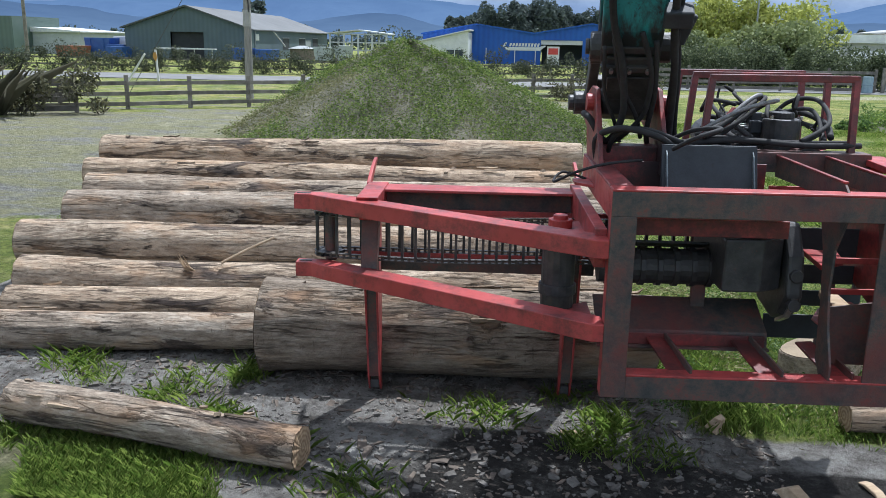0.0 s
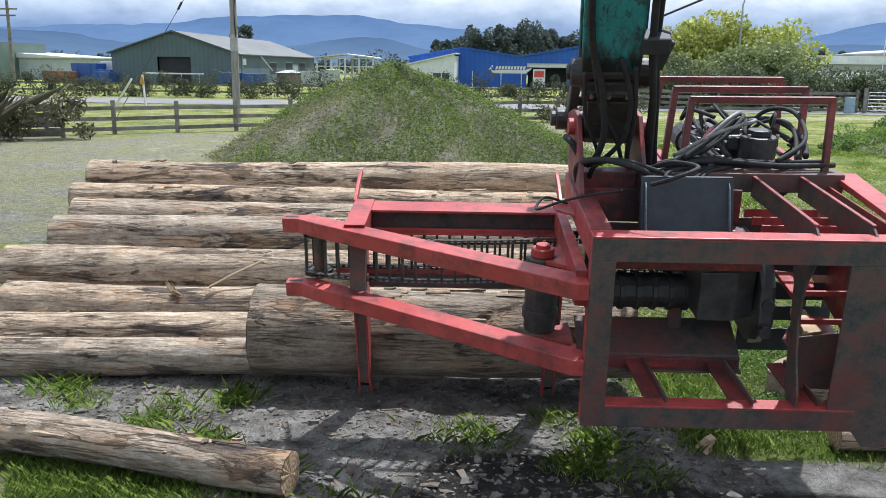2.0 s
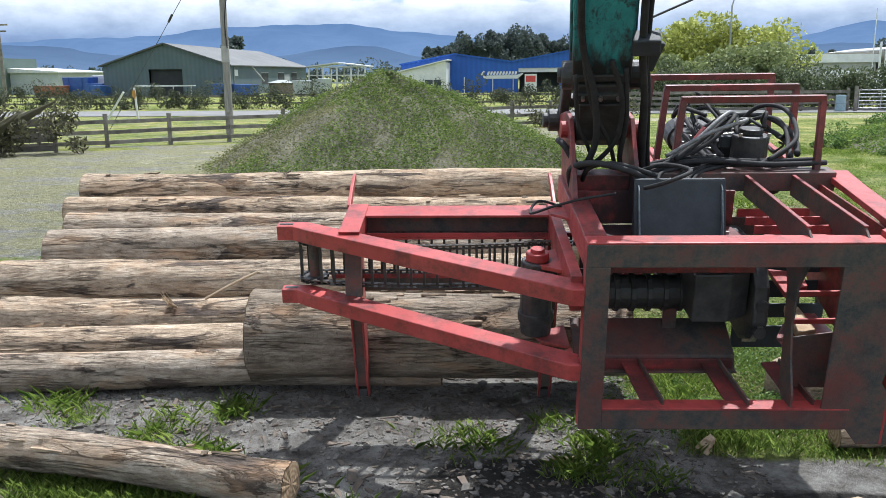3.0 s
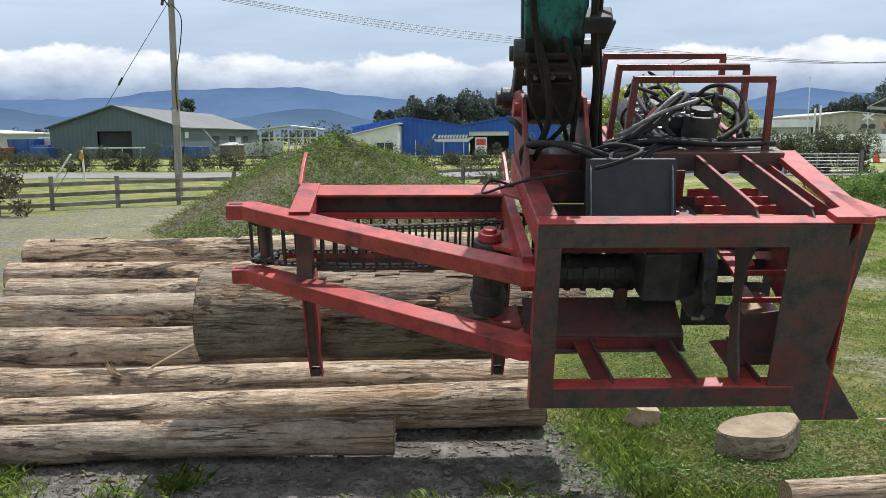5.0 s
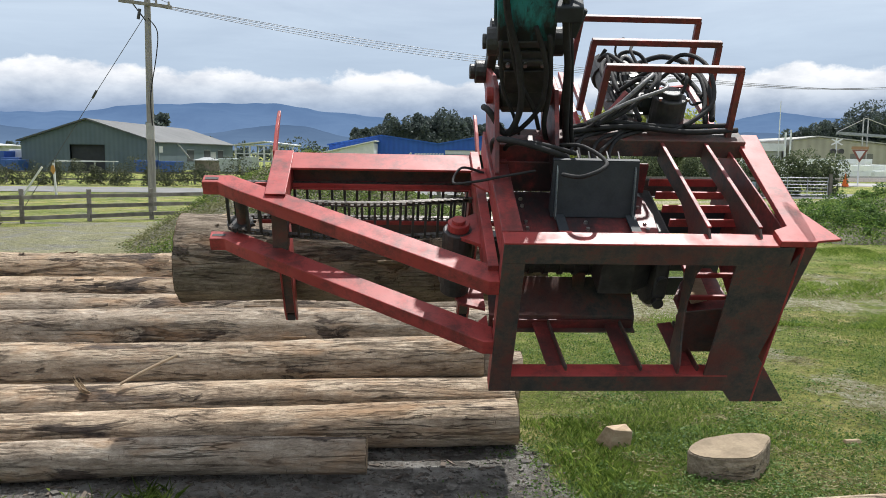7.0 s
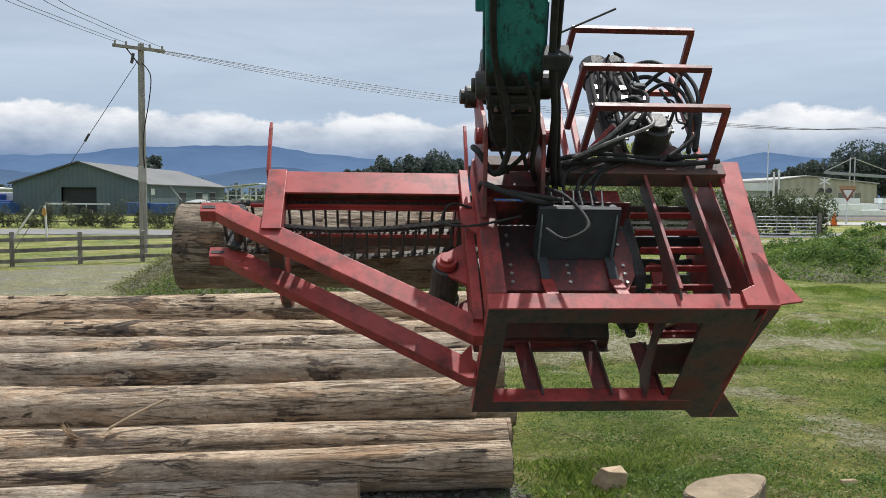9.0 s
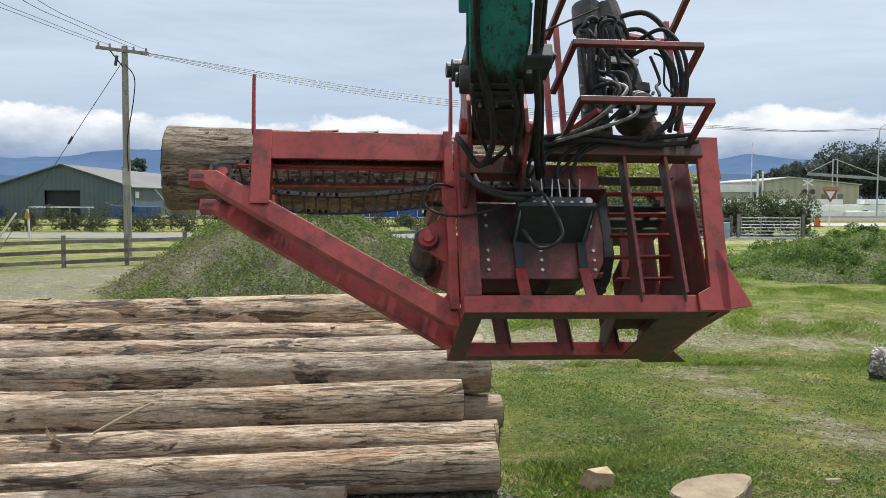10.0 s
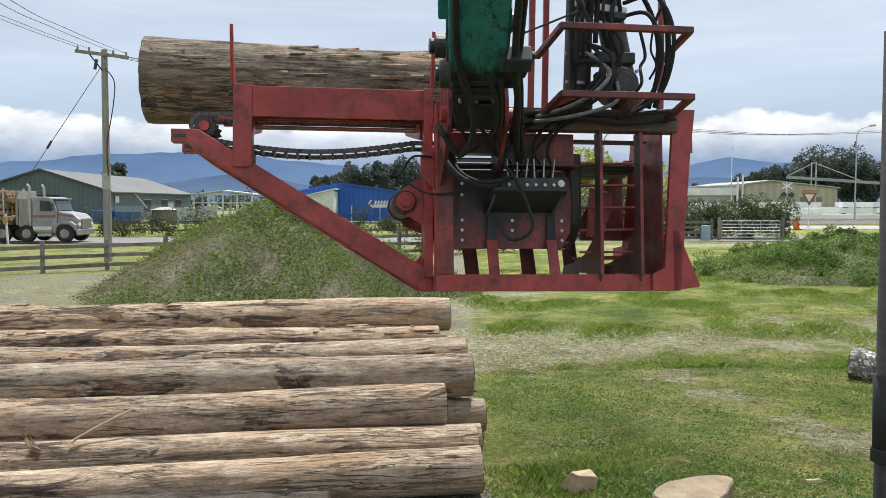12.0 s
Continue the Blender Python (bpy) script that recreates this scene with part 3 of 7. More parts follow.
def heaps():
    soil = surf("weedy_soil", (0.10, 0.095, 0.065), (0.22, 0.205, 0.15), 1.2, 0.95, 0, 0.8, 22, spot=(0.27, 0.25, 0.20), spot_at=0.60, distance=0.04)
    rng = np.random.default_rng(4)
    weed = leafy("weed_leaves", (0.060, 0.11, 0.022), (0.26, 0.33, 0.085), 0.65, 0.42)
    pale = leafy("dry_weed_stems", (0.16, 0.155, 0.085), (0.28, 0.265, 0.16))
    h = tagged(bumpy_cone("soil_mound", -4.55, 22.4, 4.9, 4.8, 2.42, 1.3, soil, 0.95), "conical soil heap grown over with green weeds", "mound")
    p = on_mesh(h, 210000, rng)
    lush_ = lumps(p[:, 0] * 1.5, p[:, 1] * 1.1 + p[:, 2] * 1.6, 51) + 0.45 * (p[:, 0] + 4.7) / 4 + 0.22 * rng.normal(size=len(p))
    green = p[lush_ > -0.12]
    dull = p[(lush_ <= -0.12) & (rng.uniform(size=len(p)) < 0.55)]
    tagged(flakes("mound_dull_weeds", dull + [0, 0, 0.02], 0.055, leafy("dull_weed_leaves", (0.13, 0.14, 0.055), (0.27, 0.26, 0.13)), rng, flat=0.6, slim=0.45), "sparse dull olive weeds on the soil heap", "weeds", kind="stuff")
    tagged(flakes("mound_weeds", green + np.column_stack([np.zeros((len(green), 2)), 0.02 + 0.10 * np.abs(rng.normal(size=len(green))) * (lumps(green[:, 0] * 3.2, green[:, 1] * 3.2, 53) > 0.25)]), 0.060, weed, rng, flat=0.65, slim=0.5), "low green weeds on the soil heap", "weeds", kind="stuff")
    tagged(flakes("mound_dry_weeds", p[:9000] + [0, 0, 0.03], 0.07, pale, rng, flat=0.4, slim=0.3), "dry straw-coloured weeds on the soil heap", "weeds", kind="stuff")
    lush = leafy("lush_weed_leaves", (0.06, 0.12, 0.022), (0.27, 0.37, 0.08), 0.65, 0.42)
    h2 = tagged(bumpy_cone("weedy_bank", 13.6, 27.8, 5.4, 4.2, 1.35, 2.2, soil, 0.75), "long low bank thick with green weeds", "mound")
    p = on_mesh(h2, 70000, rng)
    tagged(flakes("bank_weeds", p + [0, 0, 0.04], 0.075, lush, rng, flat=0.45, slim=0.5), "low green weeds on the bank", "weeds", kind="stuff")
    seats = on_mesh(h2, 150, rng)
    r = rng.uniform(0.22, 0.62, len(seats))
    clumps = [bush_points(rng, 650, *c, k, k, k * 0.75, 6) for c, k in zip(seats, r)]
    tagged(flakes("bank_clumps", np.concatenate(clumps), 0.085, leafy("rank_weed_leaves", (0.035, 0.085, 0.020), (0.20, 0.31, 0.075), 0.6, 0.4), rng, flat=0.3, slim=0.5), "rank leafy clumps of tall weeds on the bank", "weeds", kind="stuff")


def grass():
    rng = np.random.default_rng(12)
    fresh = leafy("fresh_grass", (0.11, 0.20, 0.030), (0.37, 0.46, 0.12), 0.65, 0.5)
    n = 420000
    u = rng.uniform(0, 1, n)
    y = 3.6 + 13.0 * u ** 1.9
    x = rng.uniform(-1, 1, n) * (0.62 * y + 0.6)
    w = turf_at(x, y) * np.clip(1 - 1.35 * mud_at(x, y), 0, 1) * (1 - 0.85 * worn_at(x, y)) * (0.62 + 0.8 * lumps(x * 2, y * 2, 61)).clip(0.05, 1)
    k = rng.uniform(0, 1, n) < w
    x, y = x[k], y[k]
    h = 0.030 + 0.022 * lumps(x * 1.3, y * 1.3, 62).clip(-0.6, 2) + 0.05 * np.exp(-((x - 0.75) / 0.5) ** 2) * (y < 7.5) + 0.045 * ((x < -1.5) & (y < 5.0)) + 0.035 * ((x > 0.2) & (y < 5.6))
    tagged(blades("grass", np.stack([x, y, ground_z(x, y) - 0.005], 1), h.clip(0.02, 0.2), 0.0027, fresh, rng), "short bright green grass with longer tufts", "grass", kind="stuff")
    far_blades = 260000
    y = 12.0 + 17 * rng.uniform(0, 1, far_blades) ** 1.3
    x = rng.uniform(-0.1, 1, far_blades) * (0.64 * y + 0.6)
    k = rng.uniform(0, 1, far_blades) < turf_at(x, y) * (1 - 0.9 * worn_at(x, y)) * (0.50 + 0.9 * lumps(x * 1.6, y * 1.6, 65)).clip(0.22, 1)
    x, y = x[k], y[k]
    tagged(blades("far_grass", np.stack([x, y, ground_z(x, y) - 0.005], 1), np.full(len(x), 0.034) + 0.085 * lumps(x * 1.6, y * 1.6, 65).clip(-0.25, 2), 0.006, fresh, rng, 0.8), "clumpy green grass across the yard", "grass", kind="stuff")
    # broad-leaved weeds and clover in dark mats, and dry straw between
    weed, straw = leafy("yard_weed_leaves", (0.060, 0.125, 0.030), (0.20, 0.30, 0.085), 0.6, 0.4), leafy("dry_straw", (0.20, 0.18, 0.085), (0.38, 0.345, 0.19), 0.8, 0.2)
    pts, dry = [], []
    for _ in range(560):
        cy = 5.6 + 15 * rng.uniform(0, 1) ** 1.5
        cx = rng.uniform(0.03, 1.0) * (0.60 * cy + 0.5) + 0.35
        parched = worn_at(np.array([cx]), np.array([cy]))[0] > 0.45
        m = int(rng.integers(60, 260))
        q = rng.normal(size=(m, 2)) * rng.uniform(0.07, 0.26) * np.array([1.5, 0.9])
        z = 0.012 + 0.055 * np.exp(-(q ** 2).sum(1) / 0.02) * rng.uniform(0, 1.2, m)
        (dry if parched or rng.uniform() < 0.22 else pts).append(np.column_stack([cx + q[:, 0], cy + q[:, 1], ground_z(cx + q[:, 0], cy + q[:, 1]) + z]))
    tagged(flakes("clover_mats", np.concatenate(pts), 0.027, weed, rng, flat=0.7, slim=0.6), "low dark mats of clover and broad-leaved weeds", "weeds", kind="stuff")
    tagged(flakes("straw_litter", np.concatenate(dry), 0.06, straw, rng, flat=0.85, slim=0.12), "dry straw-coloured grass lying in the turf", "dry grass", kind="stuff")
    feet, hs = [], []
    for _ in range(60):
        cx, cy = rng.uniform(-4.2, 0.6), rng.uniform(4.0, 5.45)
        if lumps(np.array([cx * 2.6]), np.array([cy * 2.6]), 11)[0] < 0.1 and not (cx < -2.2 and cy < 4.4):
            continue
        m = rng.integers(70, 200)
        q = rng.normal(size=(m, 2)) * rng.uniform(0.06, 0.16)
        feet.append(np.column_stack([cx + q[:, 0], cy + q[:, 1], np.full(m, -0.035)]))
        hs.append(np.full(m, rng.uniform(0.05, 0.10)))
    tagged(blades("grass_tufts", np.concatenate(feet), np.concatenate(hs), 0.0027, fresh, rng, 0.7), "ragged grass tufts growing through the mud", "grass", kind="stuff")


def litter():
    """Bark chips and stones strewn on the mud: uncountable."""
    rng = np.random.default_rng(9)
    for name, mat_, n, size, label in (("bark_chips", surf("bark_chip", (0.040, 0.031, 0.025), (0.17, 0.135, 0.105), 9, 0.9, 0, 0.3, 60), 4200, 0.0085, "bark chips and splinters strewn over the mud"),
                                       ("stones", surf("grey_stone", (0.055, 0.050, 0.044), (0.18, 0.165, 0.145), 9, 0.9, 0, 0.4, 60), 4200, 0.009, "small grey stones lying in the mud")):
        verts, faces = [], []
        base = np.array([(-1, -1, -1), (1, -1, -1), (1, 1, -1), (-1, 1, -1), (-1, -1, 1), (1, -1, 1), (1, 1, 1), (-1, 1, 1)], float)
        quads = np.array([(0, 3, 2, 1), (4, 5, 6, 7), (0, 1, 5, 4), (1, 2, 6, 5), (2, 3, 7, 6), (3, 0, 4, 7)])
        for i in range(n):
            y = rng.uniform(3.9, 7.0)
            x = rng.uniform(-4.6, 1.3)
            if mud_at(np.array([x]), np.array([y]))[0] < 0.35:
                continue
            s = size * min(3.2, rng.lognormal(0, 0.6))
            dims = (s * rng.uniform(0.5, 2.8), s * rng.uniform(0.2, 0.9), s * rng.uniform(0.1, 0.35)) if name == "bark_chips" else (s, s * rng.uniform(0.6, 1), s * 0.5)
            a = rng.uniform(0, 6.28)
            v = base * np.array(dims) * (1 + rng.uniform(-0.6, 0.4, (8, 3)))
            v[:, 2] += v[:, 0] * rng.uniform(-0.25, 0.25)
            c, sn = math.cos(a), math.sin(a)
            v = v @ np.array([[c, sn, 0], [-sn, c, 0], [0, 0, 1]]) + [x, y, ground_z(np.array([x]), np.array([y]))[0] + dims[2] * 0.5]
            faces += (quads + len(verts)).tolist()
            verts += v.tolist()
        tagged(raw_mesh(name, verts, faces, mat_), label, "debris", kind="stuff")


# ---------------------------------------------------------------- logs


def log_body(length, r0, r1, seed, bend=0.02, rings=46, seg=52, flare=0.0):
    """A stem along x from 0 to its length: uneven, slightly bent, with torn bark ridges."""
    bm = bmesh.new()
    loops = []
    for i in range(rings + 1):
        s = i / rings
        r = r0 + (r1 - r0) * s + flare * math.exp(-s * 9)
        cy = bend * math.sin(math.pi * s + seed)
        cz = 0.6 * bend * math.sin(2.1 * math.pi * s + 2 * seed)
        loop = []
        for j in range(seg):
            a = 2 * math.pi * j / seg
            p = Vector((s * length * 0.9, math.cos(a) * 1.6, math.sin(a) * 1.6 + 7.7 * seed))
            k = 1 + 0.045 * noise.noise(p * 0.9) + 0.028 * noise.noise(Vector((p.x * 1.5, p.y * 4, p.z * 4))) + 0.018 * noise.noise(Vector((p.x * 5, p.y * 9, p.z * 9)))
            knot = noise.noise(Vector((p.x * 2.3, p.y * 1.4, p.z * 1.4 + 31)))
            k += 0.10 * max(0, knot - 0.52)
            torn = noise.noise(Vector((p.x * 1.3, p.y * 2.2, p.z * 2.2 + 13)))
            k += 0.024 * min(1.0, max(0.0, (torn - 0.12) * 9))  # plates of bark left on the stem
            loop.append(bm.verts.new((s * length + 0.008 * noise.noise(p * 3), cy + r * k * math.cos(a), cz + r * k * math.sin(a))))
        loops.append(loop)
    for a, b in zip(loops, loops[1:]):
        for j in range(seg):
            bm.faces.new((a[j], b[j], b[(j + 1) % seg], a[(j + 1) % seg]))
    ends = []
    for loop, out in ((loops[0], -1), (loops[-1], 1)):
        e = bmesh.new()
        rim = [e.verts.new(v.co + Vector((0.004 * out, 0, 0))) for v in loop]
        mid = e.verts.new(sum((v.co for v in rim), Vector()) / seg + Vector((0.003 * out, 0, 0)))
        for j in range(seg):
            e.faces.new((rim[j], rim[(j + 1) % seg], mid))
        ends.append(e)
    return bm, ends


def log(left, right, r0, r1, seed, label, group="", bend=0.02, roll=0.0, flare=0.0):
    L, R = Vector(left), Vector(right)
    d = R - L
    m = Matrix.Translation(L) @ d.to_track_quat("X", "Z").to_matrix().to_4x4() @ pose(0, 0, 0, roll)
    bm, ends = log_body(d.length, r0, r1, seed, bend, max(20, int(d.length * 17)), flare=flare)
    ob = part("log", bm, BARK, at=m, smooth=True)
    tagged(ob, label, "log", group)
    for e in ends:
        part("cut_end", e, CUT, ob, "sawn end with growth rings")
    return ob


def splinters(host, length, r, seed, count=26):
    """Loose strips of torn bark and a few snapped twigs on a stem."""
    rng = random.Random(seed)
    for i in range(count):
        x = rng.uniform(0.05, length - 0.1)
        a = radians(rng.uniform(60, 170))
        w, l = rng.uniform(0.004, 0.024), rng.uniform(0.03, 0.26)
        c = Vector((x, math.cos(a) * r * 1.01, math.sin(a) * r * 1.01))
        up = Vector((0, math.cos(a), math.sin(a)))
        bm = bmesh.new()
        rows = []
        for k in range(5):
            s = k / 4
            lift = 0.004 + rng.uniform(0.0, 0.02) * s * s * (1.6 if i % 6 == 0 else 0.6)
            p = c + Vector((l * s, 0, 0)) + up * lift
            side = up.cross(Vector((1, 0, 0))) * w * (1 - 0.6 * abs(s - 0.4)) * rng.uniform(0.7, 1.2)
            rows.append([bm.verts.new(p + side), bm.verts.new(p + side * 0.2 + up * 0.008), bm.verts.new(p - side), bm.verts.new(p - up * 0.012)])
        for p, q in zip(rows, rows[1:]):
            for j in range(4):
                bm.faces.new((p[j], p[(j + 1) % 4], q[(j + 1) % 4], q[j]))
        bm.faces.new(rows[0]), bm.faces.new(rows[-1])
        part("bark_strip", bm, STRIP, host)


STRIP = surf("torn_bark_strip", (0.07, 0.052, 0.040), (0.40, 0.30, 0.20), 7, 0.9, 0, 0.4, 40, vary=1.1)


def log_pile():
    rows = [  # left end, right end, radius left and right
        ((-5.61, 9.33, 1.00), (0.06, 10.18, 1.02), 0.205, 0.200), ((-5.57, 8.86, 0.83), (-0.06, 9.72, 0.80), 0.17, 0.165),
        ((-5.24, 8.36, 0.72), (0.24, 9.20, 0.69), 0.20, 0.195), ((-5.13, 7.81, 0.62), (0.28, 8.66, 0.57), 0.235, 0.225),
        ((-5.35, 7.30, 0.37), (0.01, 8.15, 0.38), 0.225, 0.205), ((-5.00, 6.78, 0.20), (0.30, 7.46, 0.18), 0.195, 0.190),
        ((-4.72, 6.20, 0.15), (0.31, 6.76, 0.17), 0.165, 0.190), ((-4.42, 5.66, 0.13), (-0.84, 6.02, 0.13), 0.155, 0.135)]
    label = "weathered pine log stripped of bark, lying in the stack"
    for i, (a, b, r0, r1) in enumerate(rows):
        ob = log(a, b, r0, r1, i + 1.37, label if i else "grey weathered pine log on top of the stack", "stacked logs", 0.03, 40 * i)
        splinters(ob, (Vector(b) - Vector(a)).length, (r0 + r1) / 2, 40 + i, (24, 34, 34, 56, 60, 36, 40, 16)[i])
    hidden = [((-5.2, 9.05, 0.58), (0.12, 9.9, 0.58), 0.22), ((-5.3, 9.2, 0.17), (0.05, 10.1, 0.17), 0.20), ((-5.1, 8.62, 0.19), (0.0, 9.5, 0.19), 0.21),
              ((-5.0, 8.2, 0.20), (0.16, 9.04, 0.2), 0.21), ((-4.9, 7.74, 0.19), (0.42, 8.58, 0.17), 0.18), ((-4.9, 8.42, 0.45), (0.1, 9.28, 0.45), 0.14), ((-4.8, 7.28, 0.13), (0.36, 7.92, 0.13), 0.14)]
    for i, (a, b, r) in enumerate(hidden):
        log(a, b, r, r * 0.97, 20.3 + i, "dark pine log at the bottom of the stack", "stacked logs", 0.01, 25 * i)


def loose_wood():
    ob = log((-3.42, 4.42, 0.13), (-1.44, 4.17, 0.125), 0.128, 0.122, 8.8, "thin pale debarked pine log lying alone on the mud", "", 0.02)
    splinters(ob, 1.98, 0.125, 77, 14)
    # a snapped branch on the stack, and a torn stub
    tagged(part("branch", tube([(-3.10, 6.90, 0.395), (-2.90, 7.02, 0.50), (-2.68, 7.14, 0.60)], 0.012, 7), SPLIT), "thin snapped branch lying on the logs", "branch")
    bm = bmesh.new()
    for i in range(9):
        a = -0.6 + 0.15 * i
        add_rod(bm, (-3.42 + 0.01 * i, 6.84, 0.33), (-3.40 + 0.06 * math.sin(a * 3), 6.80 - 0.02 * i, 0.50 - 0.03 * (i % 3)), 0.010, 0.002, 5)
    tagged(part("torn_stub", bm, SPLIT), "torn splinters of a broken branch stub", "splinter")
    # stump slab, split chunks, birch piece
    bm = bmesh.new()
    out = [(0.33 * (1 + 0.20 * math.sin(2 * a + 0.6) + 0.07 * math.sin(5 * a)) * math.cos(a), 0.21 * (1 + 0.12 * math.sin(3 * a)) * math.sin(a)) for a in [2 * math.pi * i / 30 for i in range(30)]]
    slab = plate(out, 2, 0.0, 0.22)
    s = thing("stump", "low sawn slab of a tree stump standing in grass", "stump", pose(1.95, 6.36, -0.04, 4, -3, 20))
    part("bark_rim", slab, BARK, s, "grey-brown bark", 0.012)
    part("sawn_top", plate([(u * 0.97, v * 0.97) for u, v in out], 2, 0.218, 0.226), surf("aged_sawn_wood", (0.18, 0.137, 0.09), (0.36, 0.285, 0.19), 5, 0.9, 0, 0.4, 45), s, "pale sawn top")

    def chunk(x, y, lx, ly, lz, rz, tilt, label):
        c = bmesh.new()
        pts = [(-lx, -ly, 0), (lx, -ly * 0.8, 0), (lx * 0.9, ly, 0), (-lx, ly * 0.9, 0), (-lx * 0.9, -ly * 0.5, lz), (lx, -ly * 0.3, lz * 0.85), (lx * 0.8, ly * 0.5, lz), (-lx, ly * 0.4, lz * 0.9)]
        v = [c.verts.new(p) for p in pts]
        for q in ((0, 3, 2, 1), (4, 5, 6, 7), (0, 1, 5, 4), (1, 2, 6, 5), (2, 3, 7, 6), (3, 0, 4, 7)):
            c.faces.new([v[k] for k in q])
        tagged(part("wood_chunk", c, SPLIT, bevel=0.006, at=pose(x, y, -0.03, tilt, tilt * 0.6, rz)), label, "firewood", "split chunks")

    chunk(1.12, 6.83, 0.13, 0.10, 0.20, 35, 16, "pale split firewood chunk lying in grass")
    chunk(0.98, 5.18, 0.07, 0.05, 0.10, 60, 20, "pale offcut of wood lying in grass")
    chunk(1.28, 4.28, 0.045, 0.16, 0.09, 30, 14, "split wedge of brown firewood on mud")
    chunk(2.05, 4.12, 0.15, 0.10, 0.08, -8, 6, "pale sawn wood offcut on mud")
    chunk(1.75, 4.55, 0.035, 0.10, 0.02, 20, 4, "thin pale sliver of wood on mud")
    chunk(0.10, 4.95, 0.10, 0.02, 0.018, 8, 3, "thin pale sliver of wood on mud")
    chunk(3.2, 7.1, 0.08, 0.03, 0.03, 12, 3, "small pale wood scrap in grass")
    log((1.80, 5.30, 0.085), (3.3, 5.52, 0.09), 0.095, 0.10, 5.1, "pale thin log lying in grass", "", 0.01)
    birch = surf("birch_bark", (0.025, 0.023, 0.022), (0.20, 0.18, 0.165), 7, 0.85, 0, 0.7, 30, spot=(0.66, 0.64, 0.61), spot_at=0.50)
    bm, ends = log_body(0.40, 0.20, 0.21, 6.6, 0.03, 18, 30)
    b = part("birch_block", bm, birch, at=pose(5.62, 11.40, 0.15, 30, 4, -38), smooth=True)
    tagged(b, "short birch block with black and white bark", "log")
    for e in ends:
        part("cut_end", e, CUT, b)

# ---------------------------------------------------------------- the processor head, in its own space:
# x along the log, y away from the working face, z up when the face stands upright
HEAD_ROWS = [  # seconds, x, y, z, turn about x, y, z
    (0.0, 0.193, 4.066, 1.691, -89.83, 0.01, 6.10), (0.5, 0.191, 4.071, 1.691, -89.90, 0.00, 6.05), (1.0, 0.190, 4.073, 1.690, -89.84, 0.00, 6.00),
    (1.5, 0.185, 4.094, 1.629, -87.46, 0.02, 6.10), (2.0, 0.169, 4.160, 1.541, -83.05, 0.0, 6.50), (2.5, 0.163, 4.161, 1.520, -82.16, 0.05, 6.59),
    (3.0, 0.165, 4.170, 1.521, -81.70, 0.17, 6.60), (5.0, 0.159, 4.189, 1.958, -75.89, 0.29, 6.05), (5.5, 0.152, 4.235, 2.026, -72.58, 0.31, 6.20),
    (6.0, 0.148, 4.299, 2.009, -68.61, 0.30, 6.36), (6.5, 0.135, 4.373, 1.969, -64.60, 0.42, 6.50), (7.0, 0.121, 4.424, 1.931, -61.88, 0.50, 6.56),
    (9.0, 0.087, 4.726, 1.756, -47.15, 0.37, 6.84), (9.5, 0.068, 4.885, 1.709, -39.65, 0.36, 6.97), (10.0, 0.029, 5.149, 1.685, -27.12, 0.50, 7.15),
    (10.5, -0.001, 5.373, 1.705, -18.13, 0.61, 7.30), (11.0, -0.010, 5.450, 1.738, -13.90, 0.64, 7.50), (11.5, -0.025, 5.553, 1.762, -10.00, 0.66, 7.40),
    (12.0, -0.040, 5.619, 1.789, -6.22, 0.65, 7.52)]
PIVOT = Vector((0.21, -0.335, 1.135))   # the pin by which the head hangs on the arm
LINK_PIN = Vector((0.20, -0.30, 1.59))  # the pin of the tilt link


def hose(name, pts, r, parent, label="black hydraulic hose"):
    return part(name, tube(pts, r), RUBBER, parent, label, smooth=True)


def bolt(parent, x, y, z, r=0.013):
    part("bolt", rod((x, y, z), (x, y - 0.014, z), r, r * 0.9, 6), STEEL, parent, "bright bolt head")


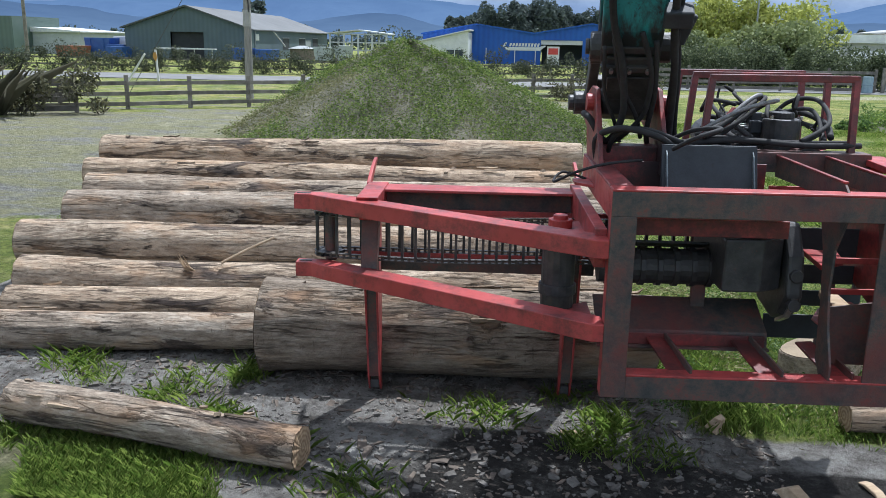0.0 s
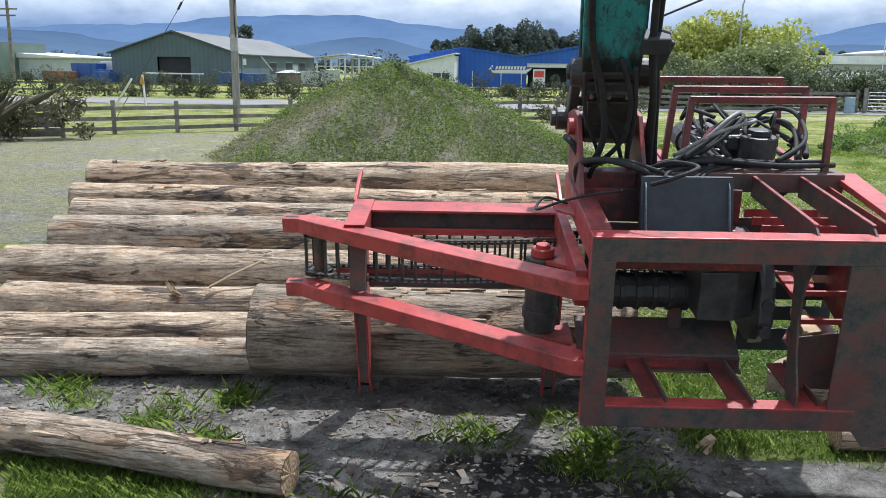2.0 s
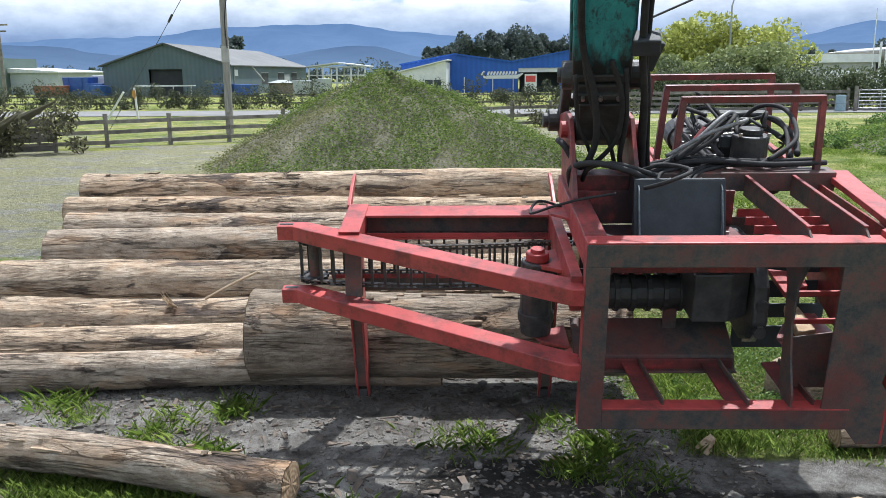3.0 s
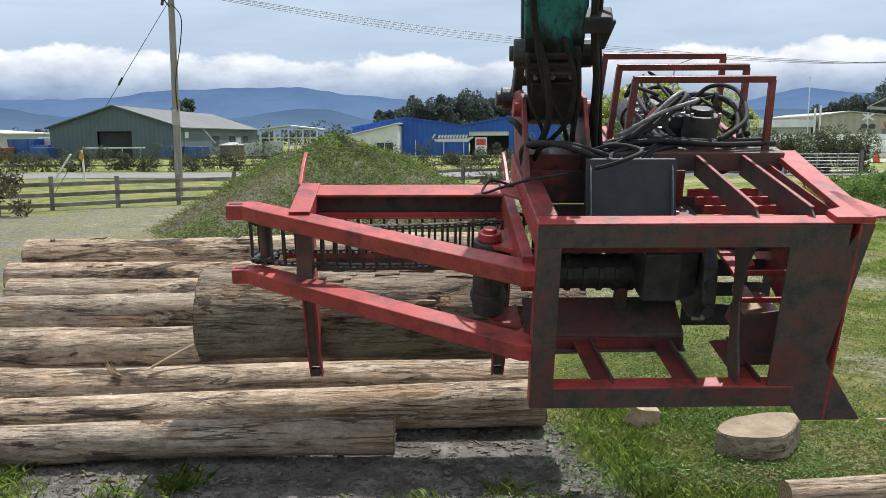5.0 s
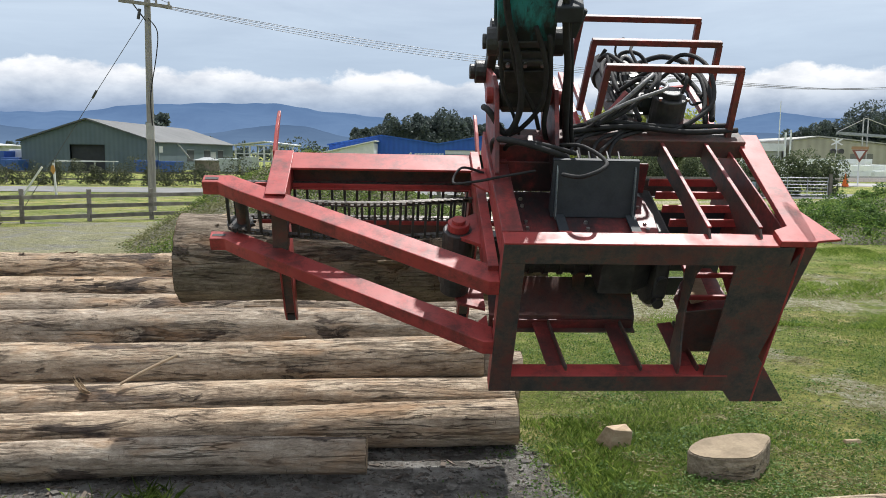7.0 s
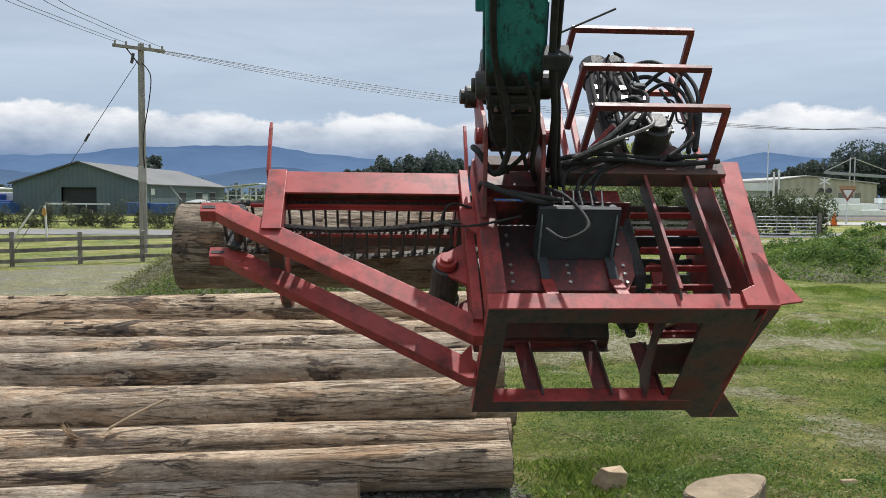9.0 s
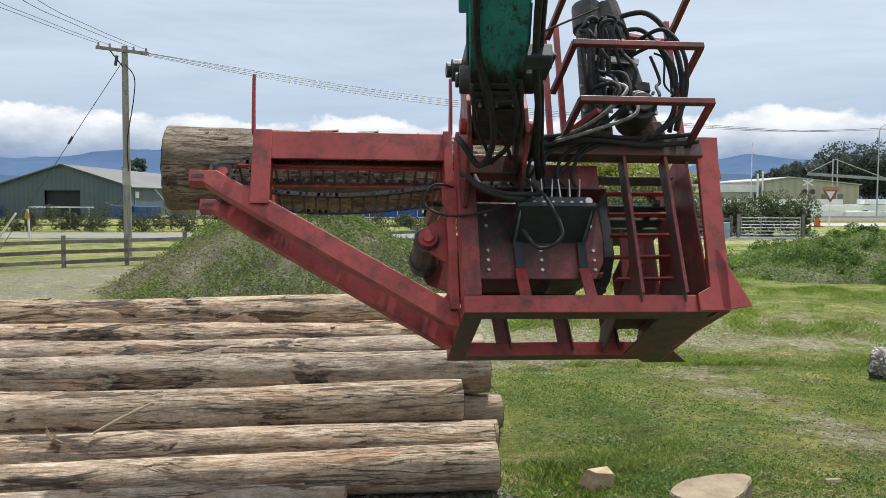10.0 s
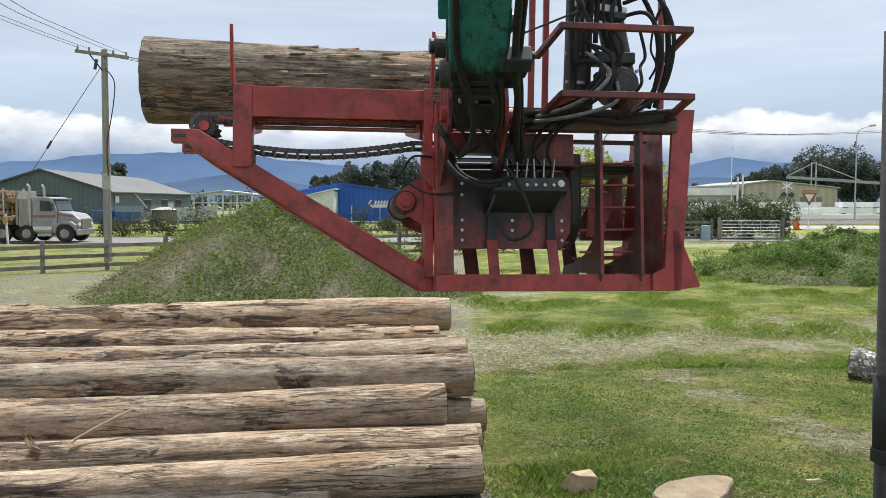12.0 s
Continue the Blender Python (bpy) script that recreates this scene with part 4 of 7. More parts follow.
def processor_head():
    h = thing("log_processor", "worn greasy red steel log processor head on an excavator arm", "log processor")
    # mouth frame, angle iron: a face leg and a floor leg each
    part("face_rail", box(0.0, 1.51, 0.0, 0.012, 0.0, 0.115), RED, h, "red front rail", 0.004)
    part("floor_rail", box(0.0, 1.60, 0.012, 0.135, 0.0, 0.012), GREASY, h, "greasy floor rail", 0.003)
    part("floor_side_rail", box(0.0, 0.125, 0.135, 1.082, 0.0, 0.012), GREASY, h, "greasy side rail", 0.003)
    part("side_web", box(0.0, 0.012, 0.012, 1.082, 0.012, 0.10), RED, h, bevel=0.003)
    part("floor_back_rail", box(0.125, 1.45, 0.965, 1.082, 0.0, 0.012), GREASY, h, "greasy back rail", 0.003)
    part("back_web", box(0.125, 1.45, 0.953, 0.965, 0.0, 0.10), RED, h, bevel=0.003)
    part("floor_cheek", plate([(1.30, 0.135), (1.60, 0.135), (1.66, 0.012), (1.72, 0.012), (1.60, 0.80), (1.86, 1.175), (1.52, 1.175), (1.45, 1.082), (1.30, 1.03)], 2, 0.001, 0.014), GREASY, h, "greasy cheek plate", 0.003)
    part("cheek_flange", plate([(0.012, 0.0), (0.012, 0.40), (1.175, 0.36), (1.175, 0.0)], 0, 1.64, 1.655), RED, h, "red outer cheek", 0.003)
    part("toe_plate", plate([(1.66, 0.0), (1.86, 0.03), (1.70, 0.42), (1.66, 0.42)], 1, -0.03, -0.016), RED, h, "pale red toe plate", 0.003)
    # upright members of the face
    part("post", box(0.0, 0.115, -0.004, 0.010, 0.115, 1.30), OILED, h, "red upright", 0.004)
    part("post_web", box(0.0, 0.014, 0.010, 0.16, 0.100, 1.30), RED, h, bevel=0.003)
    part("outer_post", plate([(1.51, 0.0), (1.715, 0.0), (1.80, 0.95), (1.84, 1.28), (1.68, 1.28), (1.60, 0.16), (1.51, 0.115)], 1, -0.03, 0.008), RED, h, "broad red outer post", 0.004)
    # web outline extended back past y 0.8 to cast shade on the ground
    part("outer_post_web", plate([(0.012, 0.05), (0.012, 1.25), (0.62, 1.15), (0.84, 0.36), (0.50, 0.10)], 0, 1.60, 1.613), OILED, h, bevel=0.003)
    part("ear_plate", box(1.70, 1.84, 0.02, 0.035, 0.98, 1.285), RED, h, bevel=0.003)
    part("top_beam", box(0.45, 1.70, -0.06, 0.06, 1.11, 1.26), GREASY, h, "oil-blackened top beam", 0.006)
    # saw box and its bolted cover
    part("cover_plate", plate([(0.115, 0.30), (0.92, 0.30), (0.985, 0.42), (1.0, 0.60), (0.985, 0.80), (0.93, 0.86), (0.115, 0.86)], 1, 0.19, 0.205), OILED, h, "red bolted cover plate", 0.004)
    for x in (0.20, 0.56, 0.92):
        for z in (0.36, 0.43, 0.50):
            bolt(h, x, 0.19, z)
    for x in (0.20, 0.92):
        for z in (0.68, 0.76):
            bolt(h, x, 0.19, z)
    # what lies behind the cover: an upper housing, the feed drum, a sloping back beam
    part("housing_lid", box(0.03, 1.0, -0.02, 0.188, 0.862, 0.874), OILED, h, "oily lid over the housing", 0.003)
    part("housing_web", box(0.05, 0.98, 0.207, 0.30, 0.34, 0.356), OILED, h, "dark red housing web", 0.003)
    part("saw_box", plate([(0.66, 0.34), (0.86, 0.34), (0.99, 0.42), (0.99, 1.02), (0.66, 1.02)], 1, 0.31, 0.60), BLACK, h, "black oily saw housing", 0.012)
    drum = part("feed_drum", rod((0.04, 0.55, 0.665), (0.68, 0.55, 0.665), 0.102, seg=20), BLACK, h, "black spiked feed drum", 0.006)
    for i in range(7):
        x = 0.08 + 0.095 * i
        part("drum_collar", rod((x, 0.55, 0.665), (x + 0.03, 0.55, 0.665), 0.116, seg=12), BLACK, drum, bevel=0.003)
    part("drum_guard", plate([(0.40, 0.66), (0.415, 0.655), (0.47, 0.80), (0.455, 0.81)], 0, 0.04, 0.66), BLACK, h, "black drum guard", 0.003)
    part("rear_guard", box(0.10, 0.98, 0.60, 0.745, 1.0, 1.012), BLACK, h, "black rear guard plate", 0.003)
    part("drum_strut", box(0.58, 0.66, 0.64, 0.78, 0.64, 0.67), GREASY, h, "greasy strut", 0.004)
    part("back_beam", plate([(0.745, 0.715), (0.755, 0.725), (0.875, 0.475), (0.945, 0.455), (0.945, 0.44), (0.865, 0.46)], 0, 0.03, 0.97), GREASY, h, "dark greasy sloping beam", 0.004)
    part("beam_flat", box(0.05, 0.95, 0.875, 0.94, 0.425, 0.437), SOILED, h, "dark red flat on the beam", 0.003)
    part("back_beam_lip", box(0.03, 0.97, 0.94, 0.954, 0.395, 0.46), GREASY, h, "greasy lip", 0.003)
    part("jaw", plate([(0.24, 0.48), (0.40, 0.36), (0.62, 0.33), (0.74, 0.42), (0.80, 0.54), (0.76, 0.80), (0.60, 0.98), (0.24, 1.0)], 0, 1.0, 1.09), BLACK, h, "black curved delimbing jaw", 0.02)
    part("jaw_edge", plate([(0.62, 0.315), (0.755, 0.41), (0.82, 0.54), (0.80, 0.54), (0.74, 0.42), (0.62, 0.33)], 0, 1.03, 1.06), STEEL, h, "worn bright jaw edge")
    for y, z in ((0.50, 0.342), (0.66, 0.335)):
        part("jaw_pin", rod((1.045, y, z + 0.03), (1.045, y, z - 0.02), 0.035, seg=14), BLACK, h, bevel=0.004)
    for x0 in (0.33, 0.79, 1.14):
        part("floor_rib", beam((x0 + 0.02, 0.90, 0.43), (x0 + 0.08, 0.97, 0.03), 0.095, 0.014, (0, 1, 0.1)), SOILED, h, "dark red floor rib", 0.003)
        part("rib_flange", beam((x0 + 0.072, 0.90, 0.42), (x0 + 0.132, 0.955, 0.04), 0.012, 0.07, (0, 1, 0.1)), GREASY, h, bevel=0.002)
    for x0 in (0.37, 0.80):
        part("face_rib", beam((x0 + 0.037, 0.012, 0.02), (x0 + 0.037, 0.16, 0.36), 0.075, 0.014), RED, h, "red short rib", 0.003)
        part("tray_strut", beam((x0 + 0.037, 0.165, 0.33), (x0 + 0.037, 0.165, 0.555), 0.06, 0.012), PLATE, h, "grey tray strut", 0.003)
    # splitter chamber: two deep curved ribs, rungs between them, slats at its back
    for x0 in (1.135, 1.425):
        part("chamber_rib", plate([(-0.035, 0.115), (-0.035, 1.11), (0.085, 1.11), (0.075, 0.56), (0.13, 0.37), (0.34, 0.27), (0.62, 0.22), (0.90, 0.20), (1.0, 0.10), (1.0, 0.014), (0.88, 0.014), (0.72, 0.09), (0.52, 0.14), (0.30, 0.13), (0.14, 0.04), (0.03, 0.02)], 0, x0, x0 + 0.014), GREASY, h, "greasy curved rib", 0.003)
        part("rib_edge", plate([(-0.047, 0.115), (-0.047, 1.11), (-0.036, 1.11), (-0.036, 0.115)], 0, x0 - 0.004, x0 + 0.020), OILED, h, "oily red rib flange", 0.003)
    for i in range(5):
        z = 0.275 + 0.158 * i
        part("rung", beam((1.04, 0.135, z), (1.48, 0.135, z + 0.006), 0.014, 0.05), RED, h, "red flat rung", 0.002)
    for y0 in (0.385, 0.55, 0.70):
        part("cross_rung", beam((1.15, y0, 0.25), (1.56, y0, 0.255), 0.018, 0.03), RED, h, "red cross rung", 0.002)
    for ya, yb in ((0.36, 0.53), (0.585, 0.70), (0.745, 0.84), (0.90, 1.05)):
        part("chamber_slat", box(1.10, 1.66, ya, yb, 0.92, 0.936), PLATE, h, "greasy dark slat", 0.003)
    for x0 in (1.46, 1.62):
        part("slat_bearer", box(x0, x0 + 0.05, 0.34, 1.06, 0.937, 0.97), GREASY, h, bevel=0.003)
    # unseen plate, added to block sun through the chamber onto the ground
    part("chamber_shade_plate", box(0.97, 1.58, 0.22, 0.34, 1.082, 1.096), GREASY, h, bevel=0.003)
    part("chamber_back", plate([(1.24, 0.40), (1.60, 0.40), (1.60, 0.90), (1.50, 0.90), (1.34, 0.74), (1.24, 0.56)], 1, 0.80, 0.812), SOILED, h, "dark red chamber plate", 0.003)
    part("chamber_floor", plate([(1.16, 0.62), (1.60, 0.56), (1.60, 0.93), (1.18, 0.93)], 2, 0.19, 0.202), GREASY, h, "greasy chamber floor", 0.003)
    part("wood_scrap", plate([(1.30, 0.42), (1.42, 0.46), (1.44, 0.78), (1.36, 0.80), (1.31, 0.62)], 1, 0.70, 0.74), SPLIT, h, "splinter of pale wood caught in the chamber", 0.006)
    part("upper_panel", box(0.42, 0.99, 0.10, 0.112, 0.88, 1.11), OILED, h, "oil-smeared upper panel", 0.003)
    part("wedge", plate([(1.19, 0.40), (1.36, 0.52), (1.40, 0.72), (1.22, 0.78)], 1, 0.45, 0.48), RED, h, "red splitting wedge", 0.004)
    # valve tray and bank
    tray = part("valve_tray", plate([(-0.138, 0.668), (-0.128, 0.676), (0.186, 0.572), (0.186, 0.558)], 0, 0.355, 0.875), PLATE, h, "dark grey steel tray", 0.003)
    part("tray_lip", box(0.355, 0.875, -0.142, -0.130, 0.672, 0.700), PLATE, h, bevel=0.002)
    part("tray_side", plate([(-0.12, 0.672), (0.18, 0.576), (0.18, 0.64)], 0, 0.355, 0.363), PLATE, h, bevel=0.002)
    part("tray_side", plate([(-0.12, 0.672), (0.18, 0.576), (0.18, 0.64)], 0, 0.867, 0.875), PLATE, h, bevel=0.002)
    for x in (0.375, 0.845):
        part("tray_rib", plate([(-0.115, 0.655), (0.18, 0.562), (0.18, 0.515), (-0.09, 0.628)], 0, x, x + 0.008), TRAY_EDGE, h, "pale worn tray rib", 0.002)
    part("valve_bank", box(0.42, 0.86, -0.09, 0.12, 0.675, 0.77), BLACK, h, "black valve bank", 0.008)
    for i in range(6):
        x = 0.48 + 0.062 * i
        part("valve_lever", rod((x, -0.06, 0.765), (x + 0.012 * (i % 3 - 1), -0.085, 0.90), 0.007, 0.005, 8), STEEL, h, "bright valve lever")
        part("valve_cap", rod((x, -0.09, 0.72), (x, -0.104, 0.72), 0.011, seg=12), STEEL, h)
    part("gauge", rod((0.84, -0.09, 0.73), (0.84, -0.11, 0.73), 0.024), STEEL, h, "round white-faced gauge")
    # guard hoops over the motors
    for i, z in enumerate((1.255, 1.695, 2.16)):
        g = part("guard_hoop", beam((0.735, -0.49, z), (1.625, -0.495, z), 0.042, 0.042), SOILED, h, "soiled red square-tube guard", 0.004)
        for x, xb in ((0.75, 0.70), (1.61, 1.60)):
            part("hoop_leg", beam((x, -0.49, z), (xb, -0.02, z - 0.07), 0.04, 0.04, (0, 0, 1)), SOILED, g, bevel=0.004)
    for x, y in ((0.66, 0.02), (0.78, 0.10), (1.60, 0.02)):
        part("guard_post", beam((x, y, 1.22), (x + 0.02, y - 0.03, 2.28), 0.04, 0.04), RED, h, "red guard post", 0.004)
    part("guard_stay", beam((0.67, 0.02, 1.22), (0.92, -0.30, 1.30), 0.04, 0.04), RED, h, bevel=0.004)
    part("guard_stay", beam((1.60, 0.0, 2.10), (1.30, 0.12, 2.26), 0.04, 0.04), RED, h, bevel=0.004)
    # motors, cylinders and their hoses
    for x, lean in ((0.985, 0.03), (1.37, -0.23)):
        cyl = part("cylinder", rod((x, 0.02, 1.24), (x + lean, -0.05, 2.30), 0.095), BLACK, h, "oily black hydraulic cylinder", 0.006)
        part("cylinder_head", rod((x + lean * 0.8, -0.035, 2.16), (x + lean, -0.05, 2.36), 0.112), BLACK, cyl, bevel=0.006)
        part("gland", rod((x, 0.02, 1.26), (x + lean * 0.1, 0.01, 1.36), 0.115), GREASY, cyl, bevel=0.005)
    part("motor", rod((1.24, -0.24, 1.40), (1.24, 0.02, 1.40), 0.115, seg=20), BLACK, h, "black oily hydraulic motor", 0.012)
    part("motor_cap", rod((1.24, -0.28, 1.40), (1.24, -0.24, 1.40), 0.075, seg=16), BLACK, h, bevel=0.008)
    for x in (1.15, 1.33):
        for z in (1.32, 1.48):
            part("motor_bolt", rod((x, -0.242, z), (x, -0.262, z), 0.012, seg=6), STEEL, h)
    part("port_block", box(1.08, 1.36, -0.16, -0.02, 1.56, 1.64), BLACK, h, "black port block", 0.01)
    for z in (1.86, 1.98):
        part("clamp_plate", beam((0.92, -0.12, z), (1.30, -0.16, z - 0.06), 0.05, 0.02), STEEL, h, "bright worn clamp plate", 0.003)
    for z in (1.42, 1.62, 1.80):
        part("hose_clip", box(0.88, 1.09, -0.10, -0.085, z, z + 0.025), STEEL, h, "bright hose clip", 0.003)
    part("bracket", plate([(1.28, 1.2), (1.46, 1.2), (1.38, 1.78), (1.28, 1.74)], 1, 0.05, 0.07), RED, h, "red motor bracket", 0.003)
    part("fitting", box(1.06, 1.13, -0.22, -0.14, 1.42, 1.48), PLATE, h, "bright hose fitting", 0.01)
    part("fitting", box(1.18, 1.27, -0.24, -0.16, 1.84, 1.89), PLATE, h, "bright hose fitting", 0.01)
    loops = [[(0.62, -0.10, 1.16), (0.90, -0.22, 1.20), (1.10, -0.36, 1.34), (1.12, -0.34, 1.56), (1.02, -0.22, 1.66)], [(0.62, -0.06, 1.20), (0.88, -0.18, 1.26), (1.04, -0.32, 1.42), (1.06, -0.28, 1.58), (0.98, -0.16, 1.72)],
             [(1.02, -0.1, 1.9), (1.04, -0.26, 2.05), (1.18, -0.28, 2.02), (1.26, -0.16, 1.86)], [(1.30, -0.1, 2.0), (1.46, -0.30, 1.98), (1.56, -0.34, 1.70), (1.52, -0.22, 1.36), (1.30, -0.12, 1.20)],
             [(1.28, -0.1, 1.9), (1.42, -0.24, 1.88), (1.50, -0.28, 1.62), (1.46, -0.16, 1.34), (1.24, -0.10, 1.18)], [(0.50, -0.09, 1.14), (0.9, -0.12, 1.18), (1.3, -0.10, 1.16), (1.66, -0.10, 1.20)],
             [(0.50, -0.08, 1.20), (0.8, -0.13, 1.22), (1.2, -0.11, 1.21), (1.64, -0.11, 1.25)], [(0.95, -0.05, 1.26), (0.93, -0.2, 1.6), (1.0, -0.22, 2.0), (1.08, -0.1, 2.14), (1.12, -0.05, 1.9)],
             [(0.06, 0.06, 0.98), (0.02, -0.14, 0.90), (0.14, -0.22, 0.74), (0.34, -0.18, 0.70), (0.46, -0.10, 0.78)], [(0.10, -0.05, 0.96), (0.12, -0.18, 0.80), (0.26, -0.22, 0.72), (0.50, -0.14, 0.76)],
             [(0.40, -0.12, 0.90), (0.52, -0.22, 0.70), (0.60, -0.26, 0.42), (0.46, -0.22, 0.34), (0.38, -0.14, 0.50)], [(-0.02, 0.1, 0.93), (-0.16, 0.06, 0.92), (-0.22, 0.10, 0.80), (-0.10, 0.02, 0.68), (0.06, -0.03, 0.66), (0.26, -0.05, 0.70)]]
    for i, pts in enumerate(loops):
        hose("hose", pts, (0.014, 0.014, 0.014, 0.015, 0.014, 0.018, 0.016, 0.014, 0.019, 0.015, 0.012, 0.008)[i], h)
    for pts, r in (([(0.93, -0.12, 1.26), (0.91, -0.15, 1.60), (0.92, -0.16, 2.02), (1.0, -0.18, 2.16), (1.09, -0.16, 2.04), (1.08, -0.14, 1.70)], 0.018),
                   ([(1.02, -0.13, 1.26), (1.03, -0.17, 1.70), (1.06, -0.20, 2.06), (1.13, -0.20, 2.14), (1.20, -0.16, 1.98)], 0.017),
                   ([(1.18, -0.10, 2.22), (1.40, -0.20, 2.20), (1.54, -0.24, 1.92), (1.57, -0.20, 1.55), (1.50, -0.14, 1.26)], 0.020),
                   ([(1.16, -0.06, 2.10), (1.36, -0.14, 2.10), (1.49, -0.18, 1.84), (1.52, -0.16, 1.52), (1.46, -0.12, 1.26)], 0.017),
                   ([(0.70, -0.14, 1.14), (0.90, -0.26, 1.24), (1.06, -0.34, 1.40), (1.04, -0.30, 1.52), (0.92, -0.20, 1.54)], 0.016)):
        hose("hose", pts, r, h)
    for pts, r in (([(0.66, -0.12, 1.18), (0.84, -0.24, 1.22), (1.0, -0.36, 1.30), (1.10, -0.38, 1.42), (1.06, -0.30, 1.52), (0.98, -0.24, 1.60)], 0.014),
                   ([(0.64, -0.16, 1.14), (0.90, -0.30, 1.16), (1.14, -0.36, 1.24), (1.16, -0.34, 1.38)], 0.013)):
        part("braided_hose", tube(pts, r), GREY_HOSE, h, "scuffed grey braided hose", smooth=True)
    rng = random.Random(21)
    for i in range(9):
        x, y, z = rng.uniform(0.88, 1.5), rng.uniform(-0.34, -0.10), rng.uniform(1.22, 1.75)
        pts = [(x, y, z)]
        for k in range(4):
            x, y, z = x + rng.uniform(-0.07, 0.07), min(-0.05, max(-0.40, y + rng.uniform(-0.09, 0.09))), max(1.18, min(2.0, z + rng.uniform(0.04, 0.22)))
            pts.append((x, y, z))
        hose("thin_hose", pts, rng.choice((0.008, 0.011, 0.014)), h)
    for i in range(6):
        x = 0.44 + 0.07 * i
        hose("valve_hose", [(x, 0.06, 0.77), (x + 0.02, 0.02, 0.86), (x + rng.uniform(-0.06, 0.10), 0.0, 0.98), (x + rng.uniform(0.0, 0.22), -0.06, 1.12), (x + 0.3, -0.09, 1.22)], 0.012, h)
    # hanger ears and the pins
    for x in (0.02, 0.385):
        part("hanger_ear", plate([(-0.02, 0.72), (-0.20, 0.86), (-0.42, 1.05), (-0.43, 1.22), (-0.36, 1.50), (-0.38, 1.62), (-0.30, 1.68), (-0.21, 1.62), (-0.16, 1.40), (0.02, 1.30), (0.06, 0.72)], 0, x, x + 0.028), OILED, h, "red hanger ear", 0.004)
    part("hanger_plate", box(0.05, 0.385, -0.10, 0.02, 0.93, 1.07), OILED, h, "red cross plate", 0.006)
    part("hanger_plate", box(0.05, 0.385, -0.02, 0.04, 1.22, 1.32), GREASY, h, bevel=0.006)
    part("hanger_pin", rod((-0.02, *PIVOT.yz), (0.455, *PIVOT.yz), 0.052), RED, h, "red-brown pin end", 0.004)
    part("link_pin", rod((-0.085, *LINK_PIN.yz), (0.44, *LINK_PIN.yz), 0.05), BLACK, h, "black pin", 0.006)
    part("pin_collar", rod((-0.05, *LINK_PIN.yz), (0.02, *LINK_PIN.yz), 0.075), BLACK, h, bevel=0.006)
    # infeed arm: channel beam, upright horns, two raking struts, legs
    part("arm_beam", plate([(0.245, 1.215), (0.245, 1.43), (0.37, 1.445), (0.37, 1.43), (0.262, 1.416), (0.262, 1.215)], 0, -1.26, 0.0), RED, h, "red channel beam", 0.003)
    # greasy coat doubles as painted shade inside the channel
    part("arm_web", box(-1.26, 0.0, 0.262, 0.40, 1.318, 1.33), GREASY, h, "recessed web, greasy and painted dark for shade")
    part("arm_back", box(-1.26, 0.0, 0.40, 0.412, 1.215, 1.33), RED, h, bevel=0.002)
    part("arm_end", plate([(0.235, 0.86), (0.235, 1.44), (0.40, 1.44), (0.40, 0.98)], 0, -1.385, -1.255), RED, h, "red box end", 0.005)
    for x in (-1.40, -0.012):
        part("horn", plate([(0.24, 1.43), (0.165, 1.62), (0.13, 1.76), (0.125, 1.82), (0.145, 1.83), (0.175, 1.76), (0.23, 1.62), (0.34, 1.43)], 0, x, x + 0.022), RED, h, "red tapered horn", 0.003)
    for y0 in (0.255, 0.69):
        part("raking_strut", plate([(-1.80, 1.03), (-1.80, 1.12), (-1.62, 1.12), (0.0, 0.135), (0.0, 0.0), (-0.06, 0.0), (-1.60, 0.955), (-1.70, 1.03)], 1, y0, y0 + 0.095), RED, h, "red raking strut", 0.005)
        # solid black block stands for the dark inside an open slot
        part("slot", box(-1.785, -1.70, y0 - 0.003, y0 + 0.098, 1.06, 1.085), BLACK, h)
        part("strut_foot", plate([(-0.012, 0.02), (-0.012, 0.30), (-0.14, 0.15)], 1, y0 + 0.04, y0 + 0.056), RED, h, bevel=0.003)
    part("tie", beam((-1.32, 0.35, 1.06), (-1.32, 0.72, 0.98), 0.11, 0.10, (1, 0, 0)), GREASY, h, "greasy tie", 0.004)
    for x in (-1.345, -0.03):
        leg = part("leg", plate([(0.40, 1.10), (0.40, 1.42), (1.62, 1.44), (1.70, 1.47), (1.70, 1.41), (1.58, 1.35)], 0, x - 0.045, x - 0.031), RED, h, "red tapered leg", 0.003)
        part("leg_side", plate([(0.40, 1.10), (0.40, 1.42), (1.62, 1.44), (1.70, 1.47), (1.70, 1.41), (1.58, 1.35)], 0, x + 0.031, x + 0.045), RED, leg, bevel=0.003)
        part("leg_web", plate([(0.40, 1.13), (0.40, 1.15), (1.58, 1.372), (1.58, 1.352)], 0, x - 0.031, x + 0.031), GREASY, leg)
        part("leg_tip", box(x - 0.03, x + 0.03, 1.62, 1.68, 1.38, 1.42), BLACK, leg, bevel=0.005)
    # feed chain: sprockets at both ends, two strands of links, flights between them
    for x in (-1.595, 0.72):
        part("shaft", rod((x, 0.36, 1.165), (x, 0.70, 1.165), 0.038), GREASY, h, "greasy shaft")
        for y0 in (0.375, 0.64):
            teeth = []
            for i in range(24):
                r = 0.088 if i % 2 else 0.068
                a = 2 * math.pi * i / 24
                teeth.append((x + r * math.cos(a), 1.165 + r * math.sin(a)))
            part("sprocket", plate(teeth, 1, y0, y0 + 0.022), BLACK, h, "black toothed sprocket", 0.002)
    part("sprocket_cap", rod((-1.595, 0.352, 1.165), (-1.595, 0.375, 1.165), 0.036), RED, h, "red hub cap")
    link = bmesh.new()
    add_box(link, -0.032, 0.032, -0.014, -0.008, -0.014, 0.014)
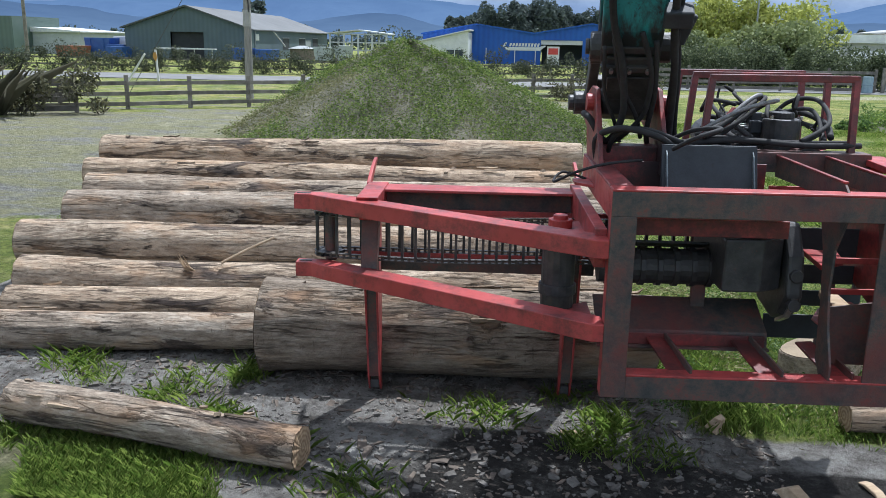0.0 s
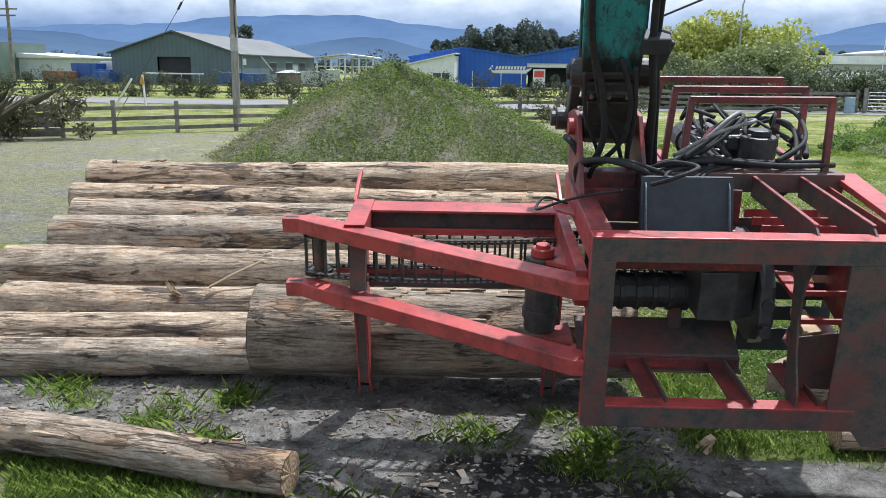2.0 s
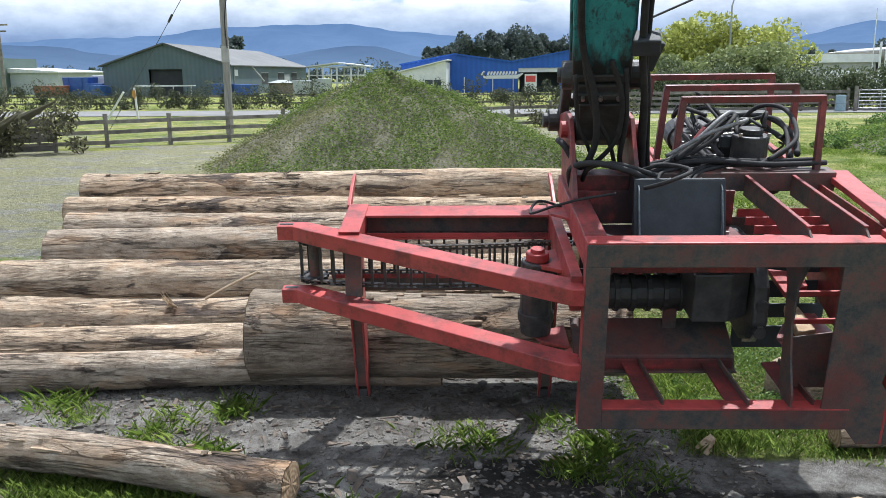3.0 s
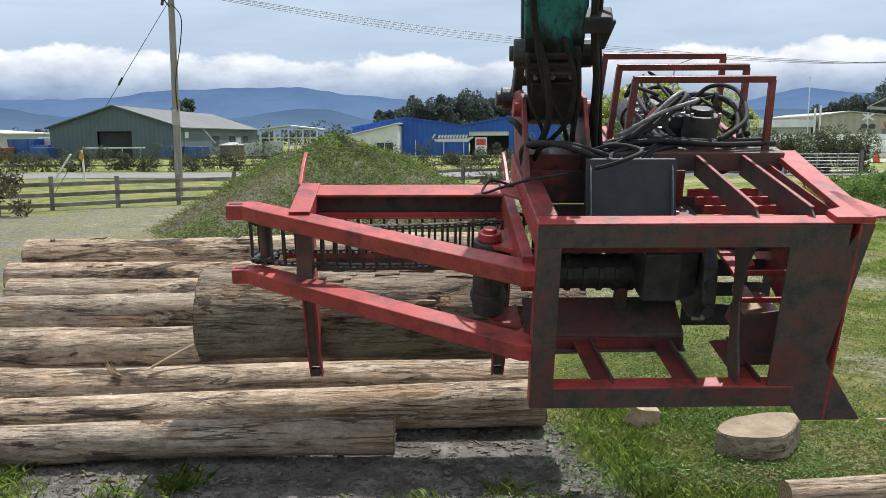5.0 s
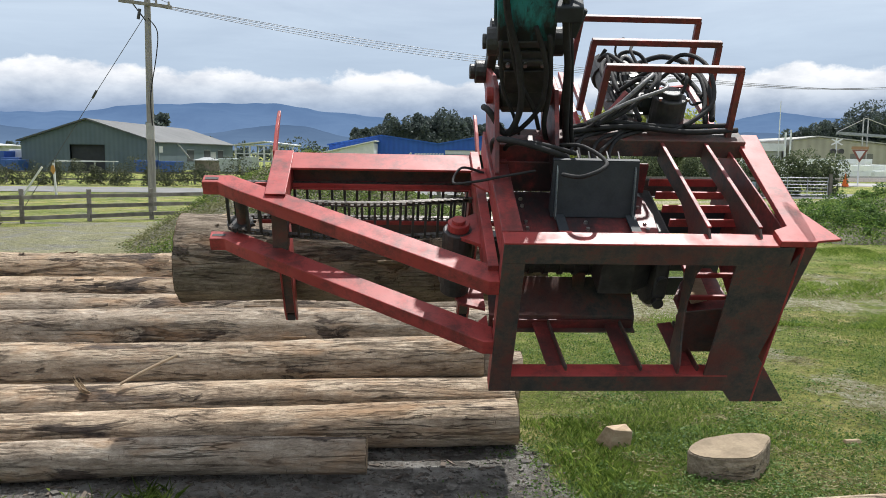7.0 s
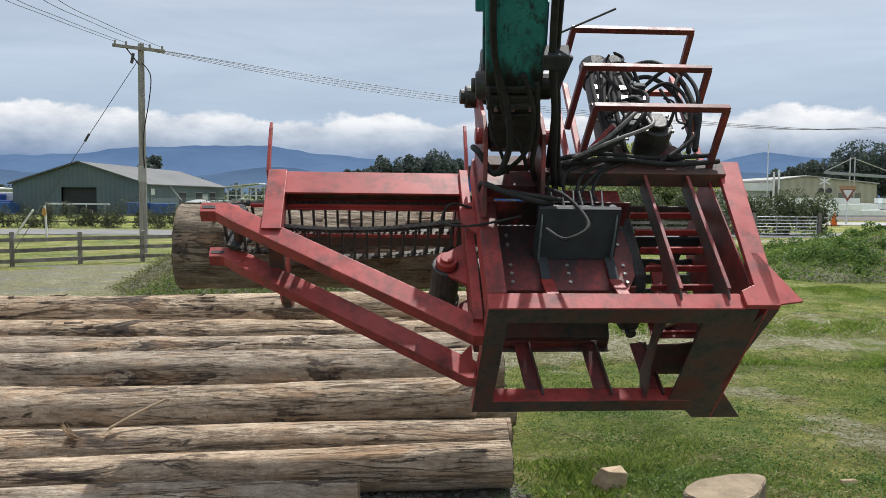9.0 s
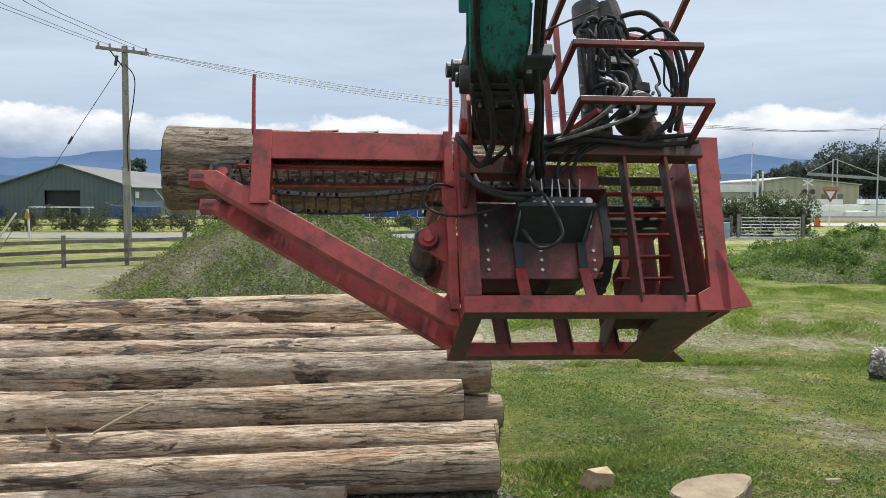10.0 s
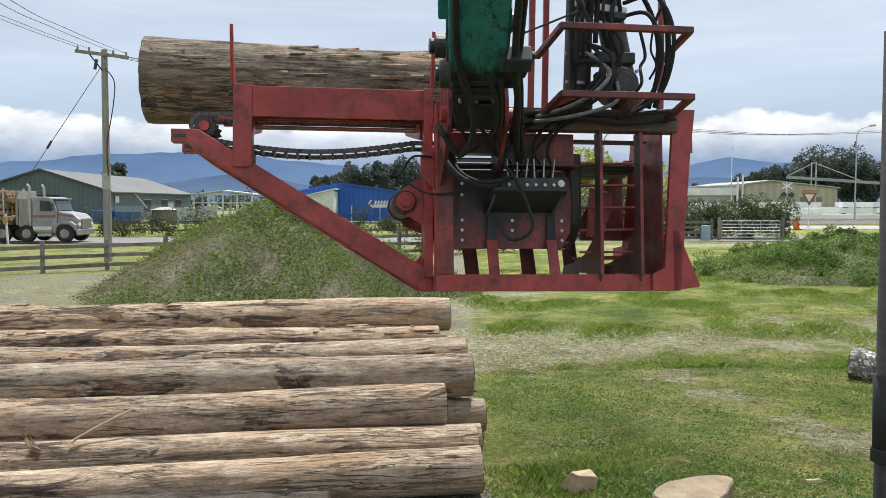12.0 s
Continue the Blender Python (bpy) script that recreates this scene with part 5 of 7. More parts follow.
    add_box(link, -0.032, 0.032, 0.008, 0.014, -0.014, 0.014)
    add_rod(link, (0, -0.016, 0), (0, 0.016, 0), 0.010, seg=8)
    first = part("chain_link", link, CHAIN, h, "oiled steel chain link")
    first_flight = None
    total = 0
    path = []
    for i in range(56):
        path.append((-1.58 + 2.30 * i / 55, 1.252, 0.0))
    for i in range(56):
        x = 0.72 - 2.30 * i / 55
        path.append((x, 1.075 - 0.075 * math.sin(math.pi * min(1.0, max(0.0, (-0.12 - x) / 1.47))), 0.0))
    for i in range(4):
        a = radians(90 + 36 * (i + 1))
        path.append((-1.595 + 0.088 * math.cos(a), 1.165 + 0.088 * math.sin(a), a))
    for k, (x, z, a) in enumerate(path):
        for y0 in (0.386, 0.651):
            ob = first if total == 0 else new("chain_link", first.data)
            ob.parent = h
            ob.matrix_basis = pose(x, y0, z, 0, -math.degrees(a) + 90 if a else 0, 0)
            total += 1
        if k % 2 == 0:
            if first_flight is None:
                first_flight = part("flight", box(-0.008, 0.008, 0.40, 0.638, -0.006, 0.024), BLACK, h, "black chain flight")
                ob = first_flight
            else:
                ob = new("flight", first_flight.data)
                ob.parent = h
            ob.matrix_basis = pose(x, 0, z, 0, 180 if 56 <= k < 112 else 0, 0)
    for y0 in (0.37, 0.66):
        part("chain_rail", box(-1.50, 0.60, y0, y0 + 0.03, 1.224, 1.236), RED, h, "red chain rail", 0.002)
    part("chain_tray", box(-1.28, 0.10, 0.69, 0.78, 1.225, 1.235), GREASY, h, bevel=0.002)
    # feed motor on its bracket
    part("motor_flange", rod((-0.185, 0.285, 0.64), (-0.185, 0.335, 0.64), 0.068), RED, h, "red motor flange", 0.005)
    part("motor_boss", rod((-0.185, 0.262, 0.64), (-0.185, 0.29, 0.64), 0.042), RED, h, "red boss", 0.004)
    part("feed_motor", rod((-0.185, 0.335, 0.64), (-0.185, 0.80, 0.64), 0.095), BLACK, h, "black feed motor", 0.01)
    part("motor_bracket", plate([(-0.27, 0.62), (-0.22, 0.72), (0.0, 0.88), (0.0, 0.44), (-0.16, 0.54)], 1, 0.335, 0.36), RED, h, "red bracket plate", 0.003)
    part("motor_bracket", plate([(-0.20, 0.60), (0.0, 0.74), (0.0, 0.44), (-0.16, 0.50)], 1, 0.80, 0.82), RED, h, "red bracket plate", 0.003)
    part("motor_collar", rod((-0.185, 0.66, 0.64), (-0.185, 0.72, 0.64), 0.108), BLACK, h, bevel=0.004)
    part("gusset", plate([(0.0, 0.70), (-0.10, 0.80), (-0.10, 0.94), (0.0, 1.00)], 1, 0.10, 0.116), RED, h, "red gusset", 0.003)
    part("arm_root", box(-0.06, 0.0, 0.22, 0.42, 0.10, 1.44), RED, h, "red arm root", 0.004)
    return h


def tilt_link(head):
    """The forked link from the head's far pin up to the arm; it swings as the head tilts."""
    m = part("tilt_link", beam((-0.155, 0, 0), (-0.155, 0, 0.40), 0.06, 0.10), BLACK, head, "black tilt link", 0.01)
    part("link_arm", beam((0.155, 0, 0), (0.155, 0, 0.40), 0.06, 0.10), BLACK, m, bevel=0.01)
    part("link_bridge", box(-0.15, 0.15, -0.03, 0.03, 0.14, 0.22), BLACK, m, bevel=0.01)
    part("link_eye", rod((-0.19, 0, 0.40), (0.19, 0, 0.40), 0.06), BLACK, m, bevel=0.006)
    return m


def excavator_arm():
    a = thing("excavator_arm", "teal painted excavator dipper arm, chipped and oil-stained", "excavator arm")
    body = plate([(-0.09, 0.34), (-0.15, 0.60), (-0.20, 3.4), (0.30, 3.4), (0.22, 0.64), (0.09, 0.34)], 0, -0.165, 0.165)
    part("dipper", body, TEAL, a, "chipped teal box section", 0.012)
    part("dipper_nose", plate([(-0.11, 0.0), (-0.13, 0.42), (0.12, 0.42), (0.10, 0.0), (0.05, -0.09), (-0.05, -0.09)], 0, -0.135, 0.135), BLACK, a, "oil-black arm nose", 0.012)
    for s in (-1, 1):
        part("nose_link", plate([(-0.03, 0.44), (0.07, 0.44), (0.16, 0.20), (0.20, 0.02), (0.12, -0.02), (0.07, 0.12), (-0.04, 0.34)], 0, s * 0.112 - 0.016, s * 0.112 + 0.016), BLACK, a, "black link plate", 0.006)
    part("nose_cover", plate([(-0.125, 0.12), (-0.155, 0.30), (-0.140, 0.30), (-0.112, 0.12)], 0, -0.12, 0.12), BLACK, a, "oil-black cover plate", 0.006)
    part("cross_bar", box(-0.158, 0.158, -0.135, 0.06, 0.445, 0.49), BLACK, a, "black cross bar", 0.008)
    part("cross_bar", box(-0.158, 0.158, -0.15, 0.06, 0.33, 0.37), BLACK, a, "black cross bar", 0.008)
    for x in (-0.10, 0.0, 0.10):
        part("grease_fitting", rod((x, -0.15, 0.35), (x, -0.175, 0.35), 0.012, seg=8), STEEL, a, "bright grease fitting")
    part("spacer", rod((-0.12, 0.10, 0.20), (0.12, 0.10, 0.20), 0.035), BLACK, a, bevel=0.004)
    part("nose_boss", rod((-0.15, 0, 0), (0.15, 0, 0), 0.085), BLACK, a, bevel=0.008)
    for s in (-1, 1):
        part("guide_link", plate([(-0.05, 0.34), (-0.02, 0.44), (0.06, 0.46), (0.34, 0.70), (0.40, 0.66), (0.38, 0.60), (0.08, 0.36), (0.0, 0.30)], 0, s * 0.165 - 0.02, s * 0.165 + 0.02), BLACK, a, "black guide link", 0.008)
        part("guide_boss", rod((s * 0.135, 0.0, 0.40), (s * 0.225, 0.0, 0.40), 0.085), BLACK, a, "black guide pin boss", 0.01)
        part("guide_cap", rod((s * 0.225, 0.0, 0.40), (s * 0.25, 0.0, 0.40), 0.045), BLACK, a, bevel=0.006)
        part("side_bracket", plate([(-0.10, 0.62), (0.10, 0.66), (0.20, 1.0), (-0.06, 1.0)], 0, s * 0.173 - 0.007, s * 0.173 + 0.007), TEAL, a, bevel=0.004)
    part("bucket_cylinder", rod((0.0, 0.42, 0.68), (0.0, 0.50, 2.8), 0.075), BLACK, a, "black hydraulic cylinder", 0.006)
    part("cylinder_rod", rod((0.0, 0.38, 0.50), (0.0, 0.42, 0.70), 0.04), STEEL, a, "bright cylinder rod")
    part("lamp_bracket", plate([(-0.12, 0.98), (-0.04, 0.96), (0.06, 1.10), (-0.02, 1.24), (-0.10, 1.16)], 0, -0.22, -0.155), TEAL, a, "teal side bracket", 0.01)
    for i, pts in enumerate(([(-0.12, -0.19, 2.6), (-0.125, -0.19, 1.2), (-0.11, -0.17, 0.72), (-0.04, -0.20, 0.42), (-0.02, -0.24, 0.10), (-0.10, -0.24, -0.10), (-0.20, -0.16, 0.0), (-0.24, -0.06, -0.04)],
                             [(0.20, -0.16, 2.6), (0.20, -0.17, 1.3), (0.21, -0.16, 0.70), (0.25, -0.14, 0.30), (0.27, -0.10, -0.14), (0.30, -0.08, -0.40)],
                             [(0.24, -0.12, 2.6), (0.235, -0.12, 1.2), (0.235, -0.12, 0.6), (0.25, -0.10, 0.2), (0.24, -0.06, -0.2)],
                             [(0.21, -0.06, 2.5), (0.22, -0.07, 0.9), (0.27, -0.08, 0.35), (0.30, -0.08, -0.1), (0.33, -0.10, -0.34)])):
        hose("hose", pts, (0.020, 0.022, 0.019, 0.015)[i], a)
    for pts, r in (([(-0.10, -0.17, 0.60), (-0.04, -0.20, 0.30), (0.06, -0.20, 0.06), (0.10, -0.17, -0.12)], 0.013),
                   ([(0.05, -0.18, 0.62), (0.12, -0.20, 0.36), (0.10, -0.21, 0.10), (0.0, -0.20, -0.08), (-0.08, -0.18, -0.16)], 0.015),
                   ([(-0.14, -0.17, 0.52), (-0.13, -0.19, 0.24), (-0.06, -0.20, 0.02), (-0.02, -0.17, -0.16)], 0.011),
                   ([(0.13, -0.17, 0.56), (0.15, -0.19, 0.22), (0.13, -0.18, -0.06), (0.16, -0.14, -0.26)], 0.016)):
        hose("hose", pts, r, a)
    part("hose_clamp", box(0.15, 0.30, -0.21, -0.10, 0.66, 0.76), PLATE, a, "grey hose clamp", 0.01)
    part("hose_clamp", beam((0.25, -0.10, 0.50), (0.31, -0.06, 0.66), 0.06, 0.04), PLATE, a, "grey hose clamp", 0.01)
    part("grease_line", rod((0.25, -0.05, 0.80), (0.55, 0.0, 0.92), 0.006, seg=6), BLACK, a)
    return a


def held_log():
    """The stem lying on the processor's legs; it is lifted with the head."""
    bm, ends = log_body(2.82, 0.335, 0.30, 3.3, 0.015, 64, 72, 0.012)
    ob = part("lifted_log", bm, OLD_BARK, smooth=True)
    tagged(ob, "thick short pine log with torn bark, lifted by the processor", "log")
    for e in ends:
        part("cut_end", e, CUT, ob, "sawn end with growth rings")
    splinters(ob, 2.82, 0.325, 91, 40)
    return ob


LOG_IN_HEAD = pose(-2.20, 1.38, 1.775, 70, 0, 0)

# ---------------------------------------------------------------- fences, pole, wires
FENCE_A, FENCE_B = Vector((-25.0, 19.0, 0)), Vector((3.0, 41.0, 0))


def fence_run(name, p, q, gap, height, rails, label, mat_=None, rail_h=0.13):
    mat_ = mat_ or TIMBER
    p, q = Vector(p), Vector(q)
    f = thing(name, label, "fence", Matrix.Translation(p))
    d = q - p
    u = d.normalized()
    n = max(1, round(d.length / gap))
    step = d.length / n
    for i in range(n + 1):
        a = u * step * i
        tall = height + 0.10 * math.sin(i * 2.3) * 0.3
        part("post", beam(a + Vector((0, 0, -0.1)), a + Vector((0, 0, tall + 0.06)), 0.13, 0.13, u), mat_, f, bevel=0.008)
    side = Vector((-u.y, u.x, 0))
    for i in range(n):
        for k in range(rails):
            z = height * (k + 0.55) / rails - 0.03
            sag = 0.012 * math.sin(i * 1.7 + k)
            part("rail", beam(u * (step * i + 0.012) - side * 0.085 + Vector((0, 0, z + sag)), u * (step * (i + 1) - 0.012) - side * 0.085 + Vector((0, 0, z - sag)), rail_h, 0.04, side), mat_, f)
    return f


def fences():
    fence_run("post_and_rail_fence", FENCE_A, FENCE_B, 2.05, 1.02, 3, "dark weathered timber post and rail fence along the yard")
    fence_run("paddock_fence", (-60, 60, 0), (14, 62, 0), 3.6, 1.05, 2, "far dark timber fence beyond the road", None, 0.12)
    fence_run("slatted_fence", (-23.0, 19.4, 0), (-15.9, 25.0, 0), 1.6, 1.12, 4, "dark close-boarded timber fence behind flax plants", None, 0.17)
    fence_run("hedge_fence", (3.6, 50.5, 0), (16.6, 51.6, 0), 2.4, 1.25, 4, "dark timber fence below the hedge", None, 0.16)
    # farm gate
    galv = surf("galvanised_tube", (0.30, 0.32, 0.33), (0.48, 0.50, 0.51), 4, 0.45, 0.6, 0.1, 80)
    g = thing("farm_gate", "galvanised tube farm gate, closed", "gate", pose(17.1, 51.3, 0, 0, 0, 1))
    for z in (0.16, 0.36, 0.56, 0.76, 0.96, 1.16):
        part("bar", rod((0, 0, z), (3.6, 0, z), 0.024, seg=10), galv, g)
    for x in (0.0, 1.2, 2.4, 3.6):
        part("upright", rod((x, 0, 0.10), (x, 0, 1.20), 0.026, seg=10), galv, g)
    for x in (-0.16, 3.76):
        part("gate_post", beam((x, 0, -0.1), (x, 0, 1.4), 0.17, 0.17), TIMBER, g, "dark timber gate post")
    d = thing("drum", "pale blue plastic drum beside the gate", "drum", pose(16.0, 50.9, 0))
    part("shell", rod((0, 0, 0), (0, 0, 0.9), 0.29, 0.27), surf("pale_blue_plastic", (0.22, 0.32, 0.38), (0.32, 0.42, 0.47), 5, 0.5), d, bevel=0.02)
    part("rim", rod((0, 0, 0.40), (0, 0, 0.46), 0.305), surf("blue_plastic_rim", (0.2, 0.28, 0.34), (0.3, 0.38, 0.42)), d, bevel=0.01)


def power_pole():
    p = thing("power_pole", "grey wooden power pole with crossarm and stay wire", "utility pole", pose(-13.4, 33.4, 0))
    part("pole", rod((0, 0, -0.3), (0.03, 0, 8.35), 0.165, 0.12, 14), GREY_WOOD, p, "grey weathered pole")
    part("band", rod((0, 0, 2.85), (0.0, 0, 3.5), 0.168, 0.162, 14), surf("pale_pole_band", (0.34, 0.33, 0.31), (0.46, 0.45, 0.42), 4, 0.8), p, "pale sleeve")
    part("crossarm", beam((-1.05, -0.16, 8.28), (1.05, -0.16, 8.02), 0.13, 0.10), TIMBER, p, "dark crossarm", 0.01)
    part("brace", beam((-0.5, -0.16, 8.16), (0, -0.12, 7.5), 0.05, 0.012), BLACK, p)
    for x in (-0.95, -0.5, 0.45, 0.95):
        part("insulator", rod((x, -0.16, 8.18 - 0.13 * x), (x, -0.16, 8.36 - 0.13 * x), 0.05, 0.035, 10), GREY_WOOD, p)
    part("fuse", rod((-0.28, -0.2, 7.55), (-0.20, -0.2, 7.95), 0.06), BLACK, p, bevel=0.01)
    part("drop_lead", tube([(0.1, -0.15, 7.6), (0.45, -0.15, 7.1), (0.40, -0.15, 6.2), (0.12, -0.15, 4.6), (0.15, -0.14, 3.4)], 0.022, 6), RUBBER, p)
    w = thing("stay_wire", "thin steel stay wire from the power pole", "wire", pose(-13.4, 33.4, 0))
    part("strand", tube([(-0.1, 0, 7.7), (-2.9, 0.4, 3.95), (-5.8, 0.8, 0.0)], 0.013, 5), BLACK, w)
    part("strain_insulator", rod((-2.3, 0.33, 4.80), (-2.5, 0.36, 4.50), 0.05, seg=8), BLACK, w)
    for i, x in enumerate((-0.95, -0.5, 0.45, 0.95)):
        c = thing("power_line", "thin overhead power line", "power line", pose(-13.4 + x, 33.24, 8.30 - 0.13 * x), "power lines")
        part("conductor", tube([(0, 0, -0.12), (11.8, 5.4, -1.62 + 0.10 * i), (27.4, 12.5, -2.28 + 0.10 * i), (37.6, 17.1, -1.98 + 0.08 * i), (62, 28.3, 0.0 + 0.1 * i)], 0.011, 5), BLACK, c)
        part("back_span", tube([(0, 0, 0), (0.9, -7, -0.5), (1.9, -13.4, -0.8), (4, -28, -0.3)], 0.009, 5), BLACK, c)
    white = surf("white_marker_paint", (0.55, 0.55, 0.53), (0.78, 0.78, 0.76), 4, 0.7)
    m = thing("marker_post", "white marker post with a small orange sign", "post", pose(-21.6, 41.5, 0, 0, -3, 0))
    part("post", rod((0, 0, -0.2), (0, 0, 1.75), 0.055), white, m)
    part("sign", plate([(0.0, 1.15), (0.10, 1.35), (0.06, 1.62), (-0.10, 1.60), (-0.14, 1.35)], 1, -0.08, -0.066), surf("orange_sign", (0.42, 0.22, 0.05), (0.55, 0.30, 0.08), 6), m, "orange-brown marker sign")
    s = thing("leaning_post", "pale post leaning over the road verge", "post", pose(-22.2, 40.5, 0))
    part("post", beam((-0.75, 0, -0.1), (0.45, 0, 1.55), 0.08, 0.08), white, s)


# ---------------------------------------------------------------- buildings


def long_shed():
    wall = ribbed("green_cladding", (0.076, 0.110, 0.125), (0.104, 0.142, 0.158), 0.5, "X", 0.7)
    roof = ribbed("pale_roof_sheet", (0.085, 0.088, 0.088), (0.135, 0.138, 0.136), 1.0, "Y", 0.6, 0.1)
    dark = surf("shed_opening_shade", (0.018, 0.022, 0.025), (0.04, 0.045, 0.05), 1, 0.8)
    grey = surf("shed_trim", (0.26, 0.28, 0.28), (0.38, 0.40, 0.40), 1, 0.7)
    w, d, e, a = 14.3, 40.0, 3.6, 5.9
    s = thing("green_shed", "large grey-green corrugated steel shed with a gable end", "shed", pose(-50.4, 89.7, -0.2, 0, 0, 4.6))
    x0, x1 = 5.2, 9.0
    part("gable_wall", plate([(0, 0), (x0, 0), (x0, 3.2), (x1, 3.2), (x1, 0), (w, 0), (w, e), (w * 0.5, a), (0, e)], 1, 0, 0.12), wall, s)
    part("side_wall", box(w - 0.12, w, 0.13, d, 0, e - 0.02), wall, s)
    part("side_wall", box(0, 0.12, 0.13, d, 0, e - 0.02), wall, s)
    part("back_wall", plate([(0, 0), (w, 0), (w, e), (w * 0.5, a), (0, e)], 1, d - 0.12, d), wall, s)
    # near-black panel behind the opening stands for interior shade
    part("doorway", box(x0 + 0.01, x1 - 0.01, 0.5, 0.6, 0, 3.19), dark, s, "dark panel standing for the shade inside the open doorway")
    for sgn in (0, 1):
        xa, xb = (-0.35, w / 2) if not sgn else (w / 2, w + 0.35)
        za, zb = (e - 0.12, a + 0.03) if not sgn else (a + 0.03, e - 0.12)
        part("roof", plate([(xa, za), (xb, zb), (xb, zb + 0.12), (xa, za + 0.12)], 1, -0.35, d + 0.3), roof, s, "pale ribbed roof")
    part("barge_board", plate([(-0.4, e - 0.14), (w / 2, a + 0.02), (w + 0.4, e - 0.14), (w + 0.4, e + 0.03), (w / 2, a + 0.19), (-0.4, e + 0.03)], 1, -0.40, -0.352), surf("dark_barge", (0.06, 0.07, 0.07), (0.1, 0.11, 0.11)), s)
    for y0 in (13.5, 22.0, 30.0):
        win = part("window", box(w + 0.002, w + 0.03, y0, y0 + 3.2, 1.3, 2.7), dark, s, "dark shed window")
        part("window_frame", box(w + 0.03, w + 0.06, y0 - 0.1, y0 + 3.3, 2.7, 2.8), grey, win)
    part("door", box(w + 0.002, w + 0.05, 25.5, 28.6, 0, 2.5), grey, s, "grey side door")
    part("downpipe", rod((w + 0.08, 1.6, 0), (w + 0.08, 1.6, e - 0.2), 0.06, seg=8), grey, s)
    part("sign_board", box(w + 0.01, w + 0.05, 1.9, 3.2, 2.4, 3.1), surf("white_board", (0.6, 0.6, 0.58), (0.75, 0.75, 0.74)), s, "small white notice board")
    part("flue", beam((w + 0.1, 9.0, 3.5), (w + 1.1, 10.6, 1.7), 0.14, 0.14), grey, s)
    t = thing("water_tank", "low brown roofed tank beside the shed", "tank", pose(-33.9, 102.0, -0.2))
    part("shell", rod((0, 0, 0), (0, 0, 1.5), 1.5, seg=20), surf("brown_tank", (0.16, 0.13, 0.11), (0.24, 0.2, 0.17)), t)
    part("lid", rod((0, 0, 1.5), (0, 0, 1.85), 1.75, 0.4, 20), grey, t)
    # trolley rack of pale rails in front of the doorway
    r = thing("rail_rack", "low rack stacked with pale aluminium lengths", "rack", pose(-40.6, 84.0, -0.1, 0, 0, 4))
    for k in range(3):
        part("length", beam((-3.2, 0.25 * k, 1.32 + 0.1 * (k % 2)), (3.2, 0.25 * k, 1.36), 0.10, 0.12), surf("pale_aluminium", (0.5, 0.52, 0.53), (0.72, 0.73, 0.73)), r)
    for x in (-2.8, -0.9, 0.9, 2.8):
        part("leg", beam((x, 0.25, 0), (x, 0.25, 1.3), 0.09, 0.09), grey, r)


def canopy():
    white = surf("white_steel", (0.50, 0.52, 0.53), (0.70, 0.72, 0.72), 2, 0.6)
    c = thing("open_canopy", "white steel frame of an open canopy", "canopy", pose(-36.3, 122, -0.2, 0, 0, 2))
    for x in (0, 2.1, 4.2, 6.3, 8.4):
        for y in (0, 5):
            part("column", beam((x, y, 0), (x, y, 3.5), 0.24, 0.24), white, c)
    for z in (1.2, 2.3, 3.5):
        part("girt", beam((0, 0, z), (8.4, 0, z), 0.16, 0.10), white, c)
        part("girt", beam((0, 5, z), (8.4, 5, z), 0.16, 0.10), white, c)
    part("roof", plate([(-0.3, 3.5), (4.2, 4.0), (8.7, 3.5), (8.7, 3.66), (4.2, 4.16), (-0.3, 3.66)], 1, -0.4, 5.4), white, c, "thin pale roof")


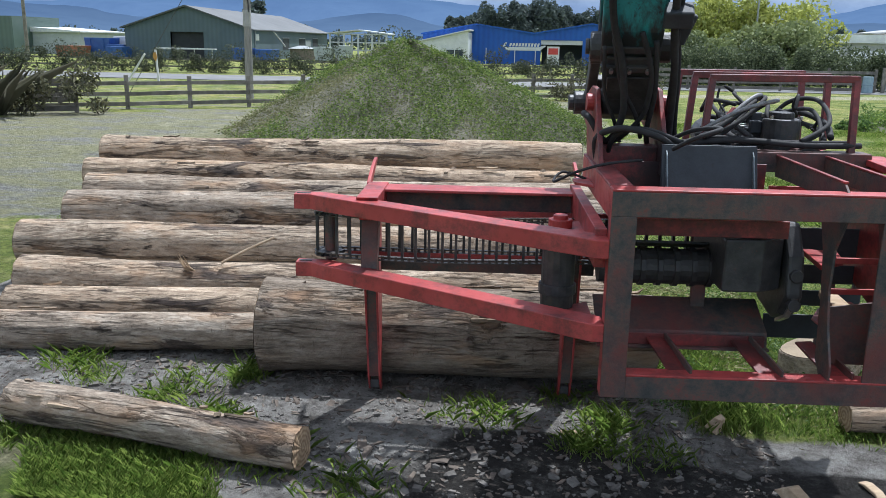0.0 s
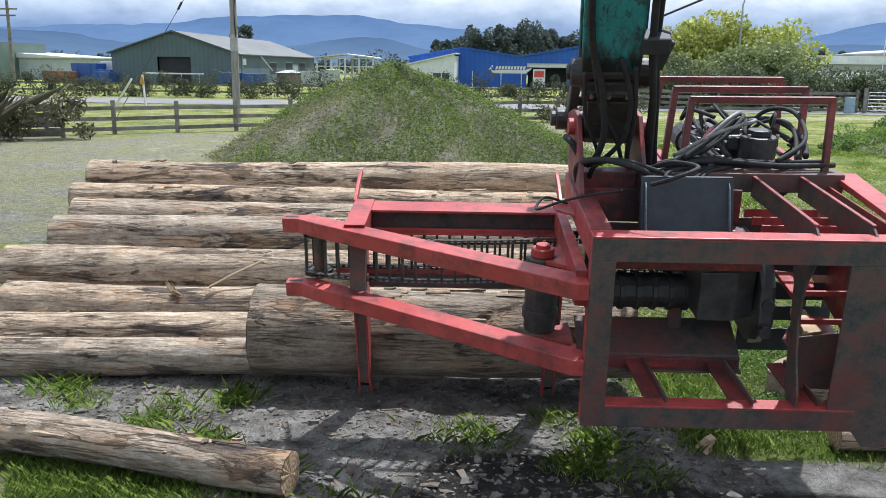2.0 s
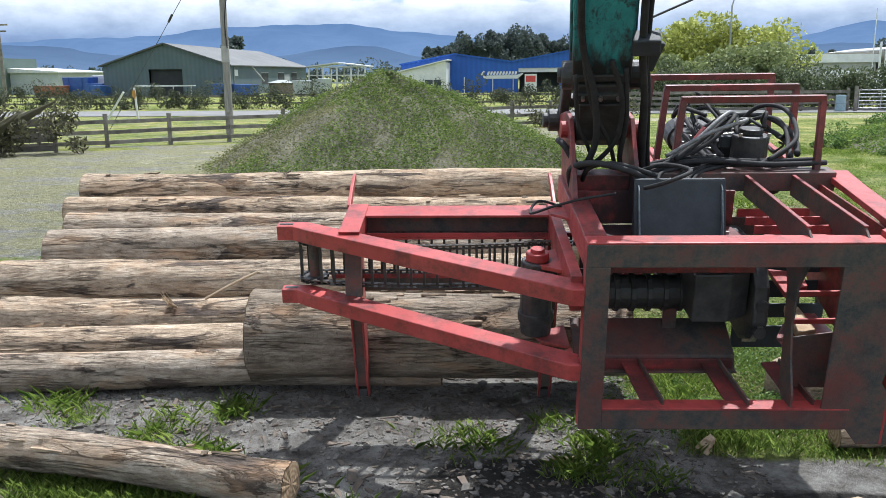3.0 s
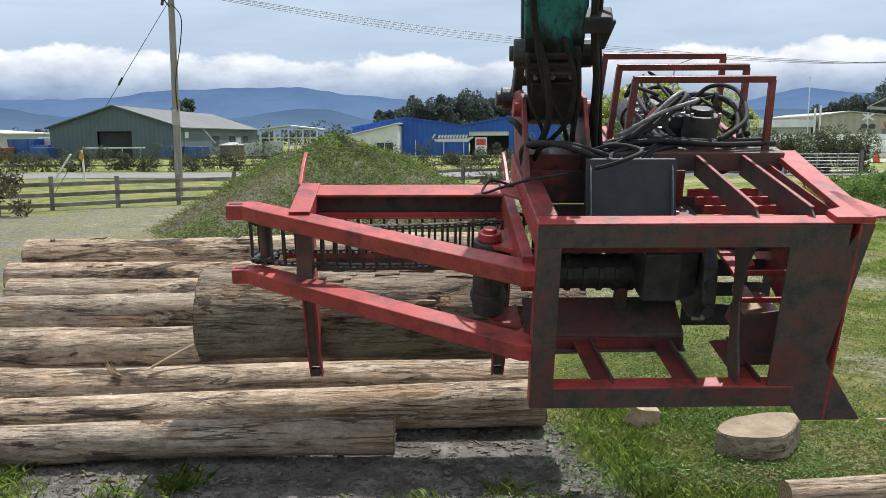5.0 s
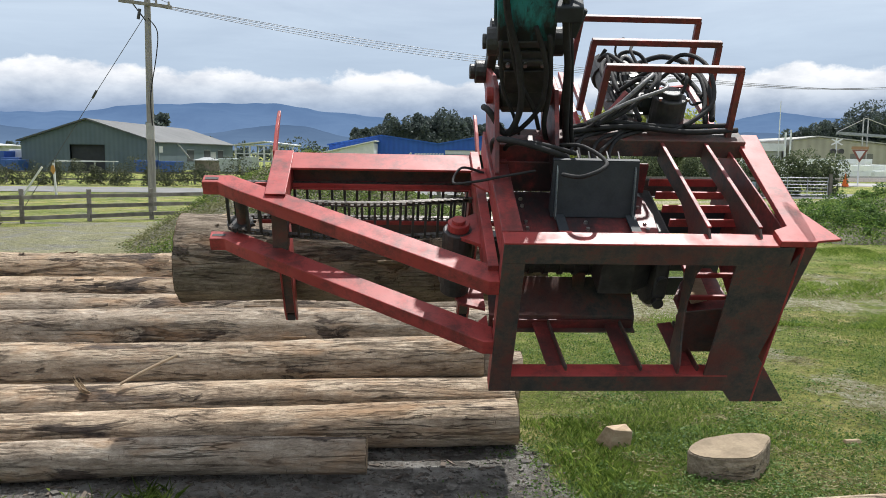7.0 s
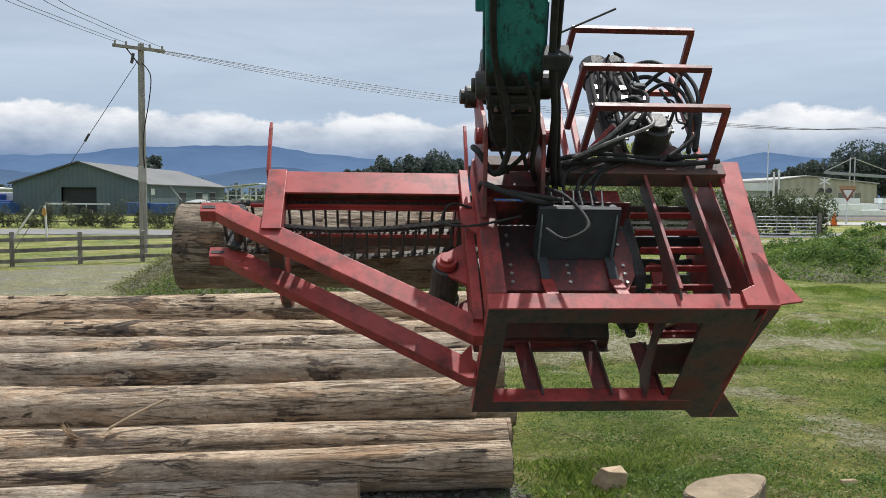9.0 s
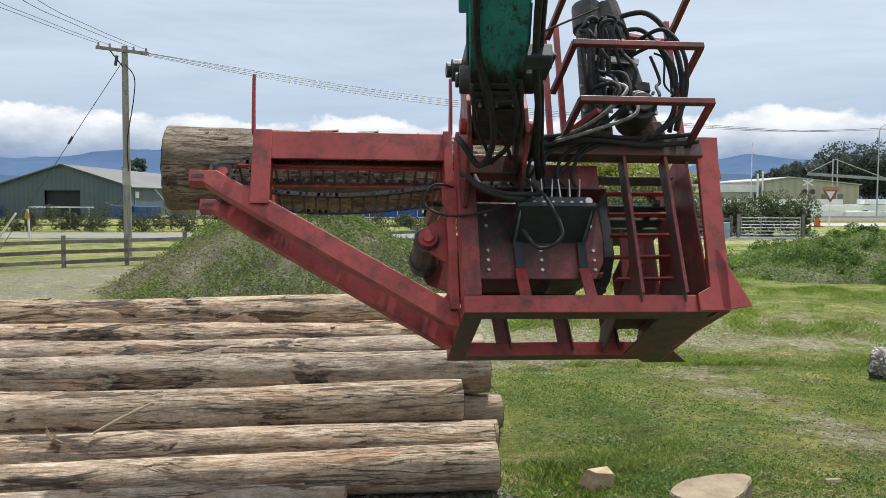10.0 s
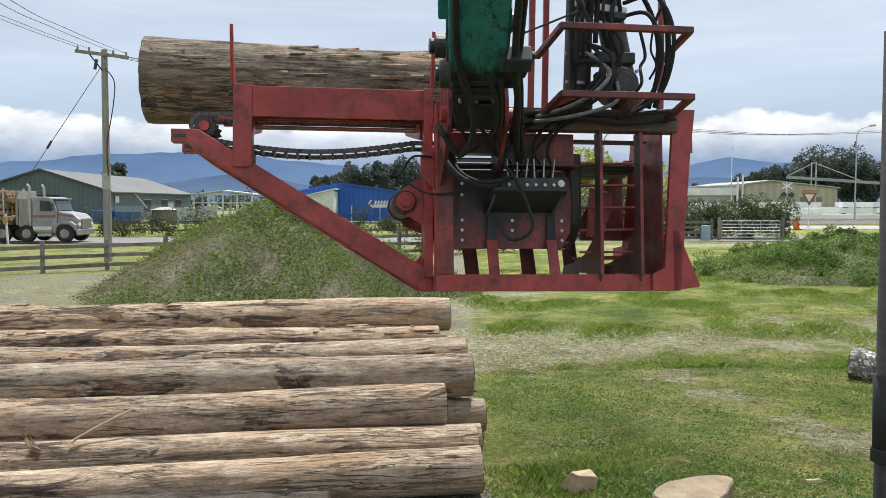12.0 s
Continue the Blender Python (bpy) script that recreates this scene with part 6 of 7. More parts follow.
def blue_warehouse():
    blue = ribbed("blue_cladding", (0.010, 0.075, 0.36), (0.016, 0.105, 0.46), 0.6, "X", 0.55)
    white = surf("white_wall_paint", (0.58, 0.60, 0.60), (0.74, 0.75, 0.75), 1.5, 0.7, 0, 0.15, 20)
    glass = surf("dark_window_glass", (0.03, 0.04, 0.05), (0.07, 0.085, 0.10), 1, 0.15)
    dark = surf("warehouse_opening_shade", (0.03, 0.04, 0.05), (0.06, 0.07, 0.08), 1, 0.8)
    b = thing("blue_warehouse", "bright blue corrugated warehouse with twin gables and white office", "warehouse", pose(-18.6, 101, -0.1))
    part("front_wall", plate([(0, 0), (14.0, 0), (14.0, 2.9), (18.8, 2.9), (18.8, 0), (26, 0), (26, 3.5), (19.8, 4.75), (13.2, 3.6), (6.4, 4.55), (0, 3.4)], 1, 0, 0.15), blue, b)
    # dark panel set back in the opening paints the unlit interior
    part("doorway", box(14.01, 18.79, 3.0, 3.1, 0, 2.89), dark, b, "dark panel painted as the open doorway's inner shade")
    part("door_lining", box(14.01, 18.79, 0.16, 0.4, 2.4, 2.89), white, b)
    part("side_wall", box(0, 0.15, 0.16, 24, 0, 3.35), blue, b)
    part("side_wall", box(25.85, 26, 0.16, 24, 0, 3.4), blue, b)
    for x0, z0, x1, z1 in ((-0.2, 3.35, 6.4, 4.52), (6.4, 4.52, 13.2, 3.57), (13.2, 3.57, 19.8, 4.72), (19.8, 4.72, 26.2, 3.4)):
        part("roof", plate([(x0, z0), (x1, z1), (x1, z1 + 0.16), (x0, z0 + 0.16)], 1, -0.2, 24), blue, b, "blue ribbed roof")
    # sign: a white winged bar with lettering reduced to short bars
    sign = part("sign", plate([(9.9, 1.78), (10.1, 1.68), (13.9, 1.68), (14.6, 2.22), (14.5, 2.30), (14.2, 2.26), (13.8, 2.08), (9.8, 2.06)], 1, -0.06, -0.03), white, b, "white winged sign with slanted letter shapes")
    for i in range(10):
        x = 10.3 + 0.36 * i
        part("letter_shape", plate([(x, 2.14), (x + 0.24, 2.14), (x + 0.34, 2.52), (x + 0.10, 2.52)], 1, -0.06, -0.03), white, sign)
    part("emblem", plate([(9.55, 2.1), (9.8, 2.1), (10.05, 2.55), (9.9, 2.62), (9.7, 2.4)], 1, -0.06, -0.03), white, sign)
    for x in (7.6, 11.0, 13.4):
        part("downpipe", rod((x, -0.1, 0), (x, -0.1, 1.9), 0.05, seg=8), white, b)
    part("stand", box(14.8, 16.2, -1.2, -1.0, 0, 2.2), white, b, "white poster stand")
    part("poster", box(14.95, 16.05, -1.24, -1.2, 1.3, 2.0), surf("red_poster", (0.5, 0.05, 0.05), (0.6, 0.1, 0.09)), b, "red poster panel")
    o = thing("white_office", "white lean-to office with two windows beside the blue warehouse", "office", pose(-19.2, 97.2, -0.1))
    part("front_wall", plate([(0, 0), (6.5, 0), (6.5, 3.75), (0, 2.3)], 1, 0, 0.15), white, o)
    part("side_wall", box(6.35, 6.5, 0.16, 3.9, 0, 3.6), white, o)
    part("side_wall", box(0, 0.15, 0.16, 3.9, 0, 2.25), white, o)
    part("roof", plate([(-0.3, 2.25), (6.7, 3.82), (6.7, 3.95), (-0.3, 2.38)], 1, -0.3, 4), white, o, "pale sloping roof")
    for x0, x1 in ((1.5, 2.9), (4.0, 6.0)):
        win = part("window", box(x0, x1, -0.03, -0.005, 0.55, 1.65), glass, o, "dark window")
        for x in (x0, (x0 + x1) / 2, x1):
            part("window_frame", box(x - 0.04, x + 0.04, -0.06, -0.032, 0.5, 1.7), white, win)


def far_right():
    tan = ribbed("tan_cladding", (0.34, 0.325, 0.26), (0.44, 0.42, 0.34), 1.2, "X", 0.7)
    white = surf("white_roof_sheet", (0.58, 0.60, 0.62), (0.80, 0.82, 0.83), 0.6, 0.6)
    b = thing("tan_factory", "long low tan factory with a shallow roof", "factory", pose(49.0, 136, -0.2))
    part("wall", plate([(0, 0), (15, 0), (15, 4.6), (4, 5.75), (0, 5.2)], 1, 0, 30), tan, b)
    part("roof", plate([(-0.3, 5.2), (4, 5.80), (15.3, 4.62), (15.3, 4.80), (4, 5.98), (-0.3, 5.38)], 1, -0.4, 30.4), surf("factory_roof", (0.3, 0.3, 0.28), (0.42, 0.42, 0.4)), b)
    part("door", box(9, 12.5, -0.06, -0.01, 0, 3.2), surf("factory_door", (0.16, 0.16, 0.14), (0.2, 0.2, 0.18)), b)
    c = thing("conveyor_bridge", "grey inclined conveyor bridge on a lattice mast", "conveyor", pose(60, 128, 0))
    part("girder", beam((-7.5, 0, 6.0), (6.5, 0, 5.1), 0.42, 0.8), surf("grey_girder", (0.2, 0.22, 0.23), (0.32, 0.34, 0.35)), c)
    for x in (-3.8, -3.1):
        part("mast", beam((x, 0, 0), (x, 0, 8.3), 0.14, 0.14), STEEL, c)
    part("stay", rod((-3.4, 0, 8.2), (-7.4, 0, 6.2), 0.06, seg=6), STEEL, c)
    part("stay", rod((-3.4, 0, 8.2), (4.0, 0, 5.4), 0.06, seg=6), STEEL, c)
    w = thing("white_shed", "long low white-roofed shed behind the hedge", "shed", pose(18, 138, -0.2))
    part("wall", box(0, 30, 0, 18, 0, 3.6), surf("white_shed_wall", (0.34, 0.35, 0.34), (0.44, 0.45, 0.44), 0.8), w)
    part("roof", plate([(-0.5, 3.5), (30.5, 3.5), (30.5, 4.7), (-0.5, 4.9)], 1, -0.5, 18.5), white, w, "white roof")
    for i, x in enumerate((29.6, 30.6, 31.4)):
        ch = thing("steel_stack", "thin pale steel chimney stack", "chimney", pose(x + 16.5, 134, 0), "chimney stacks")
        part("flue", rod((0, 0, 0), (0, 0, (11.0, 6.2, 6.6)[i]), (0.07, 0.16, 0.14)[i], seg=10), white, ch)
    # packs of wrapped timber
    wrap = surf("white_pack_wrap", (0.74, 0.77, 0.80), (0.90, 0.92, 0.93), 1.2, 0.45, vary=0.3)
    strap = surf("pack_bearer", (0.1, 0.09, 0.08), (0.2, 0.18, 0.15))
    me = None
    rng = random.Random(3)
    for i in range(64):
        row, col = divmod(i, 16)
        for lv in range(rng.choice((1, 2, 2, 3))):
            z = 0.74 * lv
            p = thing("timber_pack", "white-wrapped pack of sawn timber in the yard", "timber pack", pose(31.0 + col * 4.4 + rng.uniform(-0.3, 0.3), 103 + row * 5.0, z, 0, 0, rng.uniform(-3, 3)), "timber packs")
            if me is None:
                first = part("wrapped_pack", box(-1.95, 1.95, -0.6, 0.6, 0.10, 0.74), wrap, p, bevel=0.04)
                under = part("bearer", box(-1.4, -1.28, -0.6, 0.6, 0.0, 0.10), strap, p)
                me = (first.data, under.data)
            else:
                for nm, dt in zip(("wrapped_pack", "bearer"), me):
                    o = new(nm, dt)
                    o.parent = p
    # road signs, crossing signal and lamp column
    s = thing("give_way_sign", "red-bordered white give way sign on a post", "road sign", pose(33.2, 76, 0))
    part("post", rod((0, 0, -0.1), (0, 0, 3.1), 0.06, seg=10), white, s)
    part("plate", plate([(0, 1.95), (0.70, 3.1), (-0.70, 3.1)], 1, -0.09, -0.07), surf("sign_red", (0.22, 0.08, 0.06), (0.28, 0.11, 0.09)), s, "red triangular border")
    part("face", plate([(0, 2.28), (0.42, 2.98), (-0.42, 2.98)], 1, -0.10, -0.092), white, s, "white face")
    part("cap_board", box(-0.75, 0.75, -0.10, -0.07, 3.12, 3.38), surf("sign_tan", (0.35, 0.2, 0.1), (0.4, 0.25, 0.14)), s)
    x = thing("crossing_signal", "railway crossing signal with crossed boards and twin lamps", "railway signal", pose(32.8, 80, 0))
    part("mast", rod((0, 0, 0), (0, 0, 4.2), 0.06, seg=10), white, x)
    part("board", beam((-0.5, -0.1, 3.55), (0.5, -0.1, 4.10), 0.12, 0.03), white, x)
    part("board", beam((-0.5, -0.13, 4.10), (0.5, -0.13, 3.55), 0.12, 0.03), white, x)
    for dx in (-0.45, 0.45):
        part("lamp_hood", rod((dx * 0.8, -0.05, 2.95), (dx * 0.8, -0.3, 2.95), 0.27, seg=14), BLACK, x, "black lamp hood")
    for i, xx in enumerate((49.2, 70.0)):
        l = thing("street_lamp", "tall grey street lamp with a curved outreach", "street lamp", pose(xx, 100 + 6 * i, 0), "street lamps")
        part("column", rod((0, 0, 0), (0, 0, 10.2), 0.10, 0.06, 10), LAMP_GREY, l)
        part("outreach", tube([(0, 0, 10.1), (0.3, 0, 10.8), (1.6, 0, 11.3)], 0.05, 6), LAMP_GREY, l)
        part("lantern", beam((1.5, 0, 11.28), (2.2, 0, 11.36), 0.22, 0.12), STEEL, l)
    l = copy_thing(l, pose(12.6, 66, -3.2))
    cone = thing("traffic_cone", "orange traffic cone on the verge", "traffic cone", pose(29.6, 70, 0))
    part("body", rod((0, 0, 0.05), (0, 0, 1.1), 0.28, 0.05, 14), surf("cone_orange", (0.7, 0.12, 0.02), (0.8, 0.17, 0.03)), cone)
    part("foot", box(-0.35, 0.35, -0.35, 0.35, 0, 0.05), BLACK, cone)
    rail = thing("railway_track", "raised railway track across the road", "railway", pose(52, 88, 0, 0, 0, 4), kind="structure")
    part("ballast", plate([(-1.6, 0), (1.6, 0), (1.2, 0.35), (-1.2, 0.35)], 0, -26, 40), surf("ballast", (0.16, 0.14, 0.12), (0.28, 0.25, 0.22), 8), rail)
    for y in (-0.6, 0.6):
        part("rail", box(-26, 40, y - 0.04, y + 0.04, 0.35, 0.50), STEEL, rail)
    road = raw_mesh("side_road", [(28, 72, 0.0), (90, 70, 0.0), (90, 82, 0.0), (28, 80, 0.0)], [(0, 1, 2, 3)], surf("pale_side_road", (0.26, 0.255, 0.24), (0.36, 0.35, 0.335), 0.8))
    tagged(road, "pale sealed side road", "road", kind="structure")


def far_left():
    pale = surf("pale_shed_wall", (0.36, 0.40, 0.40), (0.48, 0.52, 0.52), 1, 0.7)
    w = thing("pale_shed", "low pale grey shed with a shallow roof", "shed", pose(-73.3, 104, -0.2, 0, 0, -4))
    part("wall", box(0, 9, 0, 10, 0, 3.0), pale, w)
    part("roof", plate([(-0.4, 3.0), (9.3, 3.0), (9.3, 3.15), (-0.4, 3.75)], 1, -0.4, 10.4), surf("pale_shed_roof", (0.5, 0.52, 0.53), (0.66, 0.68, 0.68)), w)
    g = thing("green_barn", "dark green barn wall at the yard's edge", "barn", pose(-84.5, 100, -0.2))
    part("wall", box(0, 13, 0, 10, 0, 4.9), ribbed("barn_green", (0.08, 0.12, 0.10), (0.11, 0.155, 0.13), 0.6), g)
    blue = surf("blue_container_paint", (0.02, 0.07, 0.26), (0.04, 0.11, 0.34), 1.5, 0.55)
    rust = surf("rusty_skip_paint", (0.24, 0.09, 0.05), (0.34, 0.14, 0.08), 2, 0.8)
    for x, y, lx, lz, mt, nm, lab in ((-54.6, 92, 3.0, 2.3, blue, "skip_bin", "tall blue steel skip bin"), (-51.8, 91, 1.8, 1.6, blue, "skip_bin", "small blue steel skip bin"), (-57.0, 90, 3.0, 1.4, rust, "skip_bin", "rusty brown steel skip bin"), (-50.2, 88, 1.6, 1.4, blue, "skip_bin", "small blue steel skip bin"),
                                      (-35.8, 88, 1.4, 1.5, blue, "skip_bin", "small blue steel skip bin"), (-33.4, 88.6, 1.6, 1.4, blue, "skip_bin", "small blue steel skip bin"), (-29.6, 97, 1.5, 1.7, pale, "cabinet", "pale grey yard cabinet"), (-27.6, 98, 1.2, 1.9, pale, "cabinet", "pale grey yard cabinet")):
        t = thing(nm, lab, "skip" if nm == "skip_bin" else "cabinet", pose(x, y, -0.1, 0, 0, -8), "yard bins")
        part("body", plate([(-lx / 2, 0.15), (lx / 2, 0.15), (lx / 2 + 0.25, lz), (-lx / 2 - 0.25, lz)], 1, -0.9, 0.9), mt, t, bevel=0.03)
        for k in (-0.3, 0.3):
            part("rib", box(lx * k - 0.06, lx * k + 0.06, -0.96, -0.91, 0.2, lz - 0.1), mt, t)
        part("skid", box(-lx / 2, lx / 2, -0.8, 0.8, 0.0, 0.15), BLACK, t)
    v = thing("parked_lorry", "white cab of a parked lorry behind the fence", "lorry", pose(-52.6, 94, -0.1))
    part("cab", plate([(-1.1, 0.5), (1.1, 0.5), (1.1, 1.6), (0.7, 2.5), (-1.1, 2.5)], 1, -1.1, 1.1), surf("white_cab", (0.6, 0.6, 0.6), (0.75, 0.75, 0.75)), v, bevel=0.06)
    part("windscreen", plate([(1.13, 1.55), (0.76, 2.4), (0.72, 2.4), (1.09, 1.55)], 1, -0.95, 0.95), BLACK, v)
    for y in (-0.95, 0.95):
        part("wheel", rod((0.3, y - 0.12, 0.45), (0.3, y + 0.12, 0.45), 0.45), BLACK, v)
    p = thing("old_power_pole", "brown power pole with a transformer bracket", "utility pole", pose(-53.0, 76, 0))
    part("pole", rod((0, 0, 0), (0, 0, 8.0), 0.2, 0.14, 10), TIMBER, p)
    part("crossarm", beam((-1.0, 0, 7.2), (1.0, 0, 7.2), 0.15, 0.12), TIMBER, p)
    part("crossarm", beam((-0.8, 0, 6.6), (0.8, 0, 6.6), 0.15, 0.12), TIMBER, p)
    road = raw_mesh("road", [(-120, 42.0, 0.0), (26, 50.0, 0.0), (26, 56.5, 0.0), (-120, 49.5, 0.0)], [(0, 1, 2, 3)], surf("grey_road_seal", (0.14, 0.14, 0.137), (0.21, 0.21, 0.205), 0.5, 0.9, 0, 0.3, 14))
    tagged(road, "grey sealed road beyond the fence", "road", kind="structure")


# ---------------------------------------------------------------- plants and hills


def bush_points(rng, n, cx, cy, cz, rx, ry, rz, blobs=9):
    c = rng.normal(size=(blobs, 3)) * 0.42
    c /= np.maximum(1, np.linalg.norm(c, axis=1))[:, None]
    k = rng.integers(0, blobs, n)
    d = rng.normal(size=(n, 3))
    d /= np.linalg.norm(d, axis=1)[:, None]
    p = c[k] + d * (0.30 + 0.24 * rng.uniform(0, 1, n) ** 0.5)[:, None] * (0.7 + 0.6 * ((k * 7) % 5) / 5)[:, None]
    return p * [rx, ry, rz] + [cx, cy, cz]


def tree(x, y, h, spread, leaf, size, n, seed, name, label, trunk=0.22, crown_from=0.25):
    rng = np.random.default_rng(seed)
    t = thing(name, label, "tree", pose(x, y, -0.1))
    bm = rod((0, 0, 0), (0.1, 0, h * 0.55), trunk, trunk * 0.55, 9)
    for i in range(8):
        a = 2.4 * i + seed
        z0 = h * (0.22 + 0.045 * i)
        add_rod(bm, (0.05, 0, z0), (spread * 0.62 * math.cos(a), spread * 0.62 * math.sin(a), z0 + h * (0.28 + 0.04 * (i % 3))), trunk * 0.4, trunk * 0.1, 6)
    part("trunk", bm, GREY_WOOD, t, "grey-brown trunk and limbs")
    zc = h * (1 + crown_from) / 2
    p = bush_points(rng, n, 0, 0, zc, spread, spread, h * (1 - crown_from) / 2, 16)
    f = flakes("crown", p, size, leaf, rng, slim=0.6)
    f.parent = t
    return t


def plants():
    spring = leafy("spring_leaves", (0.26, 0.30, 0.07), (0.56, 0.58, 0.17))
    olive = leafy("olive_leaves", (0.14, 0.18, 0.07), (0.30, 0.34, 0.15))
    hedge = leafy("hedge_leaves", (0.055, 0.080, 0.042), (0.21, 0.245, 0.130))
    # distance haze is painted into the needle colour: paler and bluer
    pine = leafy("hazy_pine_needles", (0.070, 0.092, 0.090), (0.115, 0.145, 0.130))
    for i, (x, y, h, s, lf) in enumerate(((9.0, 67, 6.4, 2.9, spring), (12.2, 69, 6.0, 2.6, spring), (15.6, 67, 5.9, 2.9, spring), (7.0, 71, 4.6, 2.4, spring), (11.0, 62, 3.8, 2.6, olive), (14.4, 61, 3.8, 2.8, olive), (8.0, 60, 3.2, 2.3, olive))):
        tree(x, y, h, s, lf, 0.34, 5200, 100 + i, "spring_tree" if lf is spring else "olive_bush", "broad tree in pale yellow-green spring leaf" if lf is spring else "dense olive-green bush under the trees", crown_from=0.18)
    rng = np.random.default_rng(17)
    pts = []
    for x in np.arange(3.5, 21.8, 0.7):
        pts.append(bush_points(rng, 1700, x, 53.8 + rng.uniform(-0.6, 0.6), 1.15, 1.1, 1.2, rng.uniform(1.15, 1.75), 7))
    tagged(flakes("hedge", np.concatenate(pts), 0.17, hedge, rng, slim=0.55), "rough dark evergreen hedge behind the gate", "hedge", kind="stuff")
    pts = []
    for x in np.arange(-62, 12.0, 0.8):
        y = 58 + 0.03 * x + rng.uniform(-0.5, 0.5)
        pts.append(bush_points(rng, 900, x, y, 0.62, 0.95, 0.7, rng.uniform(0.7, 1.25), 6))
    tagged(flakes("low_shrubs", np.concatenate(pts), 0.15, leafy("shrub_leaves", (0.040, 0.052, 0.034), (0.13, 0.145, 0.085)), rng, slim=0.4), "row of dark low shrubs beyond the road", "shrubs", kind="stuff")
    brush = leafy("brush_leaves", (0.05, 0.055, 0.03), (0.20, 0.19, 0.11))
    pts = [bush_points(rng, 700, x, y, z, r, r, r * 0.8, 6) for x, y, z, r in ((-7.8, 32.2, 0.7, 1.1), (-9.4, 31.6, 0.5, 0.8), (1.2, 38.6, 0.9, 1.3), (3.0, 40, 0.8, 1.2), (-0.6, 37.6, 0.7, 1.0), (-15.6, 24.6, 0.7, 0.9), (-16.6, 23.9, 0.7, 0.9))]
    tagged(flakes("brushwood", np.concatenate(pts), 0.22, brush, rng, slim=0.3), "scrubby brown-green brush along the fence", "brush", kind="stuff")
    flaxm = leafy("flax_leaves", (0.10, 0.10, 0.07), (0.34, 0.32, 0.25))
    for i, (x, y) in enumerate(((-17.6, 23.4), (-19.0, 22.4), (-20.4, 21.6))):
        f = thing("flax_plant", "clump of grey-brown flax with drooping sword leaves", "plant", pose(x, y, -0.05), "flax clumps")
        n = 150
        a = rng.uniform(0, 2 * np.pi, n)
        ob = blades("leaves", np.column_stack([0.25 * np.cos(a), 0.25 * np.sin(a), np.zeros(n)]), rng.uniform(0.9, 1.5, n), 0.05, flaxm, rng, 0.8)
        ob.parent = f
    pts = []
    for x in np.arange(-150, 60, 3.2):
        y = 205 + 8 * math.sin(x * 0.11) + rng.uniform(-4, 4)
        pts.append(bush_points(rng, 420, x, y, 2.0, 3.2, 3.0, rng.uniform(2.2, 4.2), 7))
    tagged(flakes("far_woods", np.concatenate(pts), 0.75, pine, rng, slim=0.6), "far belt of dark trees beyond the sheds", "woods", kind="stuff")
    # dark pines, singly
    k = 0
    for x0, x1, y, h0, h1, n in ((-36, 6, 262, 10.5, 14.5, 20), (106, 128, 300, 12, 15, 9), (128, 156, 300, 17, 22, 11), (60, 108, 330, 8, 11, 12), (-62, -54, 150, 6, 8, 3), (-25, -20, 150, 6, 8, 2), (150, 200, 280, 10, 16, 5)):
        for i in range(n):
            x = x0 + (x1 - x0) * (i + 0.5) / n + rng.uniform(-1.2, 1.2)
            h = rng.uniform(h0, h1) * (0.82 + 0.18 * math.sin(3.1 * (i + 0.5) / n))
            tree(x, y + rng.uniform(-6, 6), h, h * rng.uniform(0.26, 0.36), pine, 0.95, 4600, 300 + k, "pine_tree", "tall dark pine in the distance", 0.35, 0.12)
            k += 1


def hills():
    rng = np.random.default_rng(2)
    specs = (("mountain_range", 3600, distance_haze("far_mountain_haze_glow", (0.155, 0.245, 0.41), (0.085, 0.155, 0.30), 0, 230), 205, 40, 5, "far blue forested mountain range under cloud"),
             ("near_hills", 2700, distance_haze("near_hill_haze_glow", (0.13, 0.20, 0.32), (0.060, 0.105, 0.20), 0, 120), 92, 26, 9, "nearer blue-grey hills"))
    for name, dist, mt, top, rough, seed, label in specs:
        a = np.radians(np.linspace(-62, 62, 420))
        x, y = dist * np.sin(a), dist * np.cos(a)
        t = np.degrees(a)
        if name == "mountain_range":
            ridge = top * (0.60 + 0.40 * np.exp(-((t + 16) / 10) ** 2) + 0.10 * np.exp(-((t - 24) / 9) ** 2) + 0.20 * np.exp(-((t - 18.8) / 2.2) ** 2) - 0.25 * np.exp(-((t - 5) / 8) ** 2))
        else:
            ridge = top * (0.55 + 0.55 * np.exp(-((t + 36) / 7) ** 2) + 0.42 * np.exp(-((t + 13) / 4) ** 2) + 0.25 * np.exp(-((t - 17) / 4) ** 2) - 0.25 * np.exp(-((t + 2) / 6) ** 2))
        ridge = ridge + rough * 0.45 * lumps(t * 0.5, t * 0.1, seed, 5)
        verts, faces = [], []
        rows = 9
        for i in range(rows):
            s = i / (rows - 1)
            for j in range(len(a)):
                k = 1 - (1 - s) * 0.22 + 0.02 * math.sin(j * 0.21 + i)
                verts.append((x[j] * k, y[j] * k, ridge[j] * s ** 0.9 - 12 * (1 - s)))
        m = len(a)
        for i in range(rows - 1):
            for j in range(m - 1):
                faces.append((i * m + j, i * m + j + 1, (i + 1) * m + j + 1, (i + 1) * m + j))
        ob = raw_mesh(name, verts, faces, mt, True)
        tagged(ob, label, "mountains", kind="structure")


# ---------------------------------------------------------------- the passing truck, in its own space: nose at x = 0, wheels on z = 0


